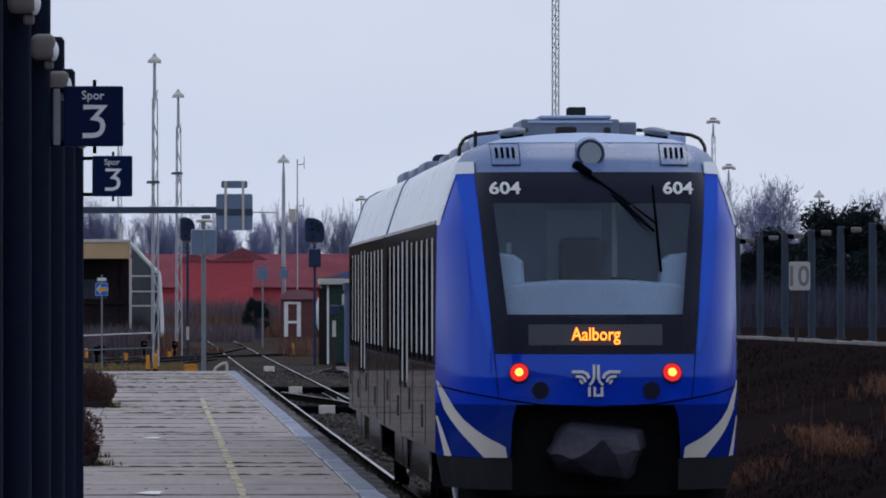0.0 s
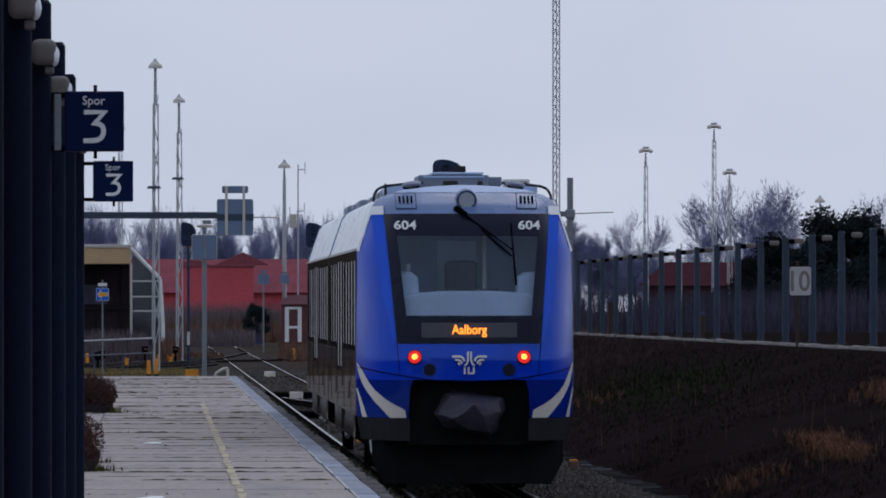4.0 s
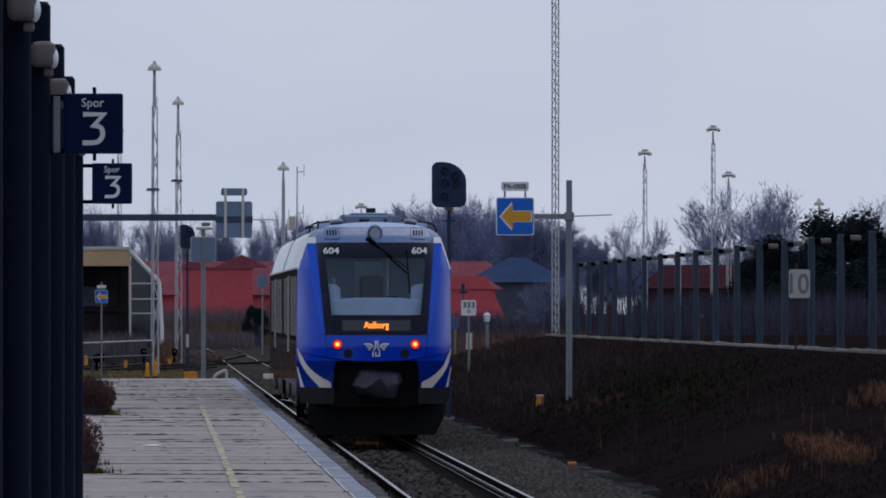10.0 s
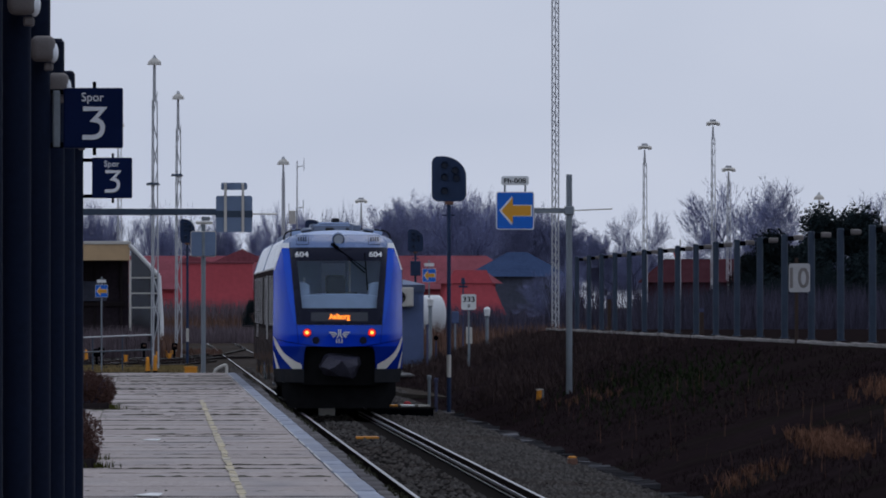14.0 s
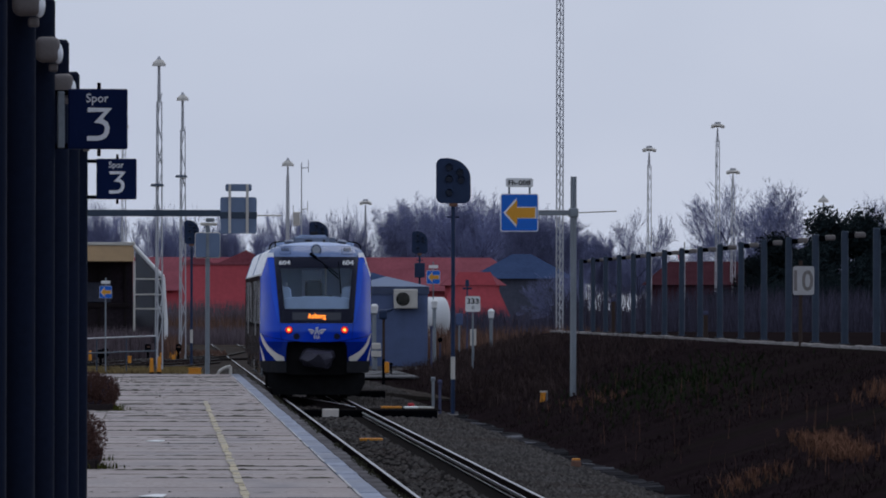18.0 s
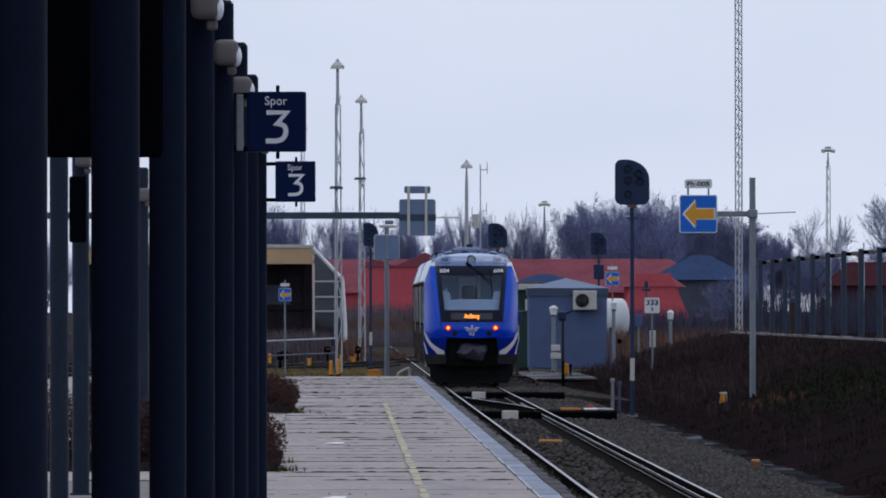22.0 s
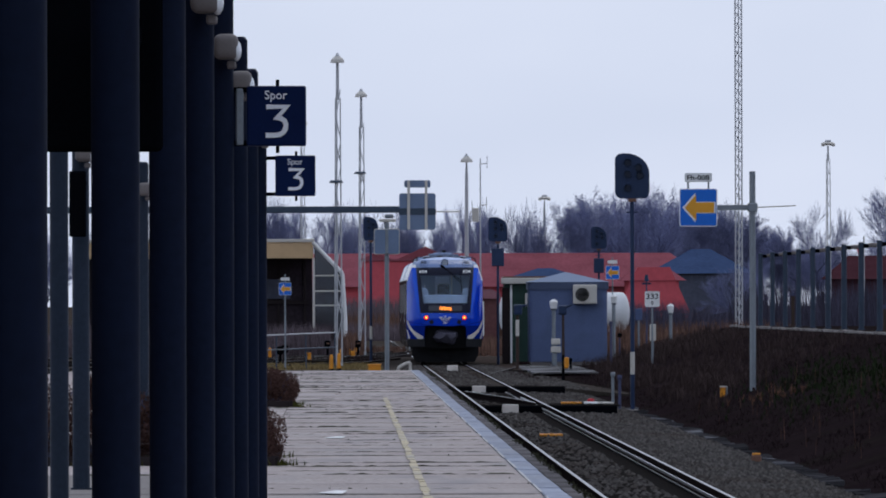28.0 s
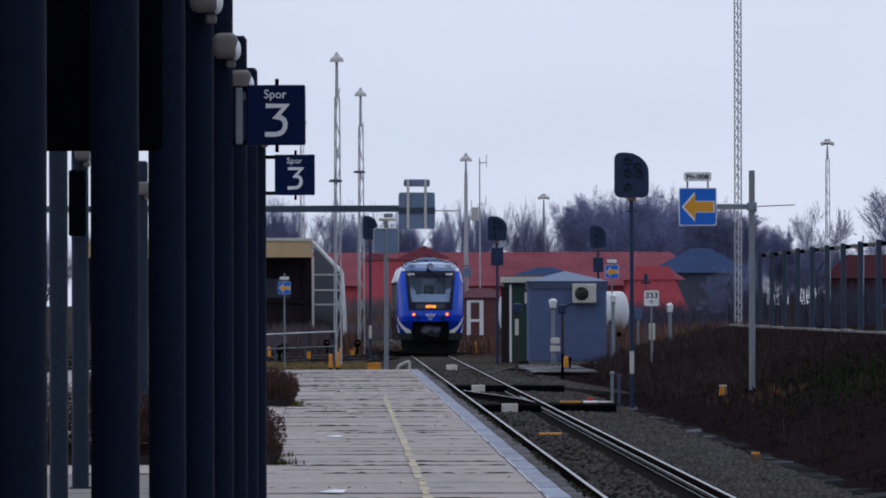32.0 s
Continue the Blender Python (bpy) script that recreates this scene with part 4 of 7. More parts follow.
def planter(at, w, d, bushes):
    t = thing("planter", at, "low concrete planter box on the platform", "planter", "planters")
    for sx, sy, lx, ly in ((0, -d / 2, w, 0.08), (0, d / 2, w, 0.08), (-w / 2, 0, 0.08, d - 0.09), (w / 2, 0, 0.08, d - 0.09)):
        part("side_board", box((lx, ly, 0.1), (sx, sy, 0.05), 0.012), M["dark_inside"], t)
    part("soil", box((w - 0.1, d - 0.1, 0.06), (0, 0, 0.035)), M["bank"], t)
    rng = random.Random(int(at[1]))
    for bx, by, r, h in bushes:
        b = thing("shrub", (at[0] + bx, at[1] + by, at[2] + 0.03), "rounded brown winter shrub with dry twigs", "shrub", "shrubs in planters")
        verts, faces = [], []
        for _ in range(6500):
            a, e, k = rng.uniform(0, 6.283), math.asin(rng.uniform(-0.62, 1)), rng.random() ** 0.4
            p = Vector((r * k * math.cos(a) * math.cos(e), r * k * math.sin(a) * math.cos(e), h * (0.42 + 0.58 * k * math.sin(e))))
            p *= 1 + 0.10 * noise.noise(p * 6)
            d = Vector((rng.gauss(0, 1), rng.gauss(0, 1), rng.gauss(0.4, 1))).normalized() * rng.uniform(0.02, 0.055)
            s = d.orthogonal().normalized() * rng.uniform(0.005, 0.014)
            i = len(verts)
            verts += [p - s, p + s, p + d]
            faces.append((i, i + 1, i + 2))
        from_lists("crown", verts, faces, M["bush"], b)
        stems = bmesh.new()
        for _ in range(14):
            a = rng.uniform(0, 6.283)
            tube((0.05 * math.cos(a), 0.05 * math.sin(a), -0.1), (r * 0.7 * math.cos(a), r * 0.7 * math.sin(a), h * rng.uniform(0.5, 0.95)), 0.012, 0.004, 5, stems)
        part("stems", stems, M["trunk"], b)
        leaves_v, leaves_f = blades(rng, [(rng.gauss(r * 0.75, 0.1), rng.gauss(-r * 0.3, 0.25), -0.08) for _ in range(160)], 0.11, 0.6, 0.012)
        from_lists("leaves", leaves_v, leaves_f, M["leaf"], b, "olive green leaves at the foot")
    return t


def platform_things():
    for i in range(7):
        lit_post((-0.65 if i else -0.659, 21.8 + 9.88 * i, PLATFORM))
    lit_post((-0.6036, 84.5, PLATFORM), 3.60)
    # added wall, out of view, that keeps sky light off the posts' left sides
    w = thing("wall_west", (-5.2, 20, 0), "unseen dark brick wall added beside the platform to shade the posts", "wall", kind="structure")
    part("wall", box((0.4, 110, 8.0), (0, 0, 4.3), 0.02), M["shade_brick"], w)
    part("coping", box((0.55, 110, 0.15), (0, 0, 8.38), 0.02), M["concrete"], w)
    track_sign((-0.567, 61.4, 3.345))
    track_sign((-0.5265, 84.5, 3.274), False).scale = (0.9286, 0.9286, 0.9286)
    for x, y in ((-2.313, 82.5), (-2.32, 89.8), (-2.33, 119)):
        lit_post((x, y, PLATFORM), 3.5, "post_shade", "posts on the far side of the platform", 0.0, y > 85)
    b = thing("hanging_sign", (-2.42, 89.5, 2.95), "black sign box hanging on a far post", "sign")
    part("sign_box", box((0.16, 0.08, 0.62), (0, 0, 0.31), 0.015), M["black"], b)
    part("sign_clip", box((0.08, 0.2, 0.04), (0.04, 0.1, 0.5), 0.008), M["black"], b)
    d = thing("information_display", (-0.62, 33.2, 2.87), "black rectangular information display fixed between posts", "display")
    part("casing", box((0.72, 0.16, 0.85), (-0.34, 0, 0.425), 0.02), M["black"], d)
    part("bracket", box((0.1, 1.5, 0.06), (-0.1, -0.76, 0.4), 0.01), M["black"], d)
    planter((-2.4, 107, PLATFORM), 3.5, 9, ((1.42, -4.0, 0.47, 0.66), (0.7, -4, 0.6, 0.82), (-0.1, -3.9, 0.66, 0.92), (-0.85, -4.0, 0.66, 0.94), (-1.45, -3.9, 0.6, 0.9), (1.2, -1.8, 0.5, 0.55), (1.3, 1.2, 0.45, 0.5)))
    planter((-2.5, 163, PLATFORM), 3.5, 8, ((1.42, -3.4, 0.5, 0.62), (0.6, -3.4, 0.6, 0.6), (-0.5, -3.3, 0.62, 0.62), (-1.3, -3.2, 0.6, 0.6), (1.4, 0, 0.5, 0.52)))


# ---- train ----
HALF = [(0.62, 1.30), (0.95, 1.365), (1.5, 1.375), (3.05, 1.36), (3.3, 1.28), (3.6, 1.175), (3.685, 1.11), (3.745, 1.0), (3.81, 0.78), (3.855, 0.42), (3.875, 0.0)]
REACH = 1.95          # length of the curved nose


def lerp(table, v):
    for (a, p), (b, q) in zip(table, table[1:]):
        if v <= b:
            return p + (q - p) * max(0, (v - a)) / (b - a)
    return table[-1][1]


def nose(x, z, off=0.0):
    """A place on the curved cab front, off metres out of it; y grows towards the train's other end."""
    w = lerp([(z_, w_) for z_, w_ in HALF], z)
    lean = lerp([(0.6, 0.10), (1.2, 0.02), (1.7, 0.0), (2.2, 0.1), (3.36, 0.78), (3.5, 0.92), (3.62, 1.10), (3.76, 1.42), (3.88, 1.95)], z)
    r = min(1, abs(x) / max(w, 1e-4))
    y = lean + (REACH - lean) * (0.10 * r ** 2 + 0.90 * r ** 7)
    side = 1 if x >= 0 else -1
    return Vector((x + side * off * r ** 3, y - off, z + off * 0.25))


def patch(name, z0, z1, left, right, material, parent, off=0.004, nz=10, nx=12, label=""):
    """A panel that lies on the cab front between two upright edges, left(z) and right(z)."""
    bm = bmesh.new()
    grid = []
    for j in range(nz + 1):
        z = z0 + (z1 - z0) * j / nz
        a, b = left(z), right(z)
        grid.append([bm.verts.new(nose(a + (b - a) * i / nx, z, off)) for i in range(nx + 1)])
    for j in range(nz):
        for i in range(nx):
            q = (grid[j][i], grid[j][i + 1], grid[j + 1][i + 1], grid[j + 1][i])
            if len({tuple(round(c, 5) for c in v.co) for v in q}) == 4:
                bm.faces.new(q)
    bmesh.ops.recalc_face_normals(bm, faces=bm.faces)
    ob = part(name, bm, material, parent, label)
    return smooth(ob, 60)


def width(z):
    return lerp(HALF, z)


def mask_edge(z):
    return lerp([(1.87, 0.89), (3.5, 1.03)], z)


def glass_edge(z):
    return lerp([(2.22, 0.78), (3.22, 0.885)], z)


def cab(t):
    """One end of the train: shell, mask, glazing, lamps, skirt and coupling."""
    blue = M["train_blue"]
    c = M["train_mask"]
    patch("lower_panel", 1.42, 1.87, lambda z: -width(z), lambda z: width(z), blue, t, 0, 8, 36)
    for s in (-1, 1):
        patch("corner_panel", 1.87, 3.5, lambda z: s * mask_edge(z), lambda z: s * width(z), blue, t, 0, 18, 14, "glossy blue cab corner")
        patch("pillar_trim", 1.9, 3.5, lambda z: s * (mask_edge(z) + 0.012), lambda z: s * (mask_edge(z) + lerp([(1.9, 0.05), (2.5, 0.13), (3.5, 0.16)], z)), M["train_pillar"], t, 0.004, 14, 4, "bright blue stripe beside the windscreen")
        patch("pillar_cap", 3.49, 3.60, lambda z: s * (mask_edge(3.5) + 0.0), lambda z: s * lerp([(3.49, 1.19), (3.60, 1.15)], z), M["train_white"], t, 0.014, 3, 4, "white cap of the cab corner")
        patch("corner_edge", 3.03, 3.6, lambda z: s * (width(z) - 0.03), lambda z: s * width(z), M["train_white"], t, 0.006, 8, 5, "white edge of the cab corner")
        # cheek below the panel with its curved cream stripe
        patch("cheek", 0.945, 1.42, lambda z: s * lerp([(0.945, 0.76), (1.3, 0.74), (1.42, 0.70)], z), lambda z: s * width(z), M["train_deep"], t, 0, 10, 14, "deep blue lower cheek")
        patch("cheek_stripe", 0.945, 1.62, lambda z: s * lerp([(0.945, 0.785), (1.046, 0.80), (1.115, 0.945), (1.184, 1.045), (1.275, 1.15), (1.367, 1.22), (1.514, 1.295), (1.62, 1.35)], z),
              lambda z: s * lerp([(0.945, 0.985), (1.046, 1.075), (1.115, 1.14), (1.184, 1.195), (1.275, 1.255), (1.367, 1.305), (1.514, 1.345), (1.62, 1.362)], z), M["train_cream"], t, 0.006, 22, 6, "curved cream stripe")
        patch("stripe_tail", 0.945, 1.3, lambda z: s * lerp([(0.945, 1.245), (1.3, 1.352)], z), lambda z: s * lerp([(0.945, 1.30), (1.3, 1.366)], z), M["train_cream"], t, 0.006, 8, 3, "thin cream stripe")
        patch("skirt", 0.66, 0.94, lambda z: s * 0.74, lambda z: s * width(z), M["train_skirt"], t, 0, 5, 14, "grimy grey skirt")
        patch("mask_side", 1.87, 3.5, lambda z: s * lerp([(1.87, 0.75), (2.22, 0.78), (3.22, 0.885), (3.5, 0.9)], z), lambda z: s * (mask_edge(z) + 0.006), c, t, 0.007, 16, 4)
        # lamps
        lamp = part("tail_lamp_ring", tube(nose(s * 0.68, 1.705, -0.02), nose(s * 0.68, 1.705, 0.012), 0.098, 0.092, 24), M["dark_red"], t, "lamp ring")
        part("red_lens", tube(nose(s * 0.68, 1.705, 0.0), nose(s * 0.68, 1.705, 0.018), 0.084, 0.08, 24), M["red_light"], lamp, "lit red tail lamp lens")
        part("lamp_core", tube(nose(s * 0.68, 1.705, 0.01), nose(s * 0.68, 1.705, 0.024), 0.044, 0.036, 8), M["red_core"], lamp, "glowing orange core")
        part("marker_lamp", tube((s * 0.495, nose(0.495, 1.548).y + 0.06, 1.548), (s * 0.495, nose(0.495, 1.548).y - 0.022, 1.548), 0.077, 0.077, 24), M["train_mask"], t, "unlit dark round lamp")
        # brow vents
        v = patch("vent_panel", 3.56, 3.765, lambda z: s * 0.755 - 0.128, lambda z: s * 0.755 + 0.128, M["train_skirt"], t, 0.010, 6, 6, "vent panel")
        patch("vent_face", 3.568, 3.757, lambda z: s * 0.755 - 0.120, lambda z: s * 0.755 + 0.120, M["train_brow"], v, 0.016, 6, 6)
        for k in range(4):
            x = s * 0.755 - 0.072 + 0.048 * k
            patch("vent_slot", 3.625, 3.725, lambda z: x - 0.013, lambda z: x + 0.013, M["black"], v, 0.023, 3, 1)
        number = letters("604", 0.175, 0.002, (0, 0, 0), M["white"], t, "fleet_number", bold=0.004, width=0.275, turn=(0, 0, 0))
        for v in number.data.vertices:
            v.co = nose(s * 0.775 + v.co.x, 3.355 + 0.87 * v.co.y, 0.012 + v.co.z)
    patch("mask_top", 3.22, 3.5, lambda z: -0.9, lambda z: 0.9, c, t, 0.007, 4, 16)
    patch("mask_bottom", 1.87, 2.22, lambda z: -0.78, lambda z: 0.78, c, t, 0.007, 5, 16)
    patch("brow", 3.5, 3.87, lambda z: -width(z), lambda z: width(z), M["train_brow"], t, 0, 12, 24, "grey blue brow over the windscreen")
    # the crown's highlight, laid on as a pale band
    patch("brow_rim", 3.775, 3.87, lambda z: -width(z), lambda z: width(z), M["roof_cover_highlight"], t, 0.006, 8, 34, "pale blue band painted as the highlight on the roof crown")
    pane = patch("windscreen", 2.20, 3.24, lambda z: -glass_edge(z) - 0.01, lambda z: glass_edge(z) + 0.01, GLASS, t, 0.003, 10, 14, "large tinted windscreen")
    pane.visible_shadow = False
    shut = patch("display_window", 1.945, 2.13, lambda z: -0.595, lambda z: 0.595, M["display"], t, 0.012, 3, 14, "dark destination display")
    y = nose(0, 2.04, 0.02).y
    letters("Aalborg", 0.165, 0.002, (0.0, y - 0.035, 2.03), M["amber"], shut, "destination", bold=0.001, width=0.435, turn=(82, 0, 0))
    # winged emblem drawn as curved bars, with short bars below
    bm = bmesh.new()
    for s in (-1, 1):
        for line, w in ((((0.215, 1.712), (0.115, 1.712), (0.080, 1.692), (0.062, 1.655)), 0.026), (((0.180, 1.672), (0.128, 1.668), (0.105, 1.648), (0.095, 1.622)), 0.022),
                        (((0.148, 1.632), (0.135, 1.630), (0.122, 1.605)), 0.018), (((0.019, 1.775), (0.019, 1.665), (0.032, 1.625), (0.060, 1.595)), 0.022)):
            stroke(line, w, -0.045, 0.02, bm, flip=s)
    em = part("emblem", bm, M["white"], t, "white winged emblem")
    bars = bmesh.new()
    for x in (-0.06, -0.012, 0.052):
        box((0.022, 0.06, 0.085), (x, 0.0, 1.535), bm=bars)
    box((0.05, 0.06, 0.02), (0.03, 0.0, 1.503), bm=bars)
    part("emblem_bars", bars, M["white"], em, "short white bars below the emblem")
    # dark seam under the lower panel
    seam = bmesh.new()
    pts = [nose(-1.36 + 2.72 * i / 110, lerp([(0, 1.395), (0.5, 1.42), (0.75, 1.455), (1.1, 1.515), (1.36, 1.575)], abs(-1.36 + 2.72 * i / 110)), 0.002) for i in range(111)]
    for a, b in zip(pts, pts[1:]):
        tube(a, b, 0.0065, 0.0065, 5, seam)
    part("panel_seam", seam, M["black"], t)
    for s in (-1, 1):
        joint = bmesh.new()
        pts = [nose(s * lerp([(1.46, 0.86), (1.88, 0.90)], z), z, 0.002) for z in (1.47, 1.6, 1.74, 1.87)]
        for a, b in zip(pts, pts[1:]):
            tube(a, b, 0.004, 0.004, 5, joint)
        part("panel_joint", joint, M["train_under"], t)
    # top lamp
    p = nose(0.0, 3.67, -0.10)
    ring = part("top_lamp", tube((0, p.y + 0.08, 3.69), (0, p.y - 0.26, 3.67), 0.135, 0.130, 28), M["train_brow"], t, "round top lamp")
    part("lamp_bezel", tube((0, p.y - 0.1, 3.68), (0, p.y - 0.268, 3.67), 0.118, 0.116, 28), M["train_skirt"], ring)
    part("lamp_lens", tube((0, p.y - 0.1, 3.68), (0, p.y - 0.275, 3.67), 0.104, 0.100, 28), M["lamp_lens"], ring, "grey lamp lens")
    # wiper
    w = part("wiper_arm", tube(nose(-0.14, 3.56, 0.05), nose(0.54, 2.95, 0.06), 0.020, 0.011, 8), M["black"], t, "black wiper")
    part("wiper_link", tube(nose(-0.06, 3.50, 0.05), nose(0.55, 3.03, 0.06), 0.010, 0.009, 8), M["black"], w)
    part("wiper_hub", tube(nose(-0.13, 3.56, 0.0), nose(-0.02, 3.48, 0.06), 0.048, 0.030, 10), M["black"], w)
    part("wiper_blade", tube(nose(0.545, 3.37, 0.02), nose(0.595, 2.60, 0.02), 0.009, 0.014, 8), M["black"], w)
    # dark recess and the wrapped coupling
    part("recess", box((1.5, 1.5, 0.85), (0, 1.15, 1.03)), M["train_under"], t)
    part("valance", prism([(-0.76, 1.47), (-0.5, 1.425), (0, 1.40), (0.5, 1.425), (0.76, 1.47), (0.76, 1.5), (-0.76, 1.5)], "y", 0.05, 0.5), blue, t)
    tarp = bmesh.new()
    for x, y, z in ((-0.44, 0.3, 1.0), (-0.30, 0.3, 1.24), (-0.19, 0.3, 1.28), (0.43, 0.3, 1.21), (0.45, 0.3, 1.04), (0.36, 0.3, 0.82), (0.25, 0.3, 0.70), (0.04, 0.3, 0.74), (-0.35, 0.3, 0.83),
                    (-0.24, -0.18, 1.20), (0.04, -0.42, 1.10), (0.36, -0.16, 1.15), (0.38, -0.22, 1.02), (0.24, -0.20, 0.76), (-0.22, -0.34, 0.94), (-0.40, -0.05, 0.99), (0.0, -0.24, 0.80), (0.16, -0.36, 0.98)):
        tarp.verts.new((x, y, z))
    hull = bmesh.ops.convex_hull(tarp, input=tarp.verts)
    bmesh.ops.delete(tarp, geom=[v for v in hull["geom_interior"] if isinstance(v, bmesh.types.BMVert)], context="VERTS")
    bmesh.ops.subdivide_edges(tarp, edges=tarp.edges, cuts=3, use_grid_fill=True)
    for v in tarp.verts:
        v.co += Vector((noise.noise(v.co * 5), noise.noise(v.co * 5 + Vector((9, 2, 4))), noise.noise(v.co * 5 + Vector((1, 7, 3))))) * 0.035
    cover = part("coupling_cover", tarp, M["tarp"], t, "wrinkled dark tarpaulin over the coupling")
    smooth(cover, 16)
    part("snow_plough", prism([(-1.05, 0.11), (1.05, 0.11), (1.2, 0.4), (1.2, 0.66), (-1.2, 0.66), (-1.2, 0.4)], "y", 0.75, 0.83, bevel=0.01), M["train_under"], t)
    # cab inside: desk, seat, back wall
    room = part("cab_back_wall", box((2.4, 0.06, 2.0), (0, 2.6, 2.5)), M["cab_wall"], t, "dim back wall of the cab")
    part("floor_panel", box((1.9, 1.5, 0.05), (0, 1.85, 1.5)), M["cab_seat"], room)
    part("desk", prism([(-1.0, 2.0), (1.0, 2.0), (0.97, 2.42), (0.72, 2.50), (0.3, 2.53), (-0.3, 2.53), (-0.72, 2.50), (-0.97, 2.42)], "y", 0.46, 1.15, bevel=0.03), M["cab_grey"], room, "pale grey desk")
    for s in (-1, 1):
        part("side_console", prism([(s * 0.60, 2.38), (s * 0.98, 2.38), (s * 0.98, 2.79), (s * 0.70, 2.76), (s * 0.62, 2.70)][::s], "y", 0.7, 1.2, bevel=0.03), M["cab_grey"], room, "pale side console")
    part("instrument", box((0.36, 0.1, 0.03), (0.2, 0.56, 2.54), 0.01), M["cab_seat"], room)
    part("seat_back", box((0.42, 0.16, 0.8), (-0.05, 1.75, 2.52), 0.07, seg=3), M["cab_seat"], room, "dark seat back")
    part("door_panel", box((0.5, 0.03, 1.7), (-0.085, 2.55, 2.32), 0.01), M["cab_door"], room, "dim cab door")
    part("grab_pole", tube((0.24, 1.5, 1.55), (0.24, 1.5, 3.3), 0.024), M["cream"], room, "pale upright pole")
    part("small_lamp", box((0.05, 0.05, 0.1), (-0.72, 1.5, 2.82), 0.01), M["lens"], room)


def coach(t, y0, y1):
    """One half of the train's long body: roof, sides with windows, doors, underframe."""
    ring = [(-w, z) for z, w in HALF if z >= 0.95] + [(w, z) for z, w in reversed(HALF) if z >= 0.95 and w > 0]
    def shell(name, lo, hi, material, label):
        pts = [p for p in ring if lo <= p[1] <= hi]
        bm = bmesh.new()
        rows = [[bm.verts.new((x, y, z)) for x, z in pts] for y in (y0, y1)]
        for i in range(len(pts) - 1):
            bm.faces.new((rows[0][i], rows[0][i + 1], rows[1][i + 1], rows[1][i]))
        bmesh.ops.recalc_face_normals(bm, faces=bm.faces)
        return smooth(part(name, bm, material, t, label), 50)
    shell("roof_shell", 3.05, 3.9, M["train_white"], "white curved roof")
    for s in (-1, 1):
        part("side_wall", box((0.05, y1 - y0, 2.1), (s * 1.345, (y0 + y1) / 2, 2.0), 0.01), M["train_side"], t, "dark anthracite side")
        part("lower_side", box((0.012, y1 - y0 - 0.04, 0.80), (s * 1.3665, (y0 + y1) / 2, 1.355), 0.002, seg=1), M["train_lower"], t, "brown grey lower side panel")
        for k in range(4):
            yy = y0 + (y1 - y0) * (k + 0.7) / 4.2
            part("panel_gap", box((0.004, 0.06, 1.9), (s * 1.3735, yy, 1.95)), M["train_under"], t)
            part("hatch", box((0.006, 0.5, 0.22), (s * 1.3735, yy + 1.1, 1.25 + 0.12 * (k % 2)), 0.001, seg=1), M["train_side"], t, "small dark hatch")
        part("gutter", box((0.02, y1 - y0 - 0.1, 0.03), (s * 1.362, (y0 + y1) / 2, 3.06)), M["train_mullion"], t)
        for k, y in enumerate(y0 + 1.1 + 1.72 * i for i in range(int((y1 - y0 - 1.2) / 1.72))):
            door = k in (5, 6)
            z0, z1 = (1.46, 2.95) if door else (1.78, 2.92)
            part("window_pane", box((0.012, 1.08, z1 - z0), (s * (1.3685 if door else 1.3665), y + 0.62, (z0 + z1) / 2), 0.002, seg=1), M["train_pane"], t, "dark side window")
            part("window_pillar", box((0.012, 0.42, z1 - z0 - 0.06), (s * (1.3685 if door else 1.3665), y - 0.17, (z0 + z1) / 2 + 0.03), 0.002, seg=1), M["train_mullion"], t, "silver window pillar")
            if door:
                part("door_leaf", box((0.012, 1.3, 0.30), (s * 1.3665, y + 0.62, 0.80), 0.002, seg=1), M["train_lower"], t, "sliding door foot")
        part("skirt_panel", box((0.04, y1 - y0 - 6, 0.34), (s * 1.32, (y0 + y1) / 2, 0.79), 0.02), M["train_lower"], t)
    bm = bmesh.new()
    zs = [(w_, z_) for z_, w_ in HALF if z_ >= 3.05]
    prof = [(-w_ * 1.003, z_ + 0.003) for w_, z_ in zs] + [(w_ * 1.003, z_ + 0.003) for w_, z_ in reversed(zs[:-1])]
    for a, b in zip(prof, prof[1:]):
        tube((a[0], y1 - 0.3, a[1]), (b[0], y1 - 0.3, b[1]), 0.012, 0.012, 5, bm)
    part("roof_joint", bm, M["train_brow"], t)
    part("underframe", box((2.2, y1 - y0 - 0.6, 0.5), (0, (y0 + y1) / 2, 0.72), 0.03), M["train_under"], t)
    part("end_wall", box((2.4, 0.05, 2.1), (0, y1 - 0.1, 2.0)), M["train_under"], t)


def roof_gear(t, y, w, d, h, z=3.78, material="roof_grey"):
    b = box((w, d, h), (0, y, z + h / 2), min(w, d, h) * 0.28, seg=3)
    return smooth(part("roof_unit", b, M[material], t, "grey rounded roof unit"))


def bogie(t, y):
    g = part("bogie", box((1.9, 2.9, 0.28), (0, y, 0.6), 0.06), M["train_under"], t, "dark bogie")
    for dy in (-1.05, 1.05):
        for s in (-1, 1):
            part("wheel", tube((s * 0.69, y + dy, 0.40), (s * 0.82, y + dy, 0.40), 0.40, 0.385, 28), M["train_under"], g)
        part("axle", tube((-0.7, y + dy, 0.40), (0.7, y + dy, 0.40), 0.09, 0.09, 12), M["train_under"], g)
    for s in (-1, 1):
        part("damper", tube((s * 1.12, y - 1.3, 0.45), (s * 1.12, y + 0.2, 0.75), 0.035, 0.035, 10), M["grey_steel"], g, "grey damper")


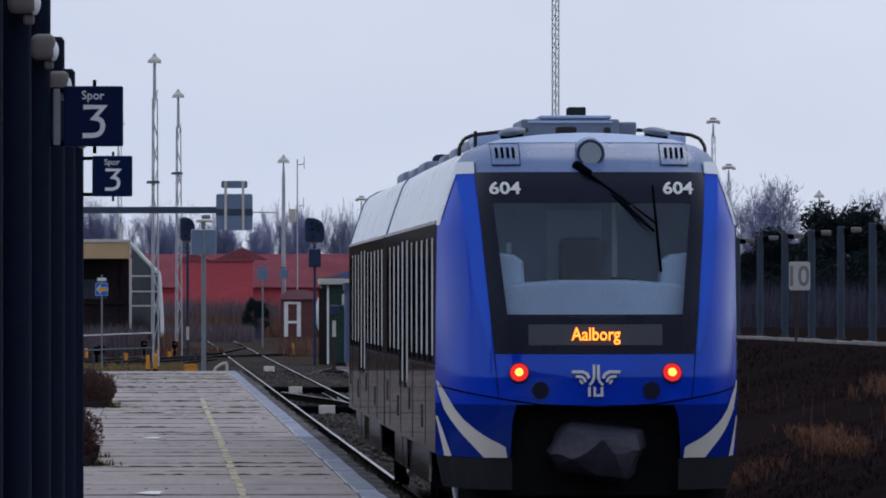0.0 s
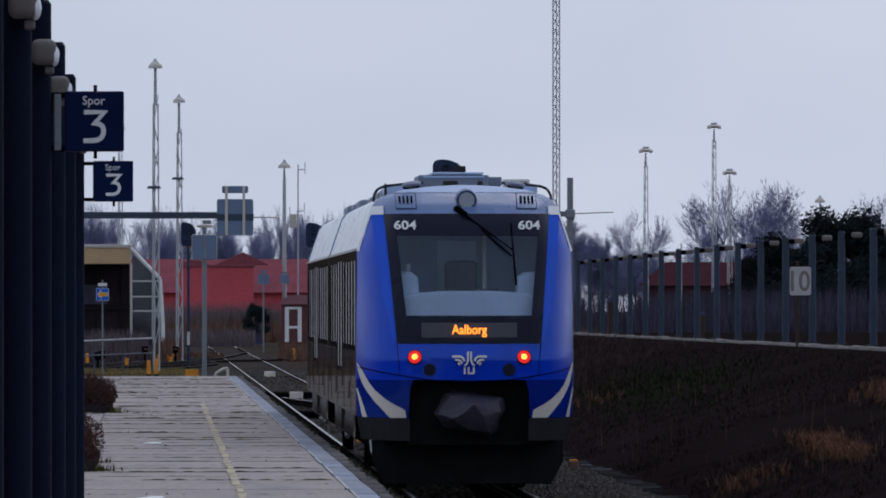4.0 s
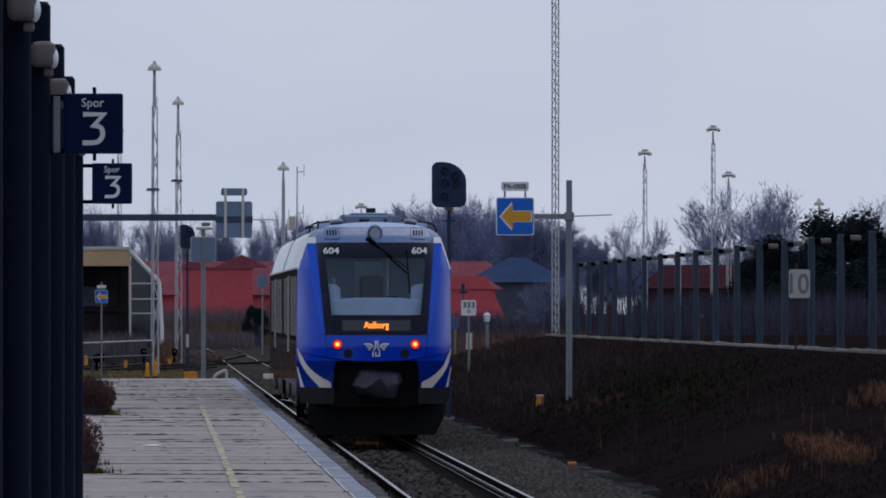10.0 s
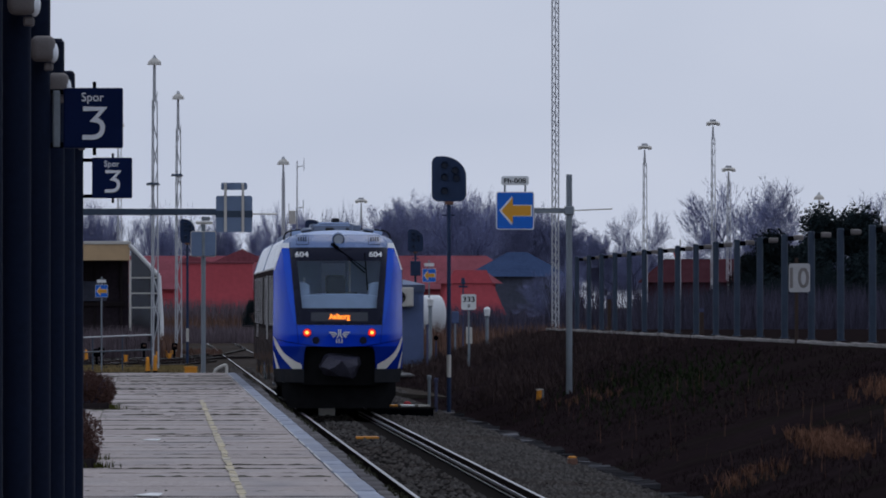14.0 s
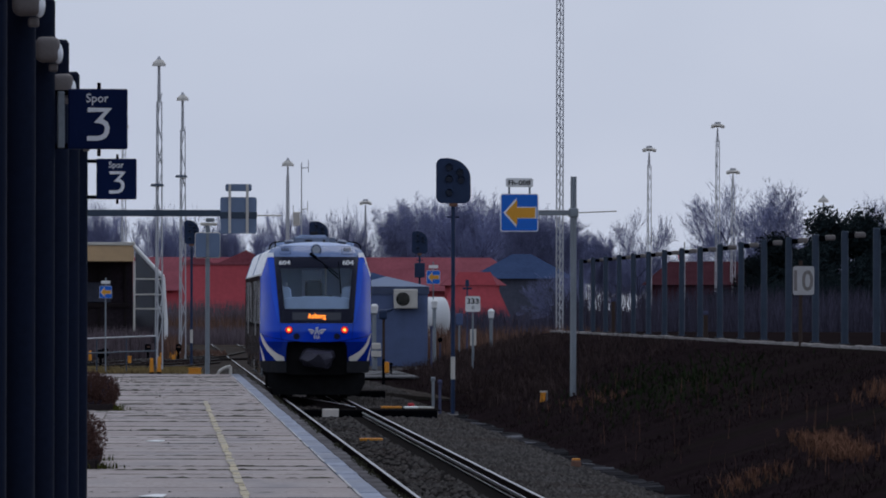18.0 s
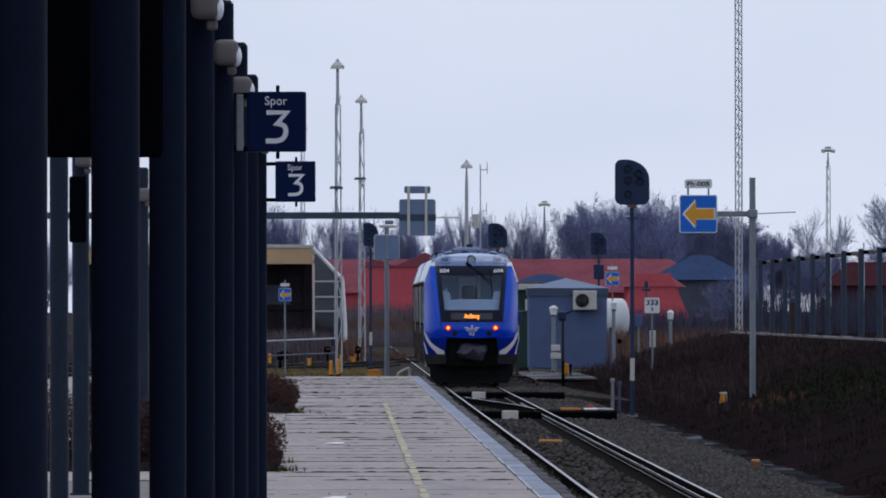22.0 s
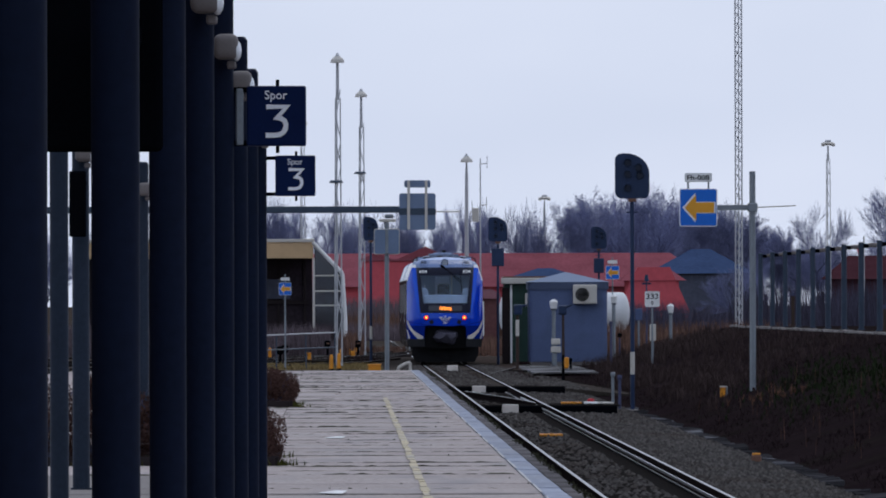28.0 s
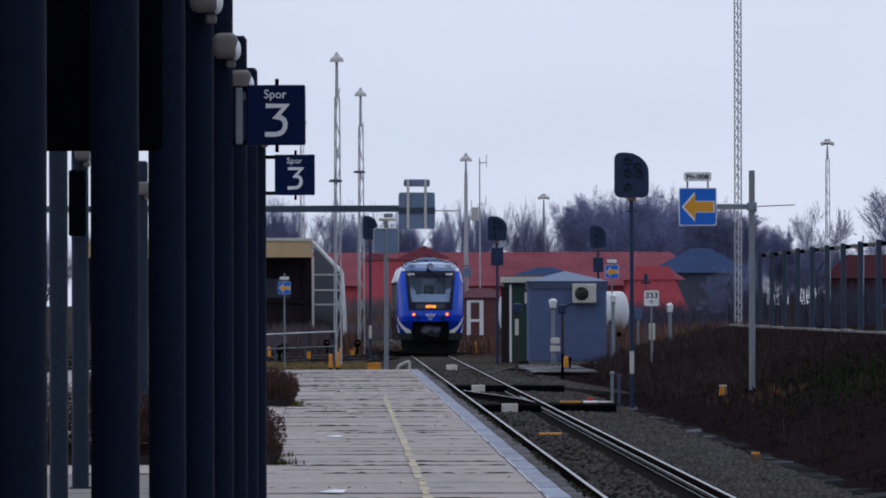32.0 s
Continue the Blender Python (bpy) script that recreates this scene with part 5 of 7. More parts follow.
def train():
    t = thing("railcar", (TRACK, 84.3, 0), "two-part blue and white railcar with black windscreen mask leaving the platform", "train")
    cab(t)
    mid = REACH + 18.85
    coach(t, REACH, mid - 0.25)
    coach(t, mid + 0.25, 2 * mid - REACH)
    part("gangway", box((2.35, 0.7, 2.7), (0, mid, 2.2), 0.05), M["train_under"], t, "dark folding gangway")
    far = part("far_cab_shell", prism([(2 * mid - REACH, 0.7), (2 * mid - 0.3, 0.7), (2 * mid - 0.2, 1.7), (2 * mid - 1.0, 3.2), (2 * mid - REACH, 3.45)], "x", -1.1, 1.1, bevel=0.1), M["train_blue"], t, "blue far cab")
    for y, w, d, h, z in ((9.0, 1.75, 2.6, 0.20, 3.72), (13.5, 1.7, 2.2, 0.20, 3.72), (17.2, 1.7, 1.8, 0.18, 3.72), (24, 1.75, 2.6, 0.20, 3.72), (29, 1.7, 2.2, 0.20, 3.72), (34, 1.7, 3.0, 0.22, 3.72)):
        roof_gear(t, y, w, d, h, z)
    cooler = part("roof_cooler", box((0.90, 2.0, 0.16), (-0.11, 3.7, 3.93), 0.02), M["roof_grey"], t, "blue grey roof cooler box")
    part("cooler_lid", box((0.66, 1.8, 0.03), (-0.06, 3.6, 4.03), 0.012), M["roof_cover_highlight"], cooler, "pale flat lid")
    part("cooler_band", box((0.78, 0.02, 0.02), (-0.11, 2.69, 3.985), 0.004), M["roof_cover_highlight"], cooler)
    part("side_unit", box((0.21, 1.2, 0.12), (0.41, 3.6, 3.93), 0.02), M["roof_grey"], cooler)
    part("side_unit_strip", box((0.03, 1.2, 0.13), (0.33, 3.58, 3.935), 0.005), M["train_white"], cooler)
    part("exhaust", box((0.17, 0.3, 0.09), (-0.02, 3.5, 4.09), 0.015), M["train_skirt"], t)
    part("roof_sensor", box((0.17, 0.2, 0.06), (-0.16, 2.2, 3.90), 0.025, seg=3), M["train_skirt"], t, "small dark roof sensor")
    part("rod_aerial", tube((-0.98, 2.7, 3.74), (-0.98, 2.7, 3.90), 0.018, 0.016, 8), M["train_skirt"], t)
    for s in (-1, 1):
        pod = bmesh.new()
        bmesh.ops.create_uvsphere(pod, u_segments=16, v_segments=10, radius=1, matrix=Matrix.Translation((s * 0.66, 2.3, 3.885)) @ Matrix.Rotation(s * 0.13, 4, "Y") @ Matrix.Diagonal((0.13, 0.32, 0.042, 1)))
        smooth(part("roof_pod", pod, M["roof_grey"], t, "blue grey flat roof pod"))
        part("pod_foot", box((0.2, 0.3, 0.06), (s * 0.66, 2.36, 3.855), 0.01), M["black"], t)
        hoop = bmesh.new()
        pts = [(s * 1.13, 2.7, 3.67), (s * 1.125, 2.7, 3.76), (s * 1.08, 2.7, 3.83), (s * 1.0, 2.7, 3.865), (s * 0.7, 2.7, 3.90), (s * 0.5, 2.7, 3.91)]
        for a, b in zip(pts, pts[1:]):
            tube(a, b, 0.017, 0.017, 8, hoop)
        part("roof_hoop", hoop, M["train_skirt"], t, "dark cable hoop on the roof")
        part("side_cover", box((0.34, 1.9, 0.14), (s * 0.80, 3.9, 3.83), 0.05, seg=3), M["roof_cover_highlight"], t, "pale roof cover")
        part("roof_cap", tube((s * 0.22, 2.5, 3.86), (s * 0.22, 2.5, 3.93), 0.04, 0.03, 10), M["train_skirt"], t)
    for y in (4.6, mid, 2 * mid - 4.6):
        bogie(t, y)
    return t


# ---- signs, signals and yard ----
def signal_board(w, h):
    """A Danish signal board: straight on one side, one upper corner swept round."""
    r = 0.2 * w
    pts = []
    for cx, cz, a0 in ((-w / 2 + r, -h / 2 + r, 180), (w / 2 - r, -h / 2 + r, 270)):
        pts += [(cx + r * math.cos(radians(a0 + 18 * i)), cz + r * math.sin(radians(a0 + 18 * i))) for i in range(6)]
    pts += [(-0.2 * w + 0.7 * w * math.cos(radians(9 * i)), 0.05 * h + 0.45 * h * math.sin(radians(9 * i))) for i in range(11)]
    pts += [(-w / 2 + r + r * math.cos(radians(a)), h / 2 - r + r * math.sin(radians(a))) for a in (108, 126, 144, 162, 180)]
    return pts


def signal(at, head_z, w, h, box_z=None, turn=0, band=None, plate=True, ring=True):
    t = thing("railway_signal", at, "black railway signal with a rounded board on a slim post", "signal", "railway signals", turn=turn)
    part("post", tube((0, 0, -0.1), (0, 0, head_z - h / 2), 0.052, 0.048, 12), M["signal"], t)
    board = part("signal_board", prism(signal_board(w, h), "y", -0.1, -0.04, bevel=0.01), M["signal"], t, "black rounded signal board")
    for dx, dz in ((-0.13, 0.28), (0.18, 0.17), (-0.13, 0.02), (0.22, 0.0), (-0.13, -0.28)):
        lens = part("signal_lens", tube((dx * w, -0.1, dz * h), (dx * w, -0.115, dz * h), 0.09 * w, 0.085 * w, 16), M["signal_lens"], board)
        part("hood", tube((dx * w, -0.1, dz * h + 0.02), (dx * w, -0.17, dz * h + 0.025), 0.1 * w, 0.1 * w, 16, caps=False), M["signal"], board)
    board.matrix_basis = pose(0, 0, head_z)
    if plate:
        part("plate", box((0.2, 0.03, 0.09), (0, -0.08, head_z - h / 2 - 0.03), 0.01), M["brown_plate"], t, "small brown plate")
    if box_z:
        part("lower_box", box((0.46, 0.2, 0.66), (0, -0.08, box_z), 0.03), M["signal"], t, "square black lower lamp box")
    if band:
        part("white_band", tube((0, 0, band[0]), (0, 0, band[1]), 0.0545, 0.0535, 12), M["cream"], t, "white painted band")
    part("footing", box((0.3, 0.3, 0.2), (0, 0, -0.1), 0.03), M["concrete"], t)
    part("ladder_rung", box((0.3, 0.03, 0.03), (0, 0.08, head_z - h * 0.8), 0.005), M["signal"], t)
    return t


def arrow_face(w, d=0.03):
    """Outline of a left-pointing arrow of that width."""
    k = w / 2
    return [(-k * 0.94, 0), (-k * 0.18, k * 0.86), (-k * 0.18, k * 0.34), (k, k * 0.34), (k, -k * 0.34), (-k * 0.18, -k * 0.34), (-k * 0.18, -k * 0.86)]


def arrow_plate(parent, w, x, z, front=True):
    """A square blue plate with an orange arrow and a small lettered plate above it, on two uprights."""
    plate = part("sign_plate", prism(rounded(w, w, w * 0.06, x, z), "y", -0.1, -0.07), M["white"] if front else M["sign_back"], parent)
    if front:
        part("blue_face", prism(rounded(w * 0.95, w * 0.95, w * 0.05, x, z), "y", -0.106, -0.101), M["sign_blue"], plate, "blue sign face")
        part("arrow_rim", prism([(x + a * 0.97, z + b * 0.97) for a, b in arrow_face(w * 0.93)], "y", -0.11, -0.107), M["white"], plate)
        part("arrow", prism([(x + 0.012 * w + a * 0.86, z + b * 0.84) for a, b in arrow_face(w * 0.93)], "y", -0.116, -0.111), M["sign_orange"], plate, "orange arrow")
    small = part("number_plate", prism(rounded(w * 0.72, w * (0.24 if front else 0.2), w * 0.05, x, z + w * (0.79 if front else 0.76)), "y", -0.1, -0.07), M["white"] if front else M["sign_back"], parent, "small plate above")
    for s in (-1, 1):
        part("upright", box((w * (0.05 if front else 0.075), 0.03, w * 1.34 if not front else w * 0.34), (x + s * w * (0.27 if front else 0.24), -0.05 if front else -0.125, z + (w * 0.6 if front else w * 0.18)), 0.005), M["cream"] if not front else M["grey_steel"], parent)
    return plate, small


def arrow_mast():
    t = thing("arrow_sign_mast", (9.47, 215, 0.36), "grey steel mast carrying a blue and orange arrow sign", "sign")
    part("mast", tube((0, 0, -0.2), (0, 0, 4.88), 0.072, 0.07, 14), M["grey_steel"], t)
    part("arm", box((0.95, 0.09, 0.12), (-0.44, 0, 4.06), 0.012), M["grey_steel"], t)
    part("clamp", box((0.22, 0.22, 0.2), (0, 0, 4.06), 0.02), M["grey_steel"], t)
    part("rod", tube((0, 0, 4.06), (0.98, 0, 4.1), 0.014), M["cream"], t)
    plate, small = arrow_plate(t, 0.86, -1.23, 4.06)
    letters("Fh-008", 0.15, 0.002, (-1.23, -0.102, 4.06 + 0.86 * 0.79), M["black"], small, bold=0.003, width=0.5)
    part("footing", box((0.4, 0.4, 0.3), (0, 0, -0.3), 0.04), M["concrete"], t)


def gantry_sign():
    t = thing("cantilever_sign", (-6.4, 180, -0.05), "steel cantilever arm carrying a grey sign seen from its back", "sign")
    part("mast", tube((0, 0, -0.1), (0, 0, 4.5), 0.09, 0.085, 14), M["grey_steel"], t)
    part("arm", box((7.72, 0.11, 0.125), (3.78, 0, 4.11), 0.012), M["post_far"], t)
    part("rod", tube((8.3, 0, 4.07), (8.78, 0, 4.07), 0.013), M["cream"], t)
    arrow_plate(t, 0.69, 7.97, 4.07, front=False)
    part("cross_bar", box((0.7, 0.015, 0.125), (7.97, -0.108, 4.13 - 0.06), 0.004), M["post_far"], t, "dark end of the arm")
    part("footing", box((0.5, 0.5, 0.4), (0, 0, 0), 0.04), M["concrete"], t)


def small_arrow(at, w, z, group="small arrow signs"):
    t = thing("small_arrow_sign", at, "blue arrow sign with an orange arrow on a thin grey post", "sign", group)
    part("post", tube((0, 0, -0.1), (0, 0, z + w * 1.15), 0.03, 0.03, 10), M["grey_steel"], t)
    arrow_plate(t, w, 0, z)


def far_sign(at, w, z):
    t = thing("small_sign", at, "small blue grey sign plate on a thin post", "sign", "small sign plates")
    part("post", tube((0, 0, -0.1), (0, 0, z + w * 0.75), 0.04, 0.04, 8), M["grey_steel"], t)
    part("plate", prism(rounded(w * 1.1, w, w * 0.08, 0, z), "y", -0.08, -0.05), M["sign_back"], t, "blue grey plate")
    part("top_plate", prism(rounded(w * 0.6, w * 0.22, w * 0.05, 0, z + w * 0.72), "y", -0.08, -0.05), M["sign_back"], t)


def back_sign():
    t = thing("square_sign", (1.73, 315, 0), "square grey sign seen from its back on a tall post", "sign")
    part("post", tube((0, 0, -0.1), (0, 0, 4.95), 0.075, 0.075, 12), M["grey_steel"], t)
    part("panel", prism(rounded(0.8, 0.8, 0.06, 0, 4.28), "y", -0.14, -0.1), M["sign_back"], t, "blue grey panel")
    part("rim", prism(rounded(0.85, 0.85, 0.07, 0, 4.28), "y", -0.1, -0.085), M["cream"], t)
    part("stiffener", box((0.1, 0.03, 0.8), (0, -0.155, 4.28), 0.01), M["grey_steel"], t)
    part("lamp_bar", box((0.55, 0.14, 0.1), (0.03, -0.05, 4.98), 0.03), M["cream"], t)
    part("lamp_head", box((0.3, 0.16, 0.14), (0.08, -0.05, 5.12), 0.04), M["grey_steel"], t)
    h = thing("hoop", (2.18, 300, -0.05), "pale bent pipe hoop at the end of the platform", "hoop")
    bm = bmesh.new()
    pts = [(-0.18, 0.0, -0.1)] + [(-0.18 + 0.38 * (i / 8), 0, 0.14 + 0.27 * math.sin(radians(20 + 70 * i / 8))) for i in range(9)] + [(0.2, 0, -0.1)]
    for a, b in zip(pts, pts[1:]):
        tube(a, b, 0.05, 0.05, 10, bm)
    part("bent_pipe", bm, M["cream"], h)
    for x, y, w, hgt in ((1.27, 305, 0.4, 0.3), (0.75, 390, 0.16, 0.26), (-1.0, 372, 0.14, 0.3)):
        b = thing("yellow_box", (x, y, -0.06), "yellow plastic trackside box", "trackside box", "yellow trackside boxes")
        part("body", box((w, 0.3, hgt), (0, 0, hgt / 2), 0.03), M["yellow"], b)
        part("lid", box((w + 0.04, 0.34, 0.05), (0, 0, hgt + 0.02), 0.015), M["yellow"], b)
        part("foot", box((w * 0.5, 0.2, 0.12), (0, 0, -0.02), 0.01), M["black"], b)


def huts():
    h = thing("relay_hut", (8.41, 342, -0.02), "blue grey relay hut with hipped roof and cooling unit", "hut")
    part("wall", prism(rounded(2.82, 3.0, 0.16, 0, 1.5), "z", 0.12, 2.98), M["hut"], h)
    part("plinth", box((2.7, 2.9, 0.2), (0, 1.5, 0.08), 0.02), M["concrete"], h)
    part("fascia", prism(rounded(2.92, 3.1, 0.16, 0, 1.5), "z", 2.72, 3.0), M["hut_trim"], h, "darker wall band under the roof")
    bm = bmesh.new()
    ring = [bm.verts.new(p) for p in ((-1.5, -0.08, 2.99), (1.5, -0.08, 2.99), (1.5, 3.08, 2.99), (-1.5, 3.08, 2.99))]
    top = bm.verts.new((-0.05, 1.5, 3.36))
    bm.faces.new(ring[::-1])
    for i in range(4):
        bm.faces.new((ring[i], ring[(i + 1) % 4], top))
    part("roof", bm, M["hut_roof"], h, "low pyramid roof")
    ac = part("cooling_unit", box((0.86, 0.32, 0.70), (0.60, -0.17, 2.55), 0.04, seg=3), M["ac"], h, "cream cooling unit")
    part("fan_recess", tube((0.50, -0.32, 2.54), (0.50, -0.345, 2.54), 0.25, 0.25, 28), M["black"], ac, "dark fan opening")
    for k in range(4):
        part("fan_guard", tube((0.50, -0.35, 2.54), (0.50, -0.352, 2.54), 0.25 - 0.06 * k, 0.245 - 0.06 * k, 28, caps=False), M["ac"], ac)
    part("side_vent", box((0.22, 0.02, 0.6), (0.9, -0.335, 2.55), 0.005), M["cream"], ac)
    g = thing("green_shed", (6.9, 352, -0.02), "dark green shed with flat pale roof", "shed")
    part("wall", box((1.5, 3.0, 2.9), (0.15, 1.5, 1.5), 0.02), M["green"], g)
    part("roof", box((2.6, 3.5, 0.22), (0.62, 1.5, 3.06), 0.03), M["cream"], g, "flat pale roof edge")
    part("roof_top", box((2.5, 3.4, 0.05), (0.62, 1.5, 3.2), 0.01), M["brown_plate"], g)
    part("corner_strip", box((0.08, 0.04, 2.9), (-0.36, -0.03, 1.45), 0.01), M["white"], g, "white corner strip")
    part("dark_side", box((0.3, 0.05, 2.8), (-0.55, 0.02, 1.4), 0.01), M["dark_inside"], g)
    part("meter_box", box((0.28, 0.1, 0.5), (0.30, -0.05, 2.35), 0.02), M["cream"], g, "pale meter box")
    k = thing("white_framed_hut", (7.75, 520, 0.0), "small hut with white door frame and pinkish roof", "hut")
    part("wall", box((1.9, 1.8, 2.45), (0.3, 0.9, 1.25), 0.02), M["brick"], k)
    part("roof", prism([(-0.75, 2.4), (1.4, 2.4), (1.3, 2.65), (0.85, 2.92), (-0.2, 2.92), (-0.65, 2.65)], "y", -0.2, 2.0), M["pink_roof"], k, "weathered pink hipped roof")
    for x in (-0.38, 0.32):
        part("door_frame", box((0.22, 0.06, 1.9), (x, -0.03, 1.3), 0.01), M["white"], k, "white door frame")
    for z in (2.2, 1.15):
        part("door_rail", box((0.8, 0.05, 0.14), (0, -0.025, z), 0.01), M["white"], k)
    tk = thing("storage_tank", (9.3, 480, 0.6), "white horizontal storage tank on cradles behind the hut", "tank")
    shell = tube((-0.6, 0, 1.05), (5.2, 0, 1.05), 1.05, 1.05, 32)
    part("shell", shell, M["tank"], tk)
    for x in (-0.6, 5.2):
        cap = bmesh.new()
        bmesh.ops.create_uvsphere(cap, u_segments=24, v_segments=14, radius=1.05, matrix=Matrix.Translation((x, 0, 1.05)) @ Matrix.Diagonal((0.4, 1, 1, 1)))
        smooth(part("end_cap", cap, M["tank"], tk))
    for x in (0.2, 4.2):
        part("cradle", box((0.4, 1.8, 0.7), (x, 0, 0.0), 0.03), M["concrete"], tk)


def bollard(at, h, r=0.07):
    t = thing("lamp_bollard", at, "slim grey post with a white capped lamp", "bollard lamp", "lamp bollards")
    part("post", tube((0, 0, -0.1), (0, 0, h), r, r, 12), M["grey_steel"], t)
    part("collar", tube((0, 0, h - 0.06), (0, 0, h), r * 1.2, r * 1.7, 16), M["grey_steel"], t)
    part("lamp", tube((0, 0, h), (0, 0, h + 0.24), r * 1.5, r * 2.0, 16), M["white"], t, "white lamp glass")
    part("cap", tube((0, 0, h + 0.24), (0, 0, h + 0.33), r * 2.2, r * 0.7, 16), M["white"], t)


def yard_small():
    bollard((7.84, 340, -0.03), 2.05, 0.075)
    bollard((10.82, 368, 0.0), 2.2, 0.065)
    bollard((12.1, 342, 0.9), 0.95, 0.062)
    t = thing("dark_lamp_post", (11.5, 350, 0.3), "dark slim lamp post with a short crossbar head", "lamp post")
    part("post", tube((0, 0, -0.2), (0, 0, 2.85), 0.035, 0.03, 10), M["trunk"], t)
    part("crossbar", box((0.34, 0.08, 0.07), (0, 0, 2.62), 0.015), M["signal"], t)
    part("lamp_head", tube((0, 0, 2.7), (0, 0, 2.95), 0.09, 0.06, 12), M["signal"], t)
    t = thing("blue_cabinet", (11.27, 352, 0.3), "small blue trackside cabinet on a post", "cabinet")
    part("body", box((0.26, 0.2, 0.44), (0, 0, 1.48), 0.03), M["hut"], t)
    part("leg", box((0.07, 0.07, 1.4), (0, 0, 0.6), 0.01), M["grey_steel"], t)
    t = thing("round_marker", (10.2, 340, 0.2), "dark round-headed marker on a short stake", "marker")
    part("stake", tube((0, 0, -0.1), (0, 0, 0.75), 0.035, 0.03, 8), M["trunk"], t)
    part("disc", tube((0, -0.03, 0.86), (0, 0.03, 0.86), 0.09, 0.09, 20), M["black"], t)
    t = thing("kilometre_sign", (10.2, 305, 0.15), "white kilometre board on a thin post", "sign")
    part("post", tube((0, 0, -0.1), (0, 0, 2.4), 0.03), M["grey_steel"], t)
    b = part("board", prism(rounded(0.48, 0.5, 0.06, 0, 2.2), "y", -0.08, -0.05), M["white"], t)
    letters("333", 0.24, 0.002, (0, -0.082, 2.29), M["black"], b, bold=0.004, width=0.38)
    letters("0", 0.16, 0.002, (0, -0.082, 2.08), M["black"], b, "small_number", bold=0.003)
    t = thing("pale_box", (10.45, 312, 0.55), "small pale cabinet on the bank", "cabinet")
    part("body", box((0.2, 0.2, 0.55), (0, 0, 0.7), 0.02), M["cream"], t)
    part("leg", box((0.08, 0.08, 0.6), (0, 0, 0.2), 0.01), M["grey_steel"], t)
    t = thing("dwarf_post", (7.0, 291, -0.1), "dark short post with a small yellow box", "post")
    part("post", tube((0, 0, 0.75), (0, 0, 2.15), 0.045, 0.04, 10), M["rust_post"], t)
    part("post_foot", tube((0, 0, -0.1), (0, 0, 0.75), 0.05, 0.047, 10), M["black"], t, "black painted foot")
    part("lamp_head", box((0.26, 0.2, 0.3), (-0.02, -0.02, 2.12), 0.06), M["signal"], t, "dark lamp head")
    part("visor", tube((0.06, -0.05, 2.2), (0.3, -0.05, 2.3), 0.05, 0.03, 10), M["signal"], t)
    part("yellow_box", box((0.14, 0.12, 0.35), (0.1, -0.08, 0.5), 0.04), M["yellow"], t, "yellow box")
    t = thing("dwarf_post", (6.25, 325, -0.1), "dark short post with a pale sleeve", "post")
    part("post", tube((0, 0, -0.1), (0, 0, 1.9), 0.06, 0.055, 10), M["rust_post"], t)
    part("lamp_head", box((0.3, 0.25, 0.36), (0.02, -0.02, 2.1), 0.06), M["signal"], t, "dark lamp head")
    part("visor", tube((0.08, -0.05, 2.2), (0.36, -0.05, 2.26), 0.055, 0.03, 10), M["signal"], t)
    part("sleeve", tube((0, 0, 1.2), (0, 0, 1.75), 0.066, 0.066, 10), M["cream"], t, "pale sleeve")
    t = thing("junction_box", (7.84, 336, -0.05), "pale trackside junction box on a post", "junction box")
    part("lower_box", box((0.36, 0.2, 0.22), (-0.02, -0.1, 0.62), 0.03), M["cream"], t)
    part("upper_box", box((0.32, 0.2, 0.22), (-0.02, -0.1, 0.9), 0.03), M["cream"], t)
    part("post", box((0.08, 0.08, 0.8), (-0.02, 0, 0.38), 0.01), M["grey_steel"], t)
    for x, y, z, h, m in ((6.5, 222, -0.3, 0.86, "grey_steel"), (6.72, 224, -0.3, 0.78, "trunk"), (9.6, 330, 0.1, 1.4, "trunk"), (7.9, 318, -0.1, 0.4, "black")):
        t = thing("marker_post", (x, y, z), "short weathered marker post beside the track", "marker post", "marker posts")
        part("stake", box((0.07, 0.07, h), (0, 0, h / 2), 0.015), M[m], t)
        part("head", box((0.11, 0.1, 0.1), (0, 0, h + 0.03), 0.02), M[m], t)
    t = thing("orange_block", (6.7, 151, -0.26), "small orange red block lying on the gravel", "marker")
    part("block", box((0.16, 0.22, 0.13), (0, 0, 0.065), 0.03), M["brown_plate"], t)
    part("lid", box((0.13, 0.18, 0.03), (0, 0, 0.14), 0.01), M["yellow"], t)
    t = thing("yellow_cable_post", (8.9, 218, 0.05), "yellow plastic cable post on the bank", "cable post")
    part("body", prism([(-0.07, -0.06), (-0.02, -0.1), (0.05, -0.04), (0.075, 0.27), (-0.04, 0.27)], "y", -0.05, 0.05, bevel=0.015), M["yellow"], t)
    part("cap", box((0.17, 0.12, 0.035), (0.025, 0, 0.285), 0.012), M["cream"], t, "grey weathered cap")
    part("back_leg", box((0.04, 0.05, 0.4), (0.1, 0.02, 0.08), 0.01), M["grey_steel"], t)
    # pipe railing beyond the platform
    t = thing("pipe_railing", (-6, 310, -0.05), "grey two-rail pipe railing beyond the platform end", "railing")
    for z0, z1 in ((1.10, 1.26), (0.62, 0.74)):
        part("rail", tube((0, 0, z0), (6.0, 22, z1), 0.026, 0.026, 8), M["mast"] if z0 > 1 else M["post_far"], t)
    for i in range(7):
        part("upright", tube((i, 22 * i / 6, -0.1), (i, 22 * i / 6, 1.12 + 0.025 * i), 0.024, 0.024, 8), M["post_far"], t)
    rng = random.Random(3)
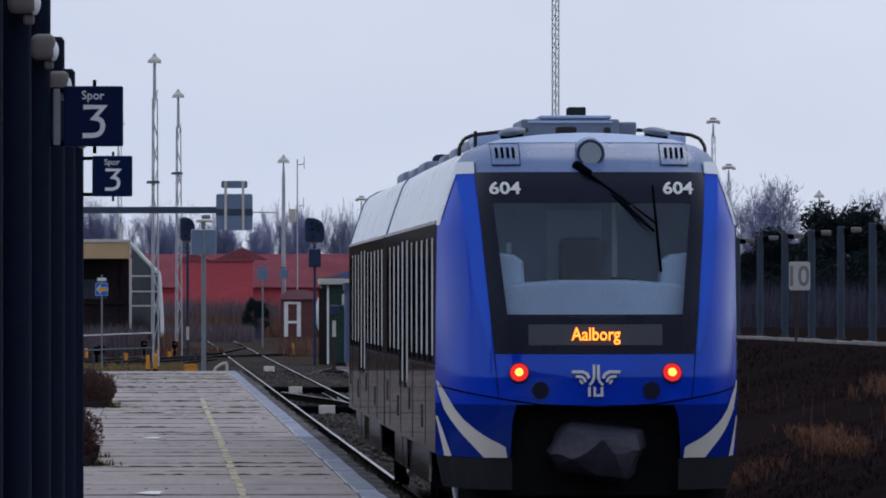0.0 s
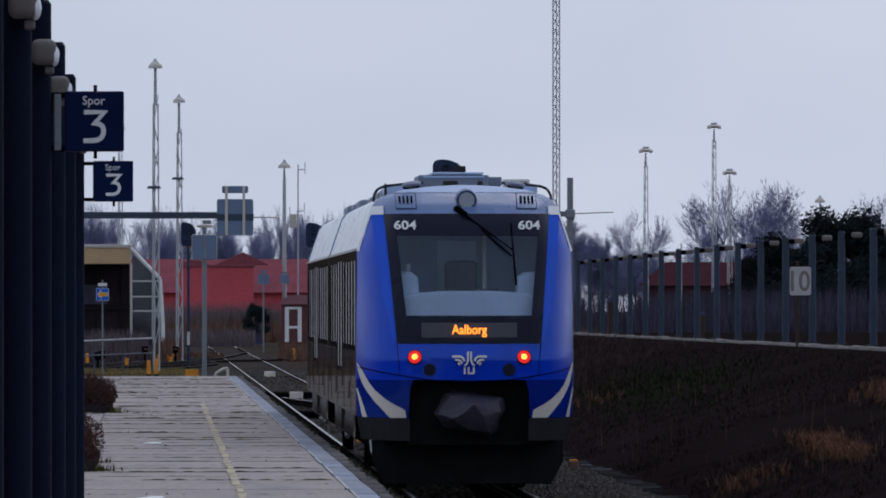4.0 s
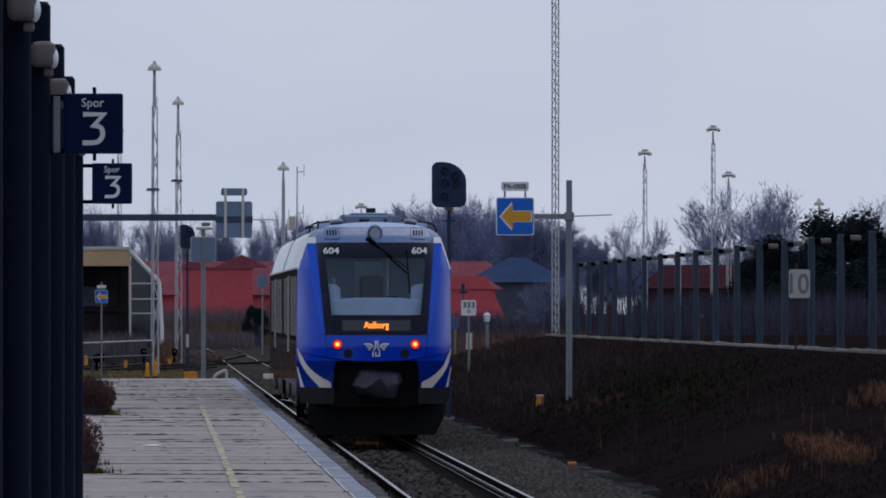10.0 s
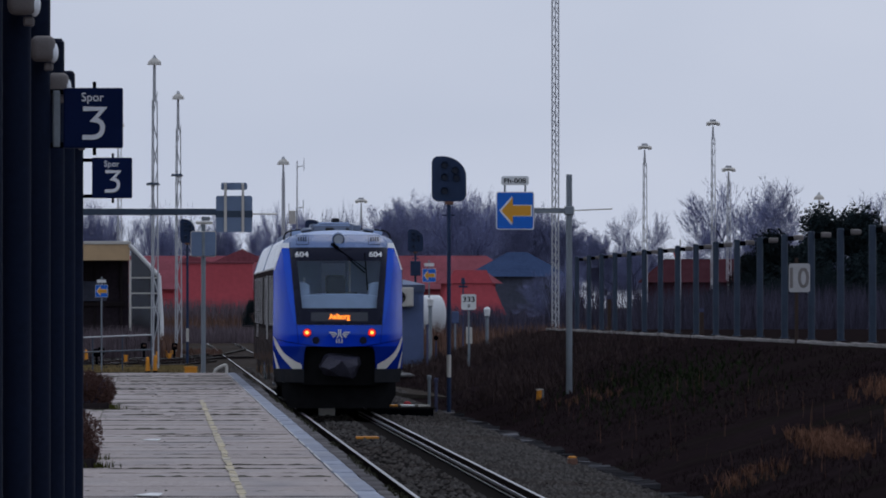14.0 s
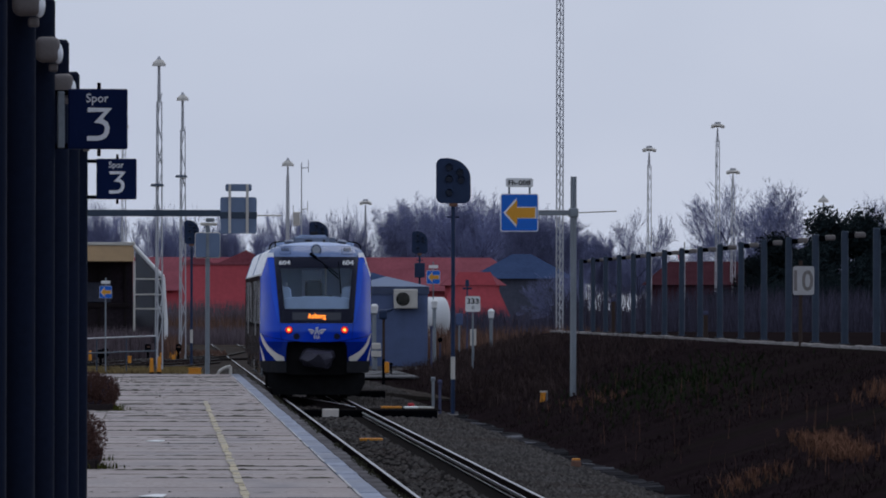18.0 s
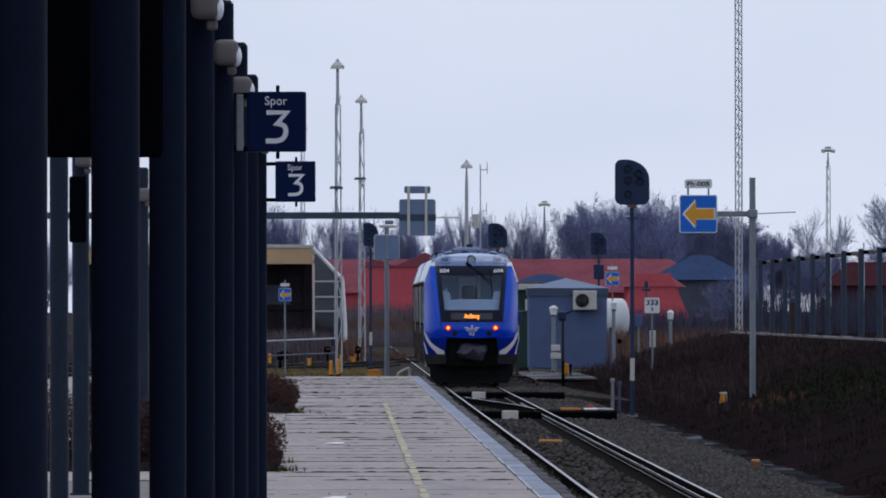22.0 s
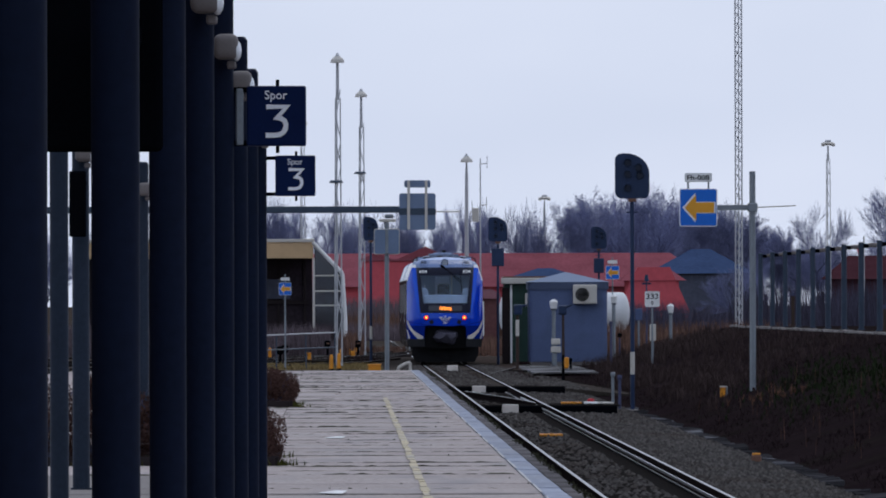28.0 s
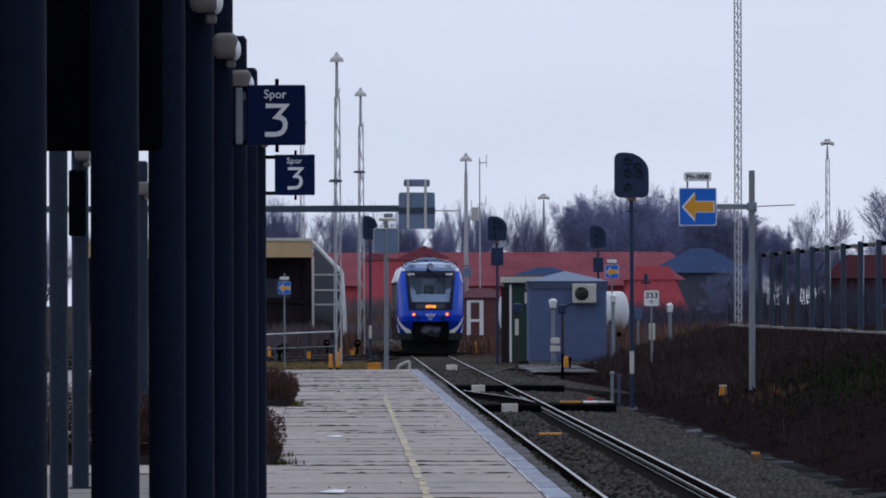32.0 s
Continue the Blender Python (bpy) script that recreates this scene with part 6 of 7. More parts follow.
    for i in range(9):
        x, y = rng.uniform(-7, 1), rng.uniform(340, 460)
        t = thing("ground_signal", (x, y, -0.05), "small dark ground signal in the yard", "ground signal", "ground signals")
        part("stem", tube((0, 0, -0.05), (0, 0, 0.5), 0.05, 0.05, 8), M["black"], t)
        part("head", box((0.26, 0.22, 0.3), (0, 0, 0.55), 0.06), M["black"], t)
        part("plate", box((0.12, 0.02, 0.06), (0.02, -0.118, 0.58), 0.005), M["brown_plate"], t)
    # striped board at the shrub
    t = thing("striped_barrier", (-2.62, 262, -0.05), "black and white striped barrier board at the platform end", "barrier")
    part("board", box((0.7, 0.05, 0.35), (0, 0, 0.75), 0.01, turn=Matrix.Rotation(-0.2, 4, "Y")), M["black"], t)
    for i in range(3):
        part("stripe", prism([(-0.28 + 0.22 * i, 0.62), (-0.2 + 0.22 * i, 0.62), (-0.08 + 0.22 * i, 0.86), (-0.16 + 0.22 * i, 0.86)], "y", -0.04, -0.03), M["white"], t)
    part("leg", box((0.06, 0.06, 0.7), (0, 0.04, 0.3), 0.01), M["black"], t)


def shelter():
    t = thing("platform_shelter", (-8.47, 430, -0.05), "shelter with beige fascia and sloping glazed end", "shelter")
    x0, x1, top = -3.1, 7.49, 5.0
    mid, span = (x0 + x1) / 2, x1 - x0
    part("fascia", box((span, 4.0, 0.73), (mid, 2.0, 4.65), 0.02), M["beige"], t, "beige fascia board")
    part("gutter", box((span + 0.1, 4.1, 0.15), (mid + 0.02, 2.0, 5.09), 0.02), M["cream"], t, "pale gutter")
    part("back_wall", box((span - 0.1, 0.1, 4.3), (mid, 3.2, 2.15)), M["shelter_wall"], t, "dim brown back wall")
    for k in range(9):
        part("stud", box((0.12, 0.1, 4.25), (x0 + 0.6 + 1.2 * k, 3.08, 2.12), 0.01), M["dark_inside"], t)
    part("rail_board", box((span - 0.4, 0.08, 0.18), (mid, 3.0, 2.3), 0.01), M["dark_inside"], t)
    part("notice_board", box((1.1, 0.06, 0.9), (x1 - 1.6, 3.0, 2.9), 0.02), M["dim_wall"], t)
    out = [(x1, top), (x1 + 1.33, 3.6), (x1 + 1.46, 1.55), (x1 + 1.46, 0.0)]
    for y in (0.0, 2.9):
        for a, b in zip(out, out[1:]):
            part("frame_bar", tube((a[0], y, a[1]), (b[0], y, b[1]), 0.09, 0.09, 8), M["white"], t, "pale frame")
    part("end_post", box((0.1, 0.12, 4.3), (x1 + 0.03, -0.02, 2.15), 0.01), M["cream"], t)
    for z, w in ((3.5, 1.24), (2.8, 1.37), (2.15, 1.43)):
        part("crossbar", box((w, 0.06, 0.065), (x1 + w / 2, 0, z), 0.01), M["cream"], t)
    part("bench", box((3.0, 0.5, 0.08), (x1 - 4, 2.6, 0.5), 0.02), M["brown_plate"], t)
    pane = part("glazing", prism([(x1 + 0.08, 0.1), (x1 + 1.4, 0.1), (x1 + 1.4, 1.6), (x1 + 1.28, 3.55), (x1 + 0.08, 4.85)], "y", 0.05, 0.06), GLASS_SHED, t)
    pane.visible_shadow = False
    part("end_wall", prism([(x1 + 0.06, 0.0), (x1 + 1.4, 0.0), (x1 + 1.3, 3.5), (x1 + 0.06, 4.8)], "y", 3.0, 3.08), M["shelter_wall"], t)
    return t


def flood_mast(x, y, h, dome=True, mid=None, r=0.17, k0=1.0, group="yard light masts", pole=False):
    t = thing("light_mast", (x, y, -0.05), "tall smooth pale pole with a round lamp head" if pole else "tall lattice yard light mast with a domed lamp head" if dome else "tall lattice yard light mast with a flat lamp head", "light mast", group)
    if pole:
        part("pole", tube((0, 0, 0), (0, 0, h - 1.6), 0.19, 0.12, 12), M["mast"], t)
    else:
        n = int(h / 0.9)
        corner = [(math.cos(a) * r, math.sin(a) * r) for a in (0.3, 2.4, 4.5)]
        for cx, cy in corner:
            part("leg", tube((cx * 1.5, cy * 1.5, 0), (cx, cy, h - 1.6), 0.042 * max(0.7, k0), 0.034 * max(0.7, k0), 5), M["mast"], t)
        bm = bmesh.new()
        for i in range(n - 1):
            z = i * 0.9
            k = 1.5 - 0.5 * z / h
            a, b = corner[i % 3], corner[(i + 1) % 3]
            tube((a[0] * k, a[1] * k, z), (b[0] * k, b[1] * k, z + 0.85), 0.022, 0.022, 4, bm)
            tube((b[0] * k, b[1] * k, z + 0.05), (corner[(i + 2) % 3][0] * k, corner[(i + 2) % 3][1] * k, z + 0.85), 0.022, 0.022, 4, bm)
        part("lattice", bm, M["mast"], t)
    part("neck", tube((0, 0, h - 1.65), (0, 0, h - 0.5 * k0), 0.12 * k0, 0.05, 10), M["mast"], t)
    if dome:
        part("dome", tube((0, 0, h - 0.42 * k0), (0, 0, h - 0.2 * k0), 0.41 * k0, 0.17 * k0, 18, tube((0, 0, h - 0.62 * k0), (0, 0, h - 0.42 * k0), 0.46 * k0, 0.41 * k0, 18)), M["cream"], t, "pale rounded lamp dome")
        part("dome_top", tube((0, 0, h - 0.22 * k0), (0, 0, h), 0.16 * k0, 0.05 * k0, 12), M["mast"], t)
    else:
        part("lamp_ring", tube((0, 0, h - 0.3), (0, 0, h - 0.17), 0.6, 0.42, 20, tube((0, 0, h - 0.44), (0, 0, h - 0.3), 0.46, 0.6, 20)), M["cream"], t, "flat pale lamp ring")
        part("lamp_top", box((0.5, 0.5, 0.22), (0, 0, h - 0.1), 0.05), M["mast"], t)
        for s in (-1, 1):
            part("floodlight", box((0.3, 0.35, 0.2), (s * 0.42, -0.3, h - 0.42), 0.04), M["cream"], t)
    if mid:
        part("mid_lamp", tube((-0.05, -0.1, mid), (-0.05, -0.1, mid + 0.14 * k0), 0.46 * k0, 0.36 * k0, 18), M["post_far"], t, "dark round lower lamp")
        part("mid_lamp_rim", tube((-0.05, -0.1, mid - 0.04 * k0), (-0.05, -0.1, mid), 0.40 * k0, 0.46 * k0, 18), M["mast"], t)
    return t


def radio_mast():
    t = thing("radio_mast", (21.3, 500, 0), "tall slender lattice radio mast", "radio mast")
    h, r = 34.0, 0.2
    corner = [(math.cos(a) * r, math.sin(a) * r) for a in (0.5, 2.6, 4.7)]
    for cx, cy in corner:
        part("leg", tube((cx, cy, 0), (cx, cy, h), 0.04, 0.036, 6), M["mast"], t)
    bm = bmesh.new()
    for i in range(int(h / 0.5)):
        z = 0.5 * i
        a, b, c = corner[i % 3], corner[(i + 1) % 3], corner[(i + 2) % 3]
        for p, q in ((a, b), (b, c), (c, a)):
            tube((p[0], p[1], z), (q[0], q[1], z + 0.5), 0.02, 0.02, 4, bm)
    part("bracing", bm, M["mast"], t)
    t = thing("antenna_pole", (10.6, 690, 0), "thin antenna pole with short side arms", "antenna")
    part("pole", tube((0, 0, 0), (0, 0, 12.6), 0.075, 0.04, 8), M["mast"], t)
    for z, w in ((12.2, 0.5), (9.2, 0.45), (8.2, -0.7), (8.9, -0.6)):
        part("side_arm", tube((0, 0, z), (w, 0, z + 0.05), 0.035, 0.03, 6), M["mast"], t)
        part("aerial", tube((w, 0, z - 0.3), (w, 0, z + 0.6), 0.03, 0.03, 6), M["mast"], t)
    part("panel", box((0.5, 0.2, 1.0), (-0.35, 0, 8.5), 0.05), M["cream"], t)


def upper_post(at):
    h = 3.965 - at[2]
    t = thing("platform_post", at, "round steel post in haze-lifted blue grey with a lamp at its top", "post", "posts along the upper platform")
    smooth(part("shaft", tube((0, 0, 0), (0, 0, h), 0.081, 0.081, 20), M["post_upper"], t))
    part("base_plate", box((0.24, 0.24, 0.02), (0, 0, 0.06), 0.005), M["post_upper"], t)
    part("cap", tube((0, 0, h), (0, 0, h + 0.025), 0.081, 0.06, 20), M["post_upper"], t)
    arm = part("lamp_bracket", box((0.15, 0.1, 0.12), (0.15, -0.02, h - 0.08), 0.015), M["black"], t, "dark lamp bracket")
    part("lamp_housing", box((0.24, 0.2, 0.13), (0.335, -0.04, h - 0.06), 0.04, seg=3), M["lamp_body"], arm, "beige lamp housing")


def right_platform():
    g = thing("upper_platform_kerb", label="pale concrete kerb along the top of the bank", category="kerb", kind="structure")
    me = bpy.data.meshes.new("kerb_stone")
    b = box((0.12, 1.99, 0.10), (0, 0, 0), 0.012, seg=1)
    b.to_mesh(me)
    b.free()
    me.materials.append(M["kerb"])
    rng = random.Random(9)
    for i in range(122):
        piece("kerb_stone", me, g, pose(14.0 + rng.uniform(-0.02, 0.02), 92 + 2.0 * i, crest(92 + 2.0 * i) - 0.005 + rng.uniform(-0.012, 0.012), rng.uniform(-0.5, 0.5), 0, 0))
    for i in range(21):
        upper_post((15.34, 154.85 + 9.35 * i, crest(154.85 + 9.35 * i) - 0.04))
    t = thing("distance_sign", (13.95, 205, 1.45), "white plate with a grey ten on a dark post", "sign")
    part("post", tube((0, 0, -0.1), (0, 0, 1.85), 0.042, 0.04, 10), M["rust_post"], t)
    p = part("plate", prism(rounded(0.46, 0.62, 0.05, 0.06, 1.42), "y", -0.08, -0.05), M["plate_grey"], t)
    letters("10", 0.62, 0.003, (0.06, -0.082, 1.42), M["concrete"], p, "numeral", bold=0.010, width=0.42)
    t = thing("pale_plate", (16.5, 205, 1.42), "small pale plate on a post", "sign")
    part("post", tube((0, 0, -0.1), (0, 0, 1.0), 0.03), M["black"], t)
    part("plate", box((0.34, 0.04, 0.26), (0, -0.04, 0.95), 0.02), M["cream"], t)
    for x, y, h in ((14.0, 290, 1.1), (14.1, 243, 0.75)):
        t = thing("marker_post", (x, y, 1.38), "short dark marker post on the bank", "marker post", "marker posts")
        part("stake", box((0.11, 0.11, h), (0, 0, h / 2), 0.015), M["rust_post"], t)
        part("head", box((0.14, 0.14, 0.1), (0, 0, h), 0.02), M["trunk"], t)
    t = thing("flag_pole", (25.1, 450, 0.0), "red and white flag hanging from a short pole", "flag")
    part("pole", tube((0, 0, 0), (0, 0, 5.3), 0.035), M["mast"], t)
    bm = bmesh.new()
    rows = [[bm.verts.new((-0.06 - 0.4 * (1 - j / 12) * i / 4 * 0.8, 0.05 * math.sin(i * 1.7 + j), 4.85 - 0.75 * j / 8)) for i in range(5)] for j in range(9)]
    for j in range(8):
        for i in range(4):
            bm.faces.new((rows[j][i], rows[j][i + 1], rows[j + 1][i + 1], rows[j + 1][i]))
    part("cloth", bm, M["flag_red"], t, "red flag cloth")


# ---- far buildings ----
def hall(at, w, d, wall, roof, wall_mat, roof_mat, label, slope=0.0, windows=0, hip=0.0):
    """A long building: walls, pitched or mansard roof, windows."""
    t = thing("building", at, label, "building", "far buildings")
    part("wall", box((w, d, wall), (0, d / 2, wall / 2), 0.03), M[wall_mat], t)
    if slope:
        pts = [(-w / 2 - slope, 0.2), (w / 2 + slope, 0.2), (w / 2 - hip, wall + roof), (-w / 2 + hip, wall + roof)]
        part("sloping_front", prism(pts, "y", -0.4, -0.05), M[wall_mat], t)
    bm = bmesh.new()
    e = 0.5
    lo = [bm.verts.new(p) for p in ((-w / 2 - e, -e, wall), (w / 2 + e, -e, wall), (w / 2 + e, d + e, wall), (-w / 2 - e, d + e, wall))]
    hi = [bm.verts.new(p) for p in ((-w / 2 + hip, d / 2, wall + roof), (w / 2 - hip, d / 2, wall + roof))]
    for f in ((lo[0], lo[1], hi[1], hi[0]), (lo[1], lo[2], hi[1]), (lo[2], lo[3], hi[0], hi[1]), (lo[3], lo[0], hi[0]), lo[::-1]):
        bm.faces.new(f)
    r = part("roof", bm, M[roof_mat], t)
    for i in range(windows):
        x = -w / 2 + w * (i + 0.5) / windows
        o = part("window", box((1.1, 0.06, 1.2), (x, -0.02, wall * 0.55), 0.01), M["train_pane"], t, "dark window")
        part("frame", box((1.25, 0.04, 1.35), (x, 0.0, wall * 0.55), 0.01), M["cream"], o)
    return t


def buildings():
    hall((8.5, 700, 0), 30.0, 14, 3.3, 2.5, "red", "red_roof", "long red hall with a dark red roof", hip=1.0)
    t = thing("building", (3.2, 684, 0), "bright red flat hall with a small dark gable", "building", "far buildings")
    part("wall", box((5.4, 9.0, 5.15), (1.4, 4.5, 2.575), 0.03), M["red"], t)
    part("eaves", box((5.6, 9.2, 0.16), (1.4, 4.5, 5.2), 0.02), M["red_roof"], t, "dark red eaves")
    part("gable", prism([(1.3, 5.27), (5.2, 5.27), (3.35, 6.2)], "y", 1.0, 7.0), M["red_roof"], t, "dark red gable roof")
    part("lower_gable", prism([(-1.4, 5.27), (1.0, 5.27), (-0.2, 5.75)], "y", 2.0, 7.0), M["red_roof"], t, "low dark red gable roof")
    hall((-7.6, 720, 0), 17, 12, 3.6, 1.6, "brick", "red_roof", "low brick building with red roof", windows=5, hip=1.0)
    hall((19.6, 760, 0), 18, 14, 4.5, 1.6, "brick", "red_roof", "long building with a wide red roof", windows=0, hip=1.5)
    t = hall((21.5, 640, 0), 3.4, 9, 3.6, 0.9, "red", "red_roof", "bright red building with sloping ends", slope=1.3, hip=0.6)
    hall((26.8, 690, 0), 6.6, 10, 4.2, 1.8, "dim_wall", "blue_roof", "dark house with a slate blue roof", hip=2.6)
    hall((14.5, 650, 0), 4.6, 8, 3.75, 0.75, "dim_wall", "blue_roof", "low house with a blue hipped roof", hip=1.8)
    hall((46.8, 800, 0), 9.6, 10, 4.0, 2.0, "dull_brick", "dull_brick", "dull brick house with a brick red roof behind the posts", hip=1.6)


# ---- trees ----
def branching(rng, height, spread, levels, limbs, twig, fringe=0):
    """Vertices and faces of a bare tree's limbs (first) and fine twigs (second)."""
    sets = ([], []), ([], [])

    def limb(a, b, r0, r1, which):
        verts, faces = sets[which]
        d = (b - a).normalized()
        u = d.orthogonal().normalized()
        w = d.cross(u)
        i = len(verts)
        for p, r in ((a, r0), (b, r1)):
            for k in range(3):
                verts.append(p + (u * math.cos(2.094 * k) + w * math.sin(2.094 * k)) * r)
        for k in range(3):
            faces.append((i + k, i + (k + 1) % 3, i + 3 + (k + 1) % 3, i + 3 + k))

    def sliver(a, b, r):
        verts, faces = sets[1]
        u = (b - a).cross(Vector((rng.gauss(0, 1), rng.gauss(0, 1), rng.gauss(0, 1)))).normalized() * r
        i = len(verts)
        verts.extend((a - u, a + u, b))
        faces.append((i, i + 1, i + 2))

    def grow(p, d, length, r, level):
        if level >= levels:
            sliver(p, p + d * length, twig * 0.95)
            for _ in range(fringe):
                hang = Vector((rng.gauss(0, 0.7), rng.gauss(0, 0.7), rng.gauss(-0.35, 0.55))).normalized()
                a = p + d * length * rng.random()
                sliver(a, a + hang * height * rng.uniform(0.025, 0.055), twig * 1.1)
            return
        steps = 3 if level < levels - 1 else 2
        for s in range(steps):
            q = p + d * length / steps
            r2 = max(r * 0.78, twig)
            if level >= levels - 1:
                sliver(p, q, max(r, twig) * 1.05)
            else:
                limb(p, q, r, r2, 0 if level < 3 else 1)
            p, r = q, r2
            d = (d + Vector((rng.gauss(0, 0.16), rng.gauss(0, 0.16), rng.gauss(0.05, 0.1)))).normalized()
            if s > 0 or level > 0:
                for _ in range(limbs if s == steps - 1 else max(1, limbs - 1)):
                    side = Vector((rng.gauss(0, 1), rng.gauss(0, 1), rng.gauss(0.25, 0.6))).normalized()
                    k = spread * (0.86 ** level)
                    grow(p, (d * (1 - k) + side * k).normalized(), length * rng.uniform(0.5, 0.74), r * 0.62, level + 1)

    grow(Vector((0, 0, -0.2)), Vector((0, 0, 1)), height * 0.42, height * 0.022, 0)
    return sets


def bare_tree(seed, height, spread=0.55, levels=5, limbs=3, twig=0.014, fringe=0):
    rng = random.Random(seed)
    (v0, f0), (v1, f1) = branching(rng, height, spread, levels, limbs, twig, fringe)
    t = thing("tree", (0, 0, 0), "winter tree with a dense dark drooping crown of twigs" if fringe else "bare winter tree with fine twigs in a haze blue grey", "tree", "bare trees")
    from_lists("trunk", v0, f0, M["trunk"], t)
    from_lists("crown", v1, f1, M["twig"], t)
    return t


def evergreen(seed, w, h):
    rng = random.Random(seed)
    t = thing("tree", (0, 0, 0), "dark evergreen tree with a dense uneven crown", "tree", "evergreens")
    part("trunk", tube((0, 0, -0.2), (0, 0, h * 0.6), 0.3, 0.15, 8), M["trunk"], t)
    clumps = []
    for _ in range(46):
        a, e, k = rng.uniform(0, 6.283), math.asin(rng.uniform(-0.1, 1)), rng.uniform(0.5, 1.0) ** 0.6
        clumps.append((Vector((w * 0.42 * k * math.cos(a) * math.cos(e), w * 0.42 * k * math.sin(a) * math.cos(e), h * (0.35 + 0.56 * k * math.sin(e)))), rng.uniform(0.12, 0.19) * w))
    verts, faces = [], []
    for c, r in clumps:
        for _ in range(1500 if w > 6.5 else 800):
            d = Vector((rng.gauss(0, 1), rng.gauss(0, 1), rng.gauss(0, 0.8))).normalized()
            p = c + d * r * rng.uniform(0.2, 1.03)
            n = Vector((rng.gauss(0, 1), rng.gauss(0, 1), rng.gauss(0, 1))).normalized()
            u = n.orthogonal().normalized() * rng.uniform(0.010, 0.019) * w
            v = n.cross(u) * rng.uniform(0.5, 1)
            i = len(verts)
            verts += [p - u, p + v, p + u * 1.2 - v * 0.3]
            faces.append((i, i + 1, i + 2))
    from_lists("crown", verts, faces, M["ever"], t)
    return t


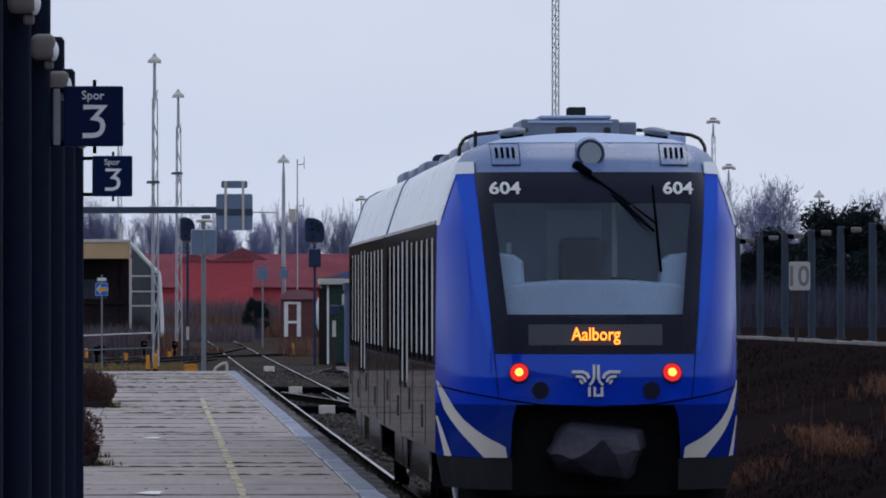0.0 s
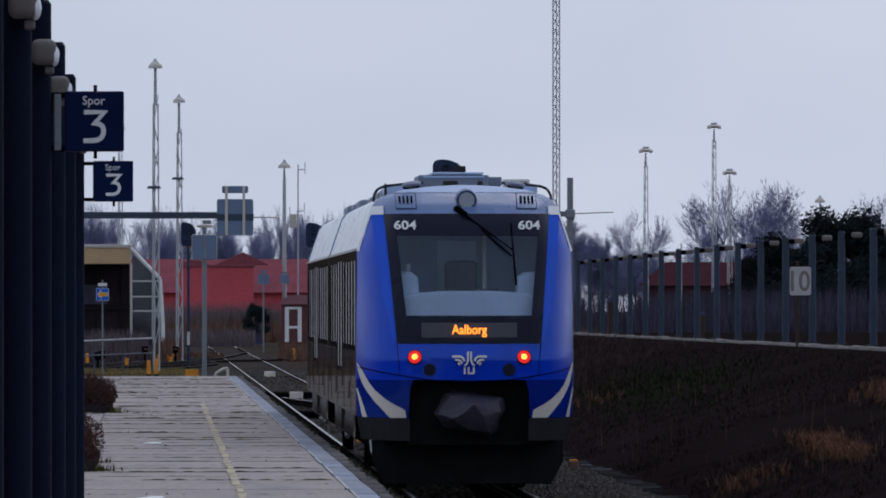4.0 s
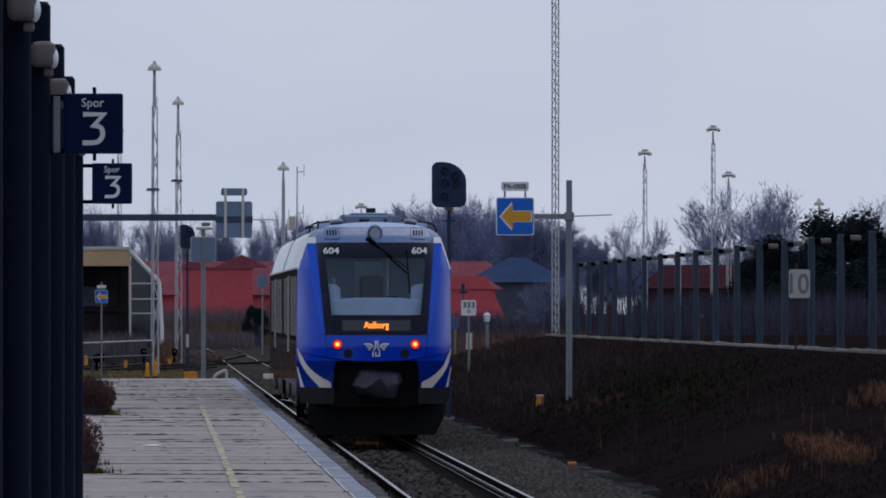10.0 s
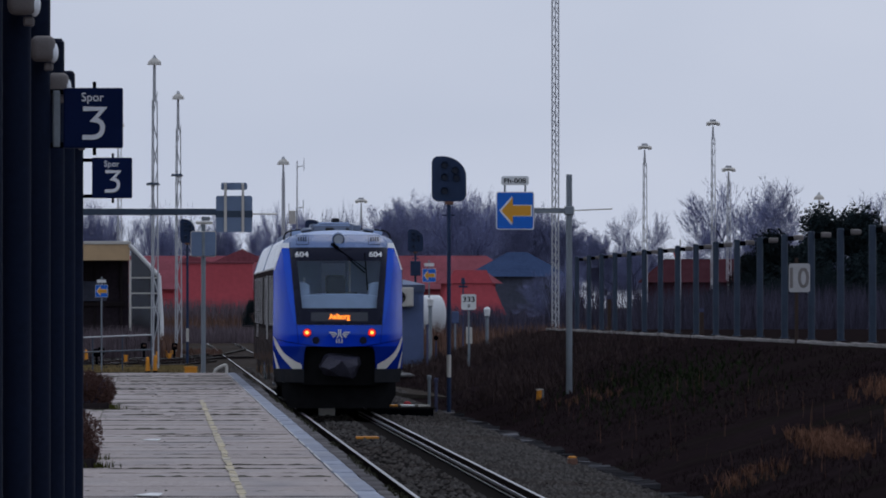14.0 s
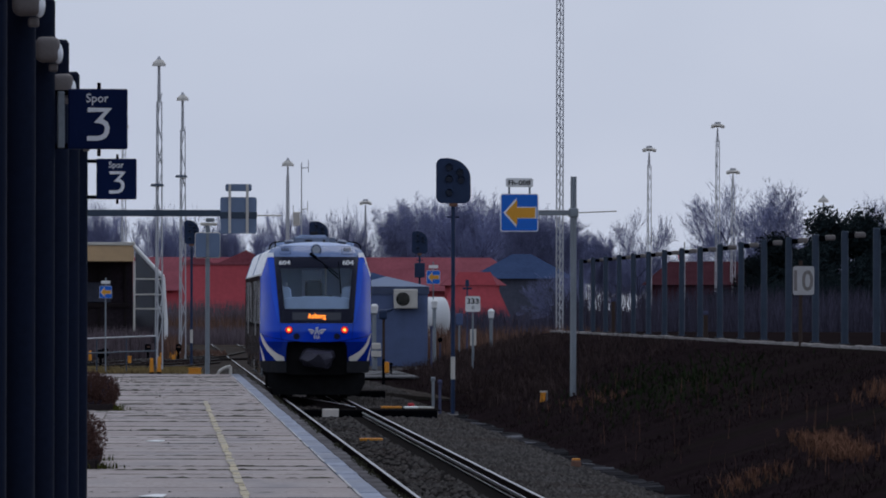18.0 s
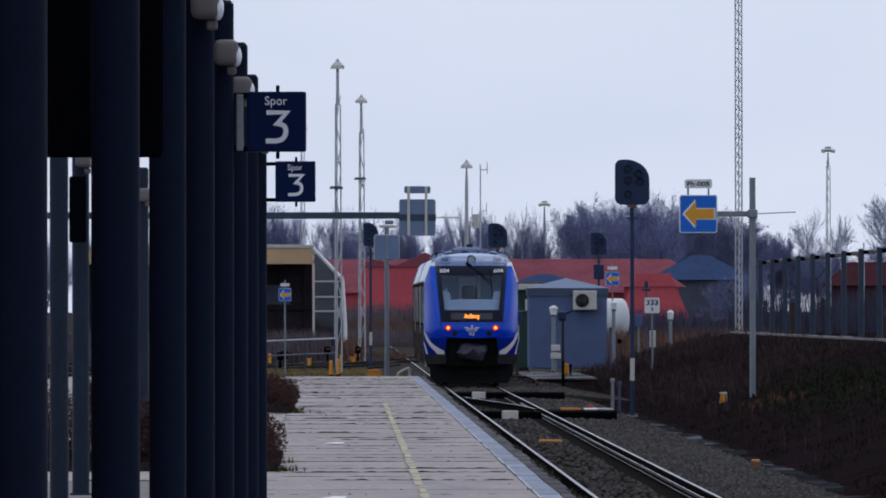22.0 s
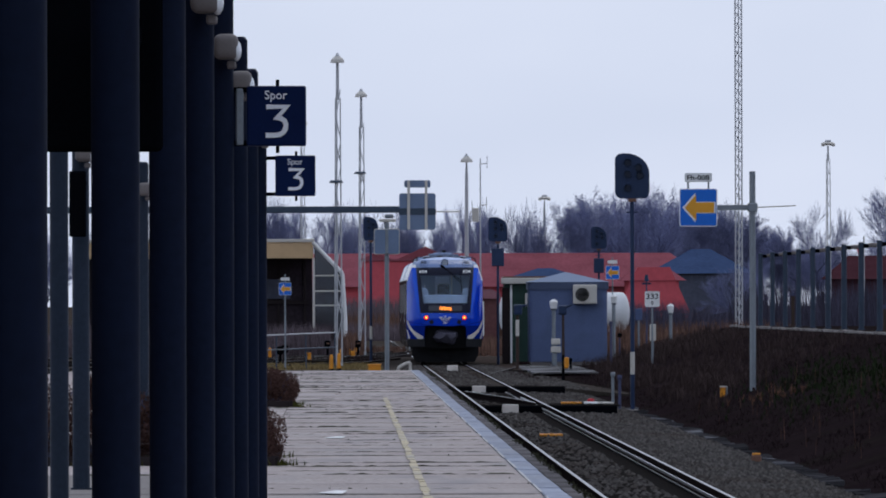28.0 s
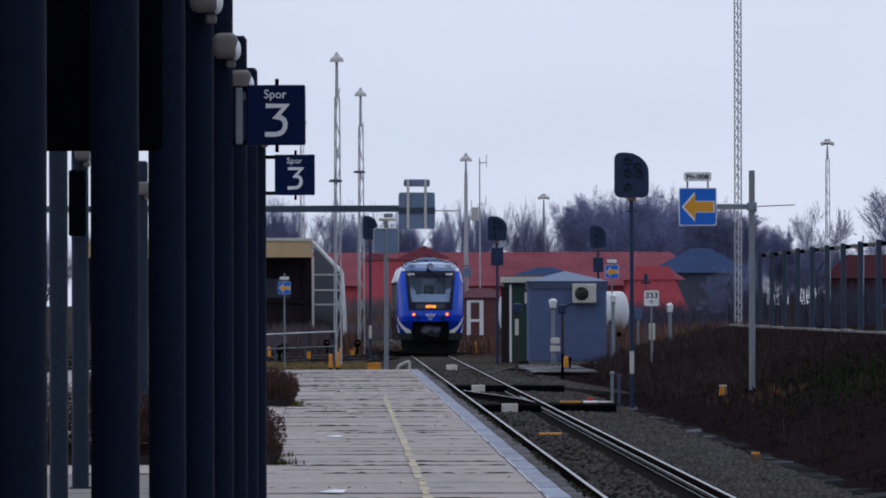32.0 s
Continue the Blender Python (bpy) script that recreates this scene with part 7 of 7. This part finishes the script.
def trees():
    kinds = [bare_tree(1, 12, 0.55), bare_tree(2, 11, 0.62), bare_tree(11, 12, 0.45, 5, 3, 0.012), bare_tree(12, 12, 0.38, 5, 3, 0.012), bare_tree(5, 12, 0.6, 5, 3, 0.013, 2), bare_tree(14, 12, 0.5, 5, 3, 0.013, 2)]
    tops = [11.6, 10.8, 13.8, 11.9, 12.4, 11.6]
    rng = random.Random(17)
    used = set()

    def plant(kind, x, y, height, wide=1.0):
        src = kinds[kind]
        k = height / tops[kind]
        m = pose(x, y, -0.1, 0, 0, rng.uniform(0, 360))
        if kind not in used:
            used.add(kind)
            src.matrix_basis = m
            ob = src
        else:
            ob = copy_thing(src, m)
        ob.scale = (k * wide * rng.uniform(0.95, 1.1), k * wide * rng.uniform(0.95, 1.1), k)

    # rows of trees: from x to x, distances, heights at the two ends, how many, width, kinds
    for x0, x1, y0, y1, h0, h1, n, wide, sorts in ((-40, -9, 800, 900, 8.5, 10, 14, 1.0, (0, 1, 2)), (-8.5, 6, 830, 890, 12.4, 11.6, 12, 0.6, (2, 3)), (5, 11, 840, 880, 10.8, 10.0, 6, 0.5, (2, 3)), (11, 19.5, 840, 900, 11.6, 11.8, 11, 0.45, (2, 3)),
                                                   (24, 40, 910, 960, 10.4, 10.0, 6, 0.95, (4, 5)), (31, 40, 890, 940, 12.6, 11.2, 6, 0.8, (4, 5)), (39, 44, 900, 960, 10.8, 9.6, 5, 0.8, (5, 4)), (43, 51, 920, 960, 8.6, 8.0, 6, 0.7, (5, 4)),
                                                   (58, 80, 900, 960, 8, 9, 10, 1.0, (0, 1, 5))):
        for i in range(n):
            u = (i + rng.random()) / n
            plant(sorts[rng.randrange(len(sorts))], x0 + (x1 - x0) * u, rng.uniform(y0, y1), (h0 + (h1 - h0) * u) * rng.uniform(0.94, 1.04), wide)
    for x, y, h, sort, wide in ((22.9, 860, 13.0, 4, 0.68), (25.3, 880, 12.6, 5, 0.6), (28.3, 865, 13.4, 0, 0.85), (30.6, 880, 13.4, 5, 0.75), (33.2, 875, 12.8, 4, 0.7), (44.0, 860, 11.6, 0, 0.55), (53.0, 850, 14.2, 0, 0.9), (55.0, 840, 14.0, 1, 0.85), (50.4, 850, 12.6, 1, 0.6), (57.2, 860, 13.4, 0, 0.7), (66.5, 880, 13.4, 1, 0.9),
                                (-0.6, 610, 4.8, 2, 0.8), (-3.2, 600, 5.4, 3, 0.8), (-5, 610, 4.9, 1, 1.0), (24.5, 570, 4.6, 0, 1.0), (26.5, 600, 5.2, 3, 0.7)):
        plant(sort, x, y, h, wide)
    for i, (x, y, w, h) in enumerate(((51.2, 700, 10.5, 9.9), (57.5, 720, 8, 8.8), (46.6, 705, 7, 8.2), (61.5, 700, 6, 8.2), (6.5, 585, 1.8, 3.0), (39.5, 600, 2.6, 4.2), (33.3, 560, 2.5, 3.6), (43.5, 610, 4.2, 4.6), (47, 600, 5, 5.4), (50.5, 610, 5.5, 6.2))):
        e = evergreen(40 + i, w, h)
        e.matrix_basis = pose(x, y, -0.1, 0, 0, 40 * i)
    # scrub and hedges in front of the far buildings
    rng2 = random.Random(31)
    for x0, x1, y, h, n, key, lab in ((-14, 6, 560, 1.0, 3600, "scrub", "brown leafless scrub"), (0, 26, 620, 1.5, 3000, "brown_grass", "rusty brown tall dead grass"), (-2, 8.5, 640, 2.3, 2600, "scrub", "dark brown leafless brush before the red hall"), (22, 60, 520, 3.0, 4600, "thicket", "dark leafless scrub"), (17.0, 26, 600, 2.0, 1500, "thicket", "dark leafless brush before the red building"),
                                      (-16, -2, 400, 1.0, 2600, "scrub", "dark leafless hedge"), (22, 46, 430, 2.7, 4200, "thicket", "dark scrub in haze blue behind the posts"), (7, 14, 470, 0.5, 800, "brown_grass", "low dead grass"),
                                      (10, 20, 420, 1.3, 1400, "brown_grass", "dead grass behind the hut"),
                                      (-12, -0.3, 412, 1.25, 3400, "scrub", "tangled brown brush before the shelter"), (-1.2, 0.9, 414, 0.7, 500, "scrub", "low brown brush beside the shelter"), (-0.6, 3.2, 436, 0.3, 500, "brown_grass", "low rusty grass beyond the shelter"), (0.1, 1.2, 410, 1.0, 260, "brown_grass", "rusty brown bush between the rails"), (-9, 2.2, 380, 0.16, 1800, "brush", "low dead weeds between the yard rails"),
                                      (5.6, 7.4, 412, 0.8, 200, "brown_grass", "rusty brown bush beside the rails"), (-3, 6.2, 300, 0.1, 1500, "brush", "short dead weeds on the yard gravel"), (-2.6, 1.6, 336, 0.15, 2600, "pale_straw", "yellowed trampled grass at the platform end")):
        places = [(rng2.uniform(x0, x1), y + rng2.uniform(-14, 14), -0.1) for _ in range(n)]
        v, f = blades(rng2, places, h, 0.4, 0.03, 2)
        tagged(from_lists("scrub", v, f, M[key]), lab + " in the distance", "scrub", kind="stuff")


ground()
track()
points_gear()
platform()
train_thing = train()
platform_things()
arrow_mast()
gantry_sign()
small_arrow((-1.70, 325, 0), 0.43, 2.73)
small_arrow((12.0, 410, 0), 0.58, 3.5)
far_sign((5.62, 480, 0), 0.52, 3.67)
far_sign((7.6, 545, 0), 0.5, 3.86)
back_sign()
signal((7.15, 228, -0.3), 5.61, 0.83, 1.09, band=(0.84, 1.38))
signal((6.0, 349, -0.05), 4.98, 0.7, 0.9, box_z=3.95)
signal((11.8, 424, -0.05), 5.15, 0.7, 1.0, box_z=3.9)
signal((1.37, 360, -0.05), 5.1, 0.56, 0.9, band=(0.9, 1.4), turn=0)
huts()
yard_small()
shelter()
flood_mast(0.112, 336, 11.14, True, 6.55, 0.10, 0.56)
flood_mast(1.13, 400, 11.3, True, 7.72, 0.11, 0.58)
flood_mast(9.6, 690, 13.0, True, pole=True)
flood_mast(19.9, 900, 12.3, False, pole=True)
flood_mast(41.1, 790, 15.6, False)
flood_mast(46.8, 790, 17.6, False)
flood_mast(48.7, 800, 13.9, False)
flood_mast(56.0, 795, 11.6, True)
flood_mast(-2.7, 800, 17.8, True)
radio_mast()
right_platform()
buildings()
trees()
bank_growth()


def motions():
    """The railcar pulls away along the straight track: seconds and distance of its lamps."""
    walk(train_thing, [(t, pose(TRACK, y, 0)) for t, y in ((0, 84.31), (0.5, 88.69), (1, 93.03), (2, 101.40), (3, 109.66), (4, 118.18), (5, 125.81), (6, 134.05), (7, 142.21), (8, 150.17), (9, 158.48), (10, 166.50), (11, 175.05), (12, 182.99), (13, 191.28), (14, 199.21), (15, 207.13), (16, 214.98), (17, 223.27), (18, 232.28), (19, 244.31), (20, 254.34), (21, 263.50), (22, 273.26), (23, 283.17), (24, 293.80), (25, 305.51), (26, 316.93), (27, 328.33), (28, 339.22), (29, 350.37), (30, 362.87), (31, 376.23), (32, 389.20))])


motions()
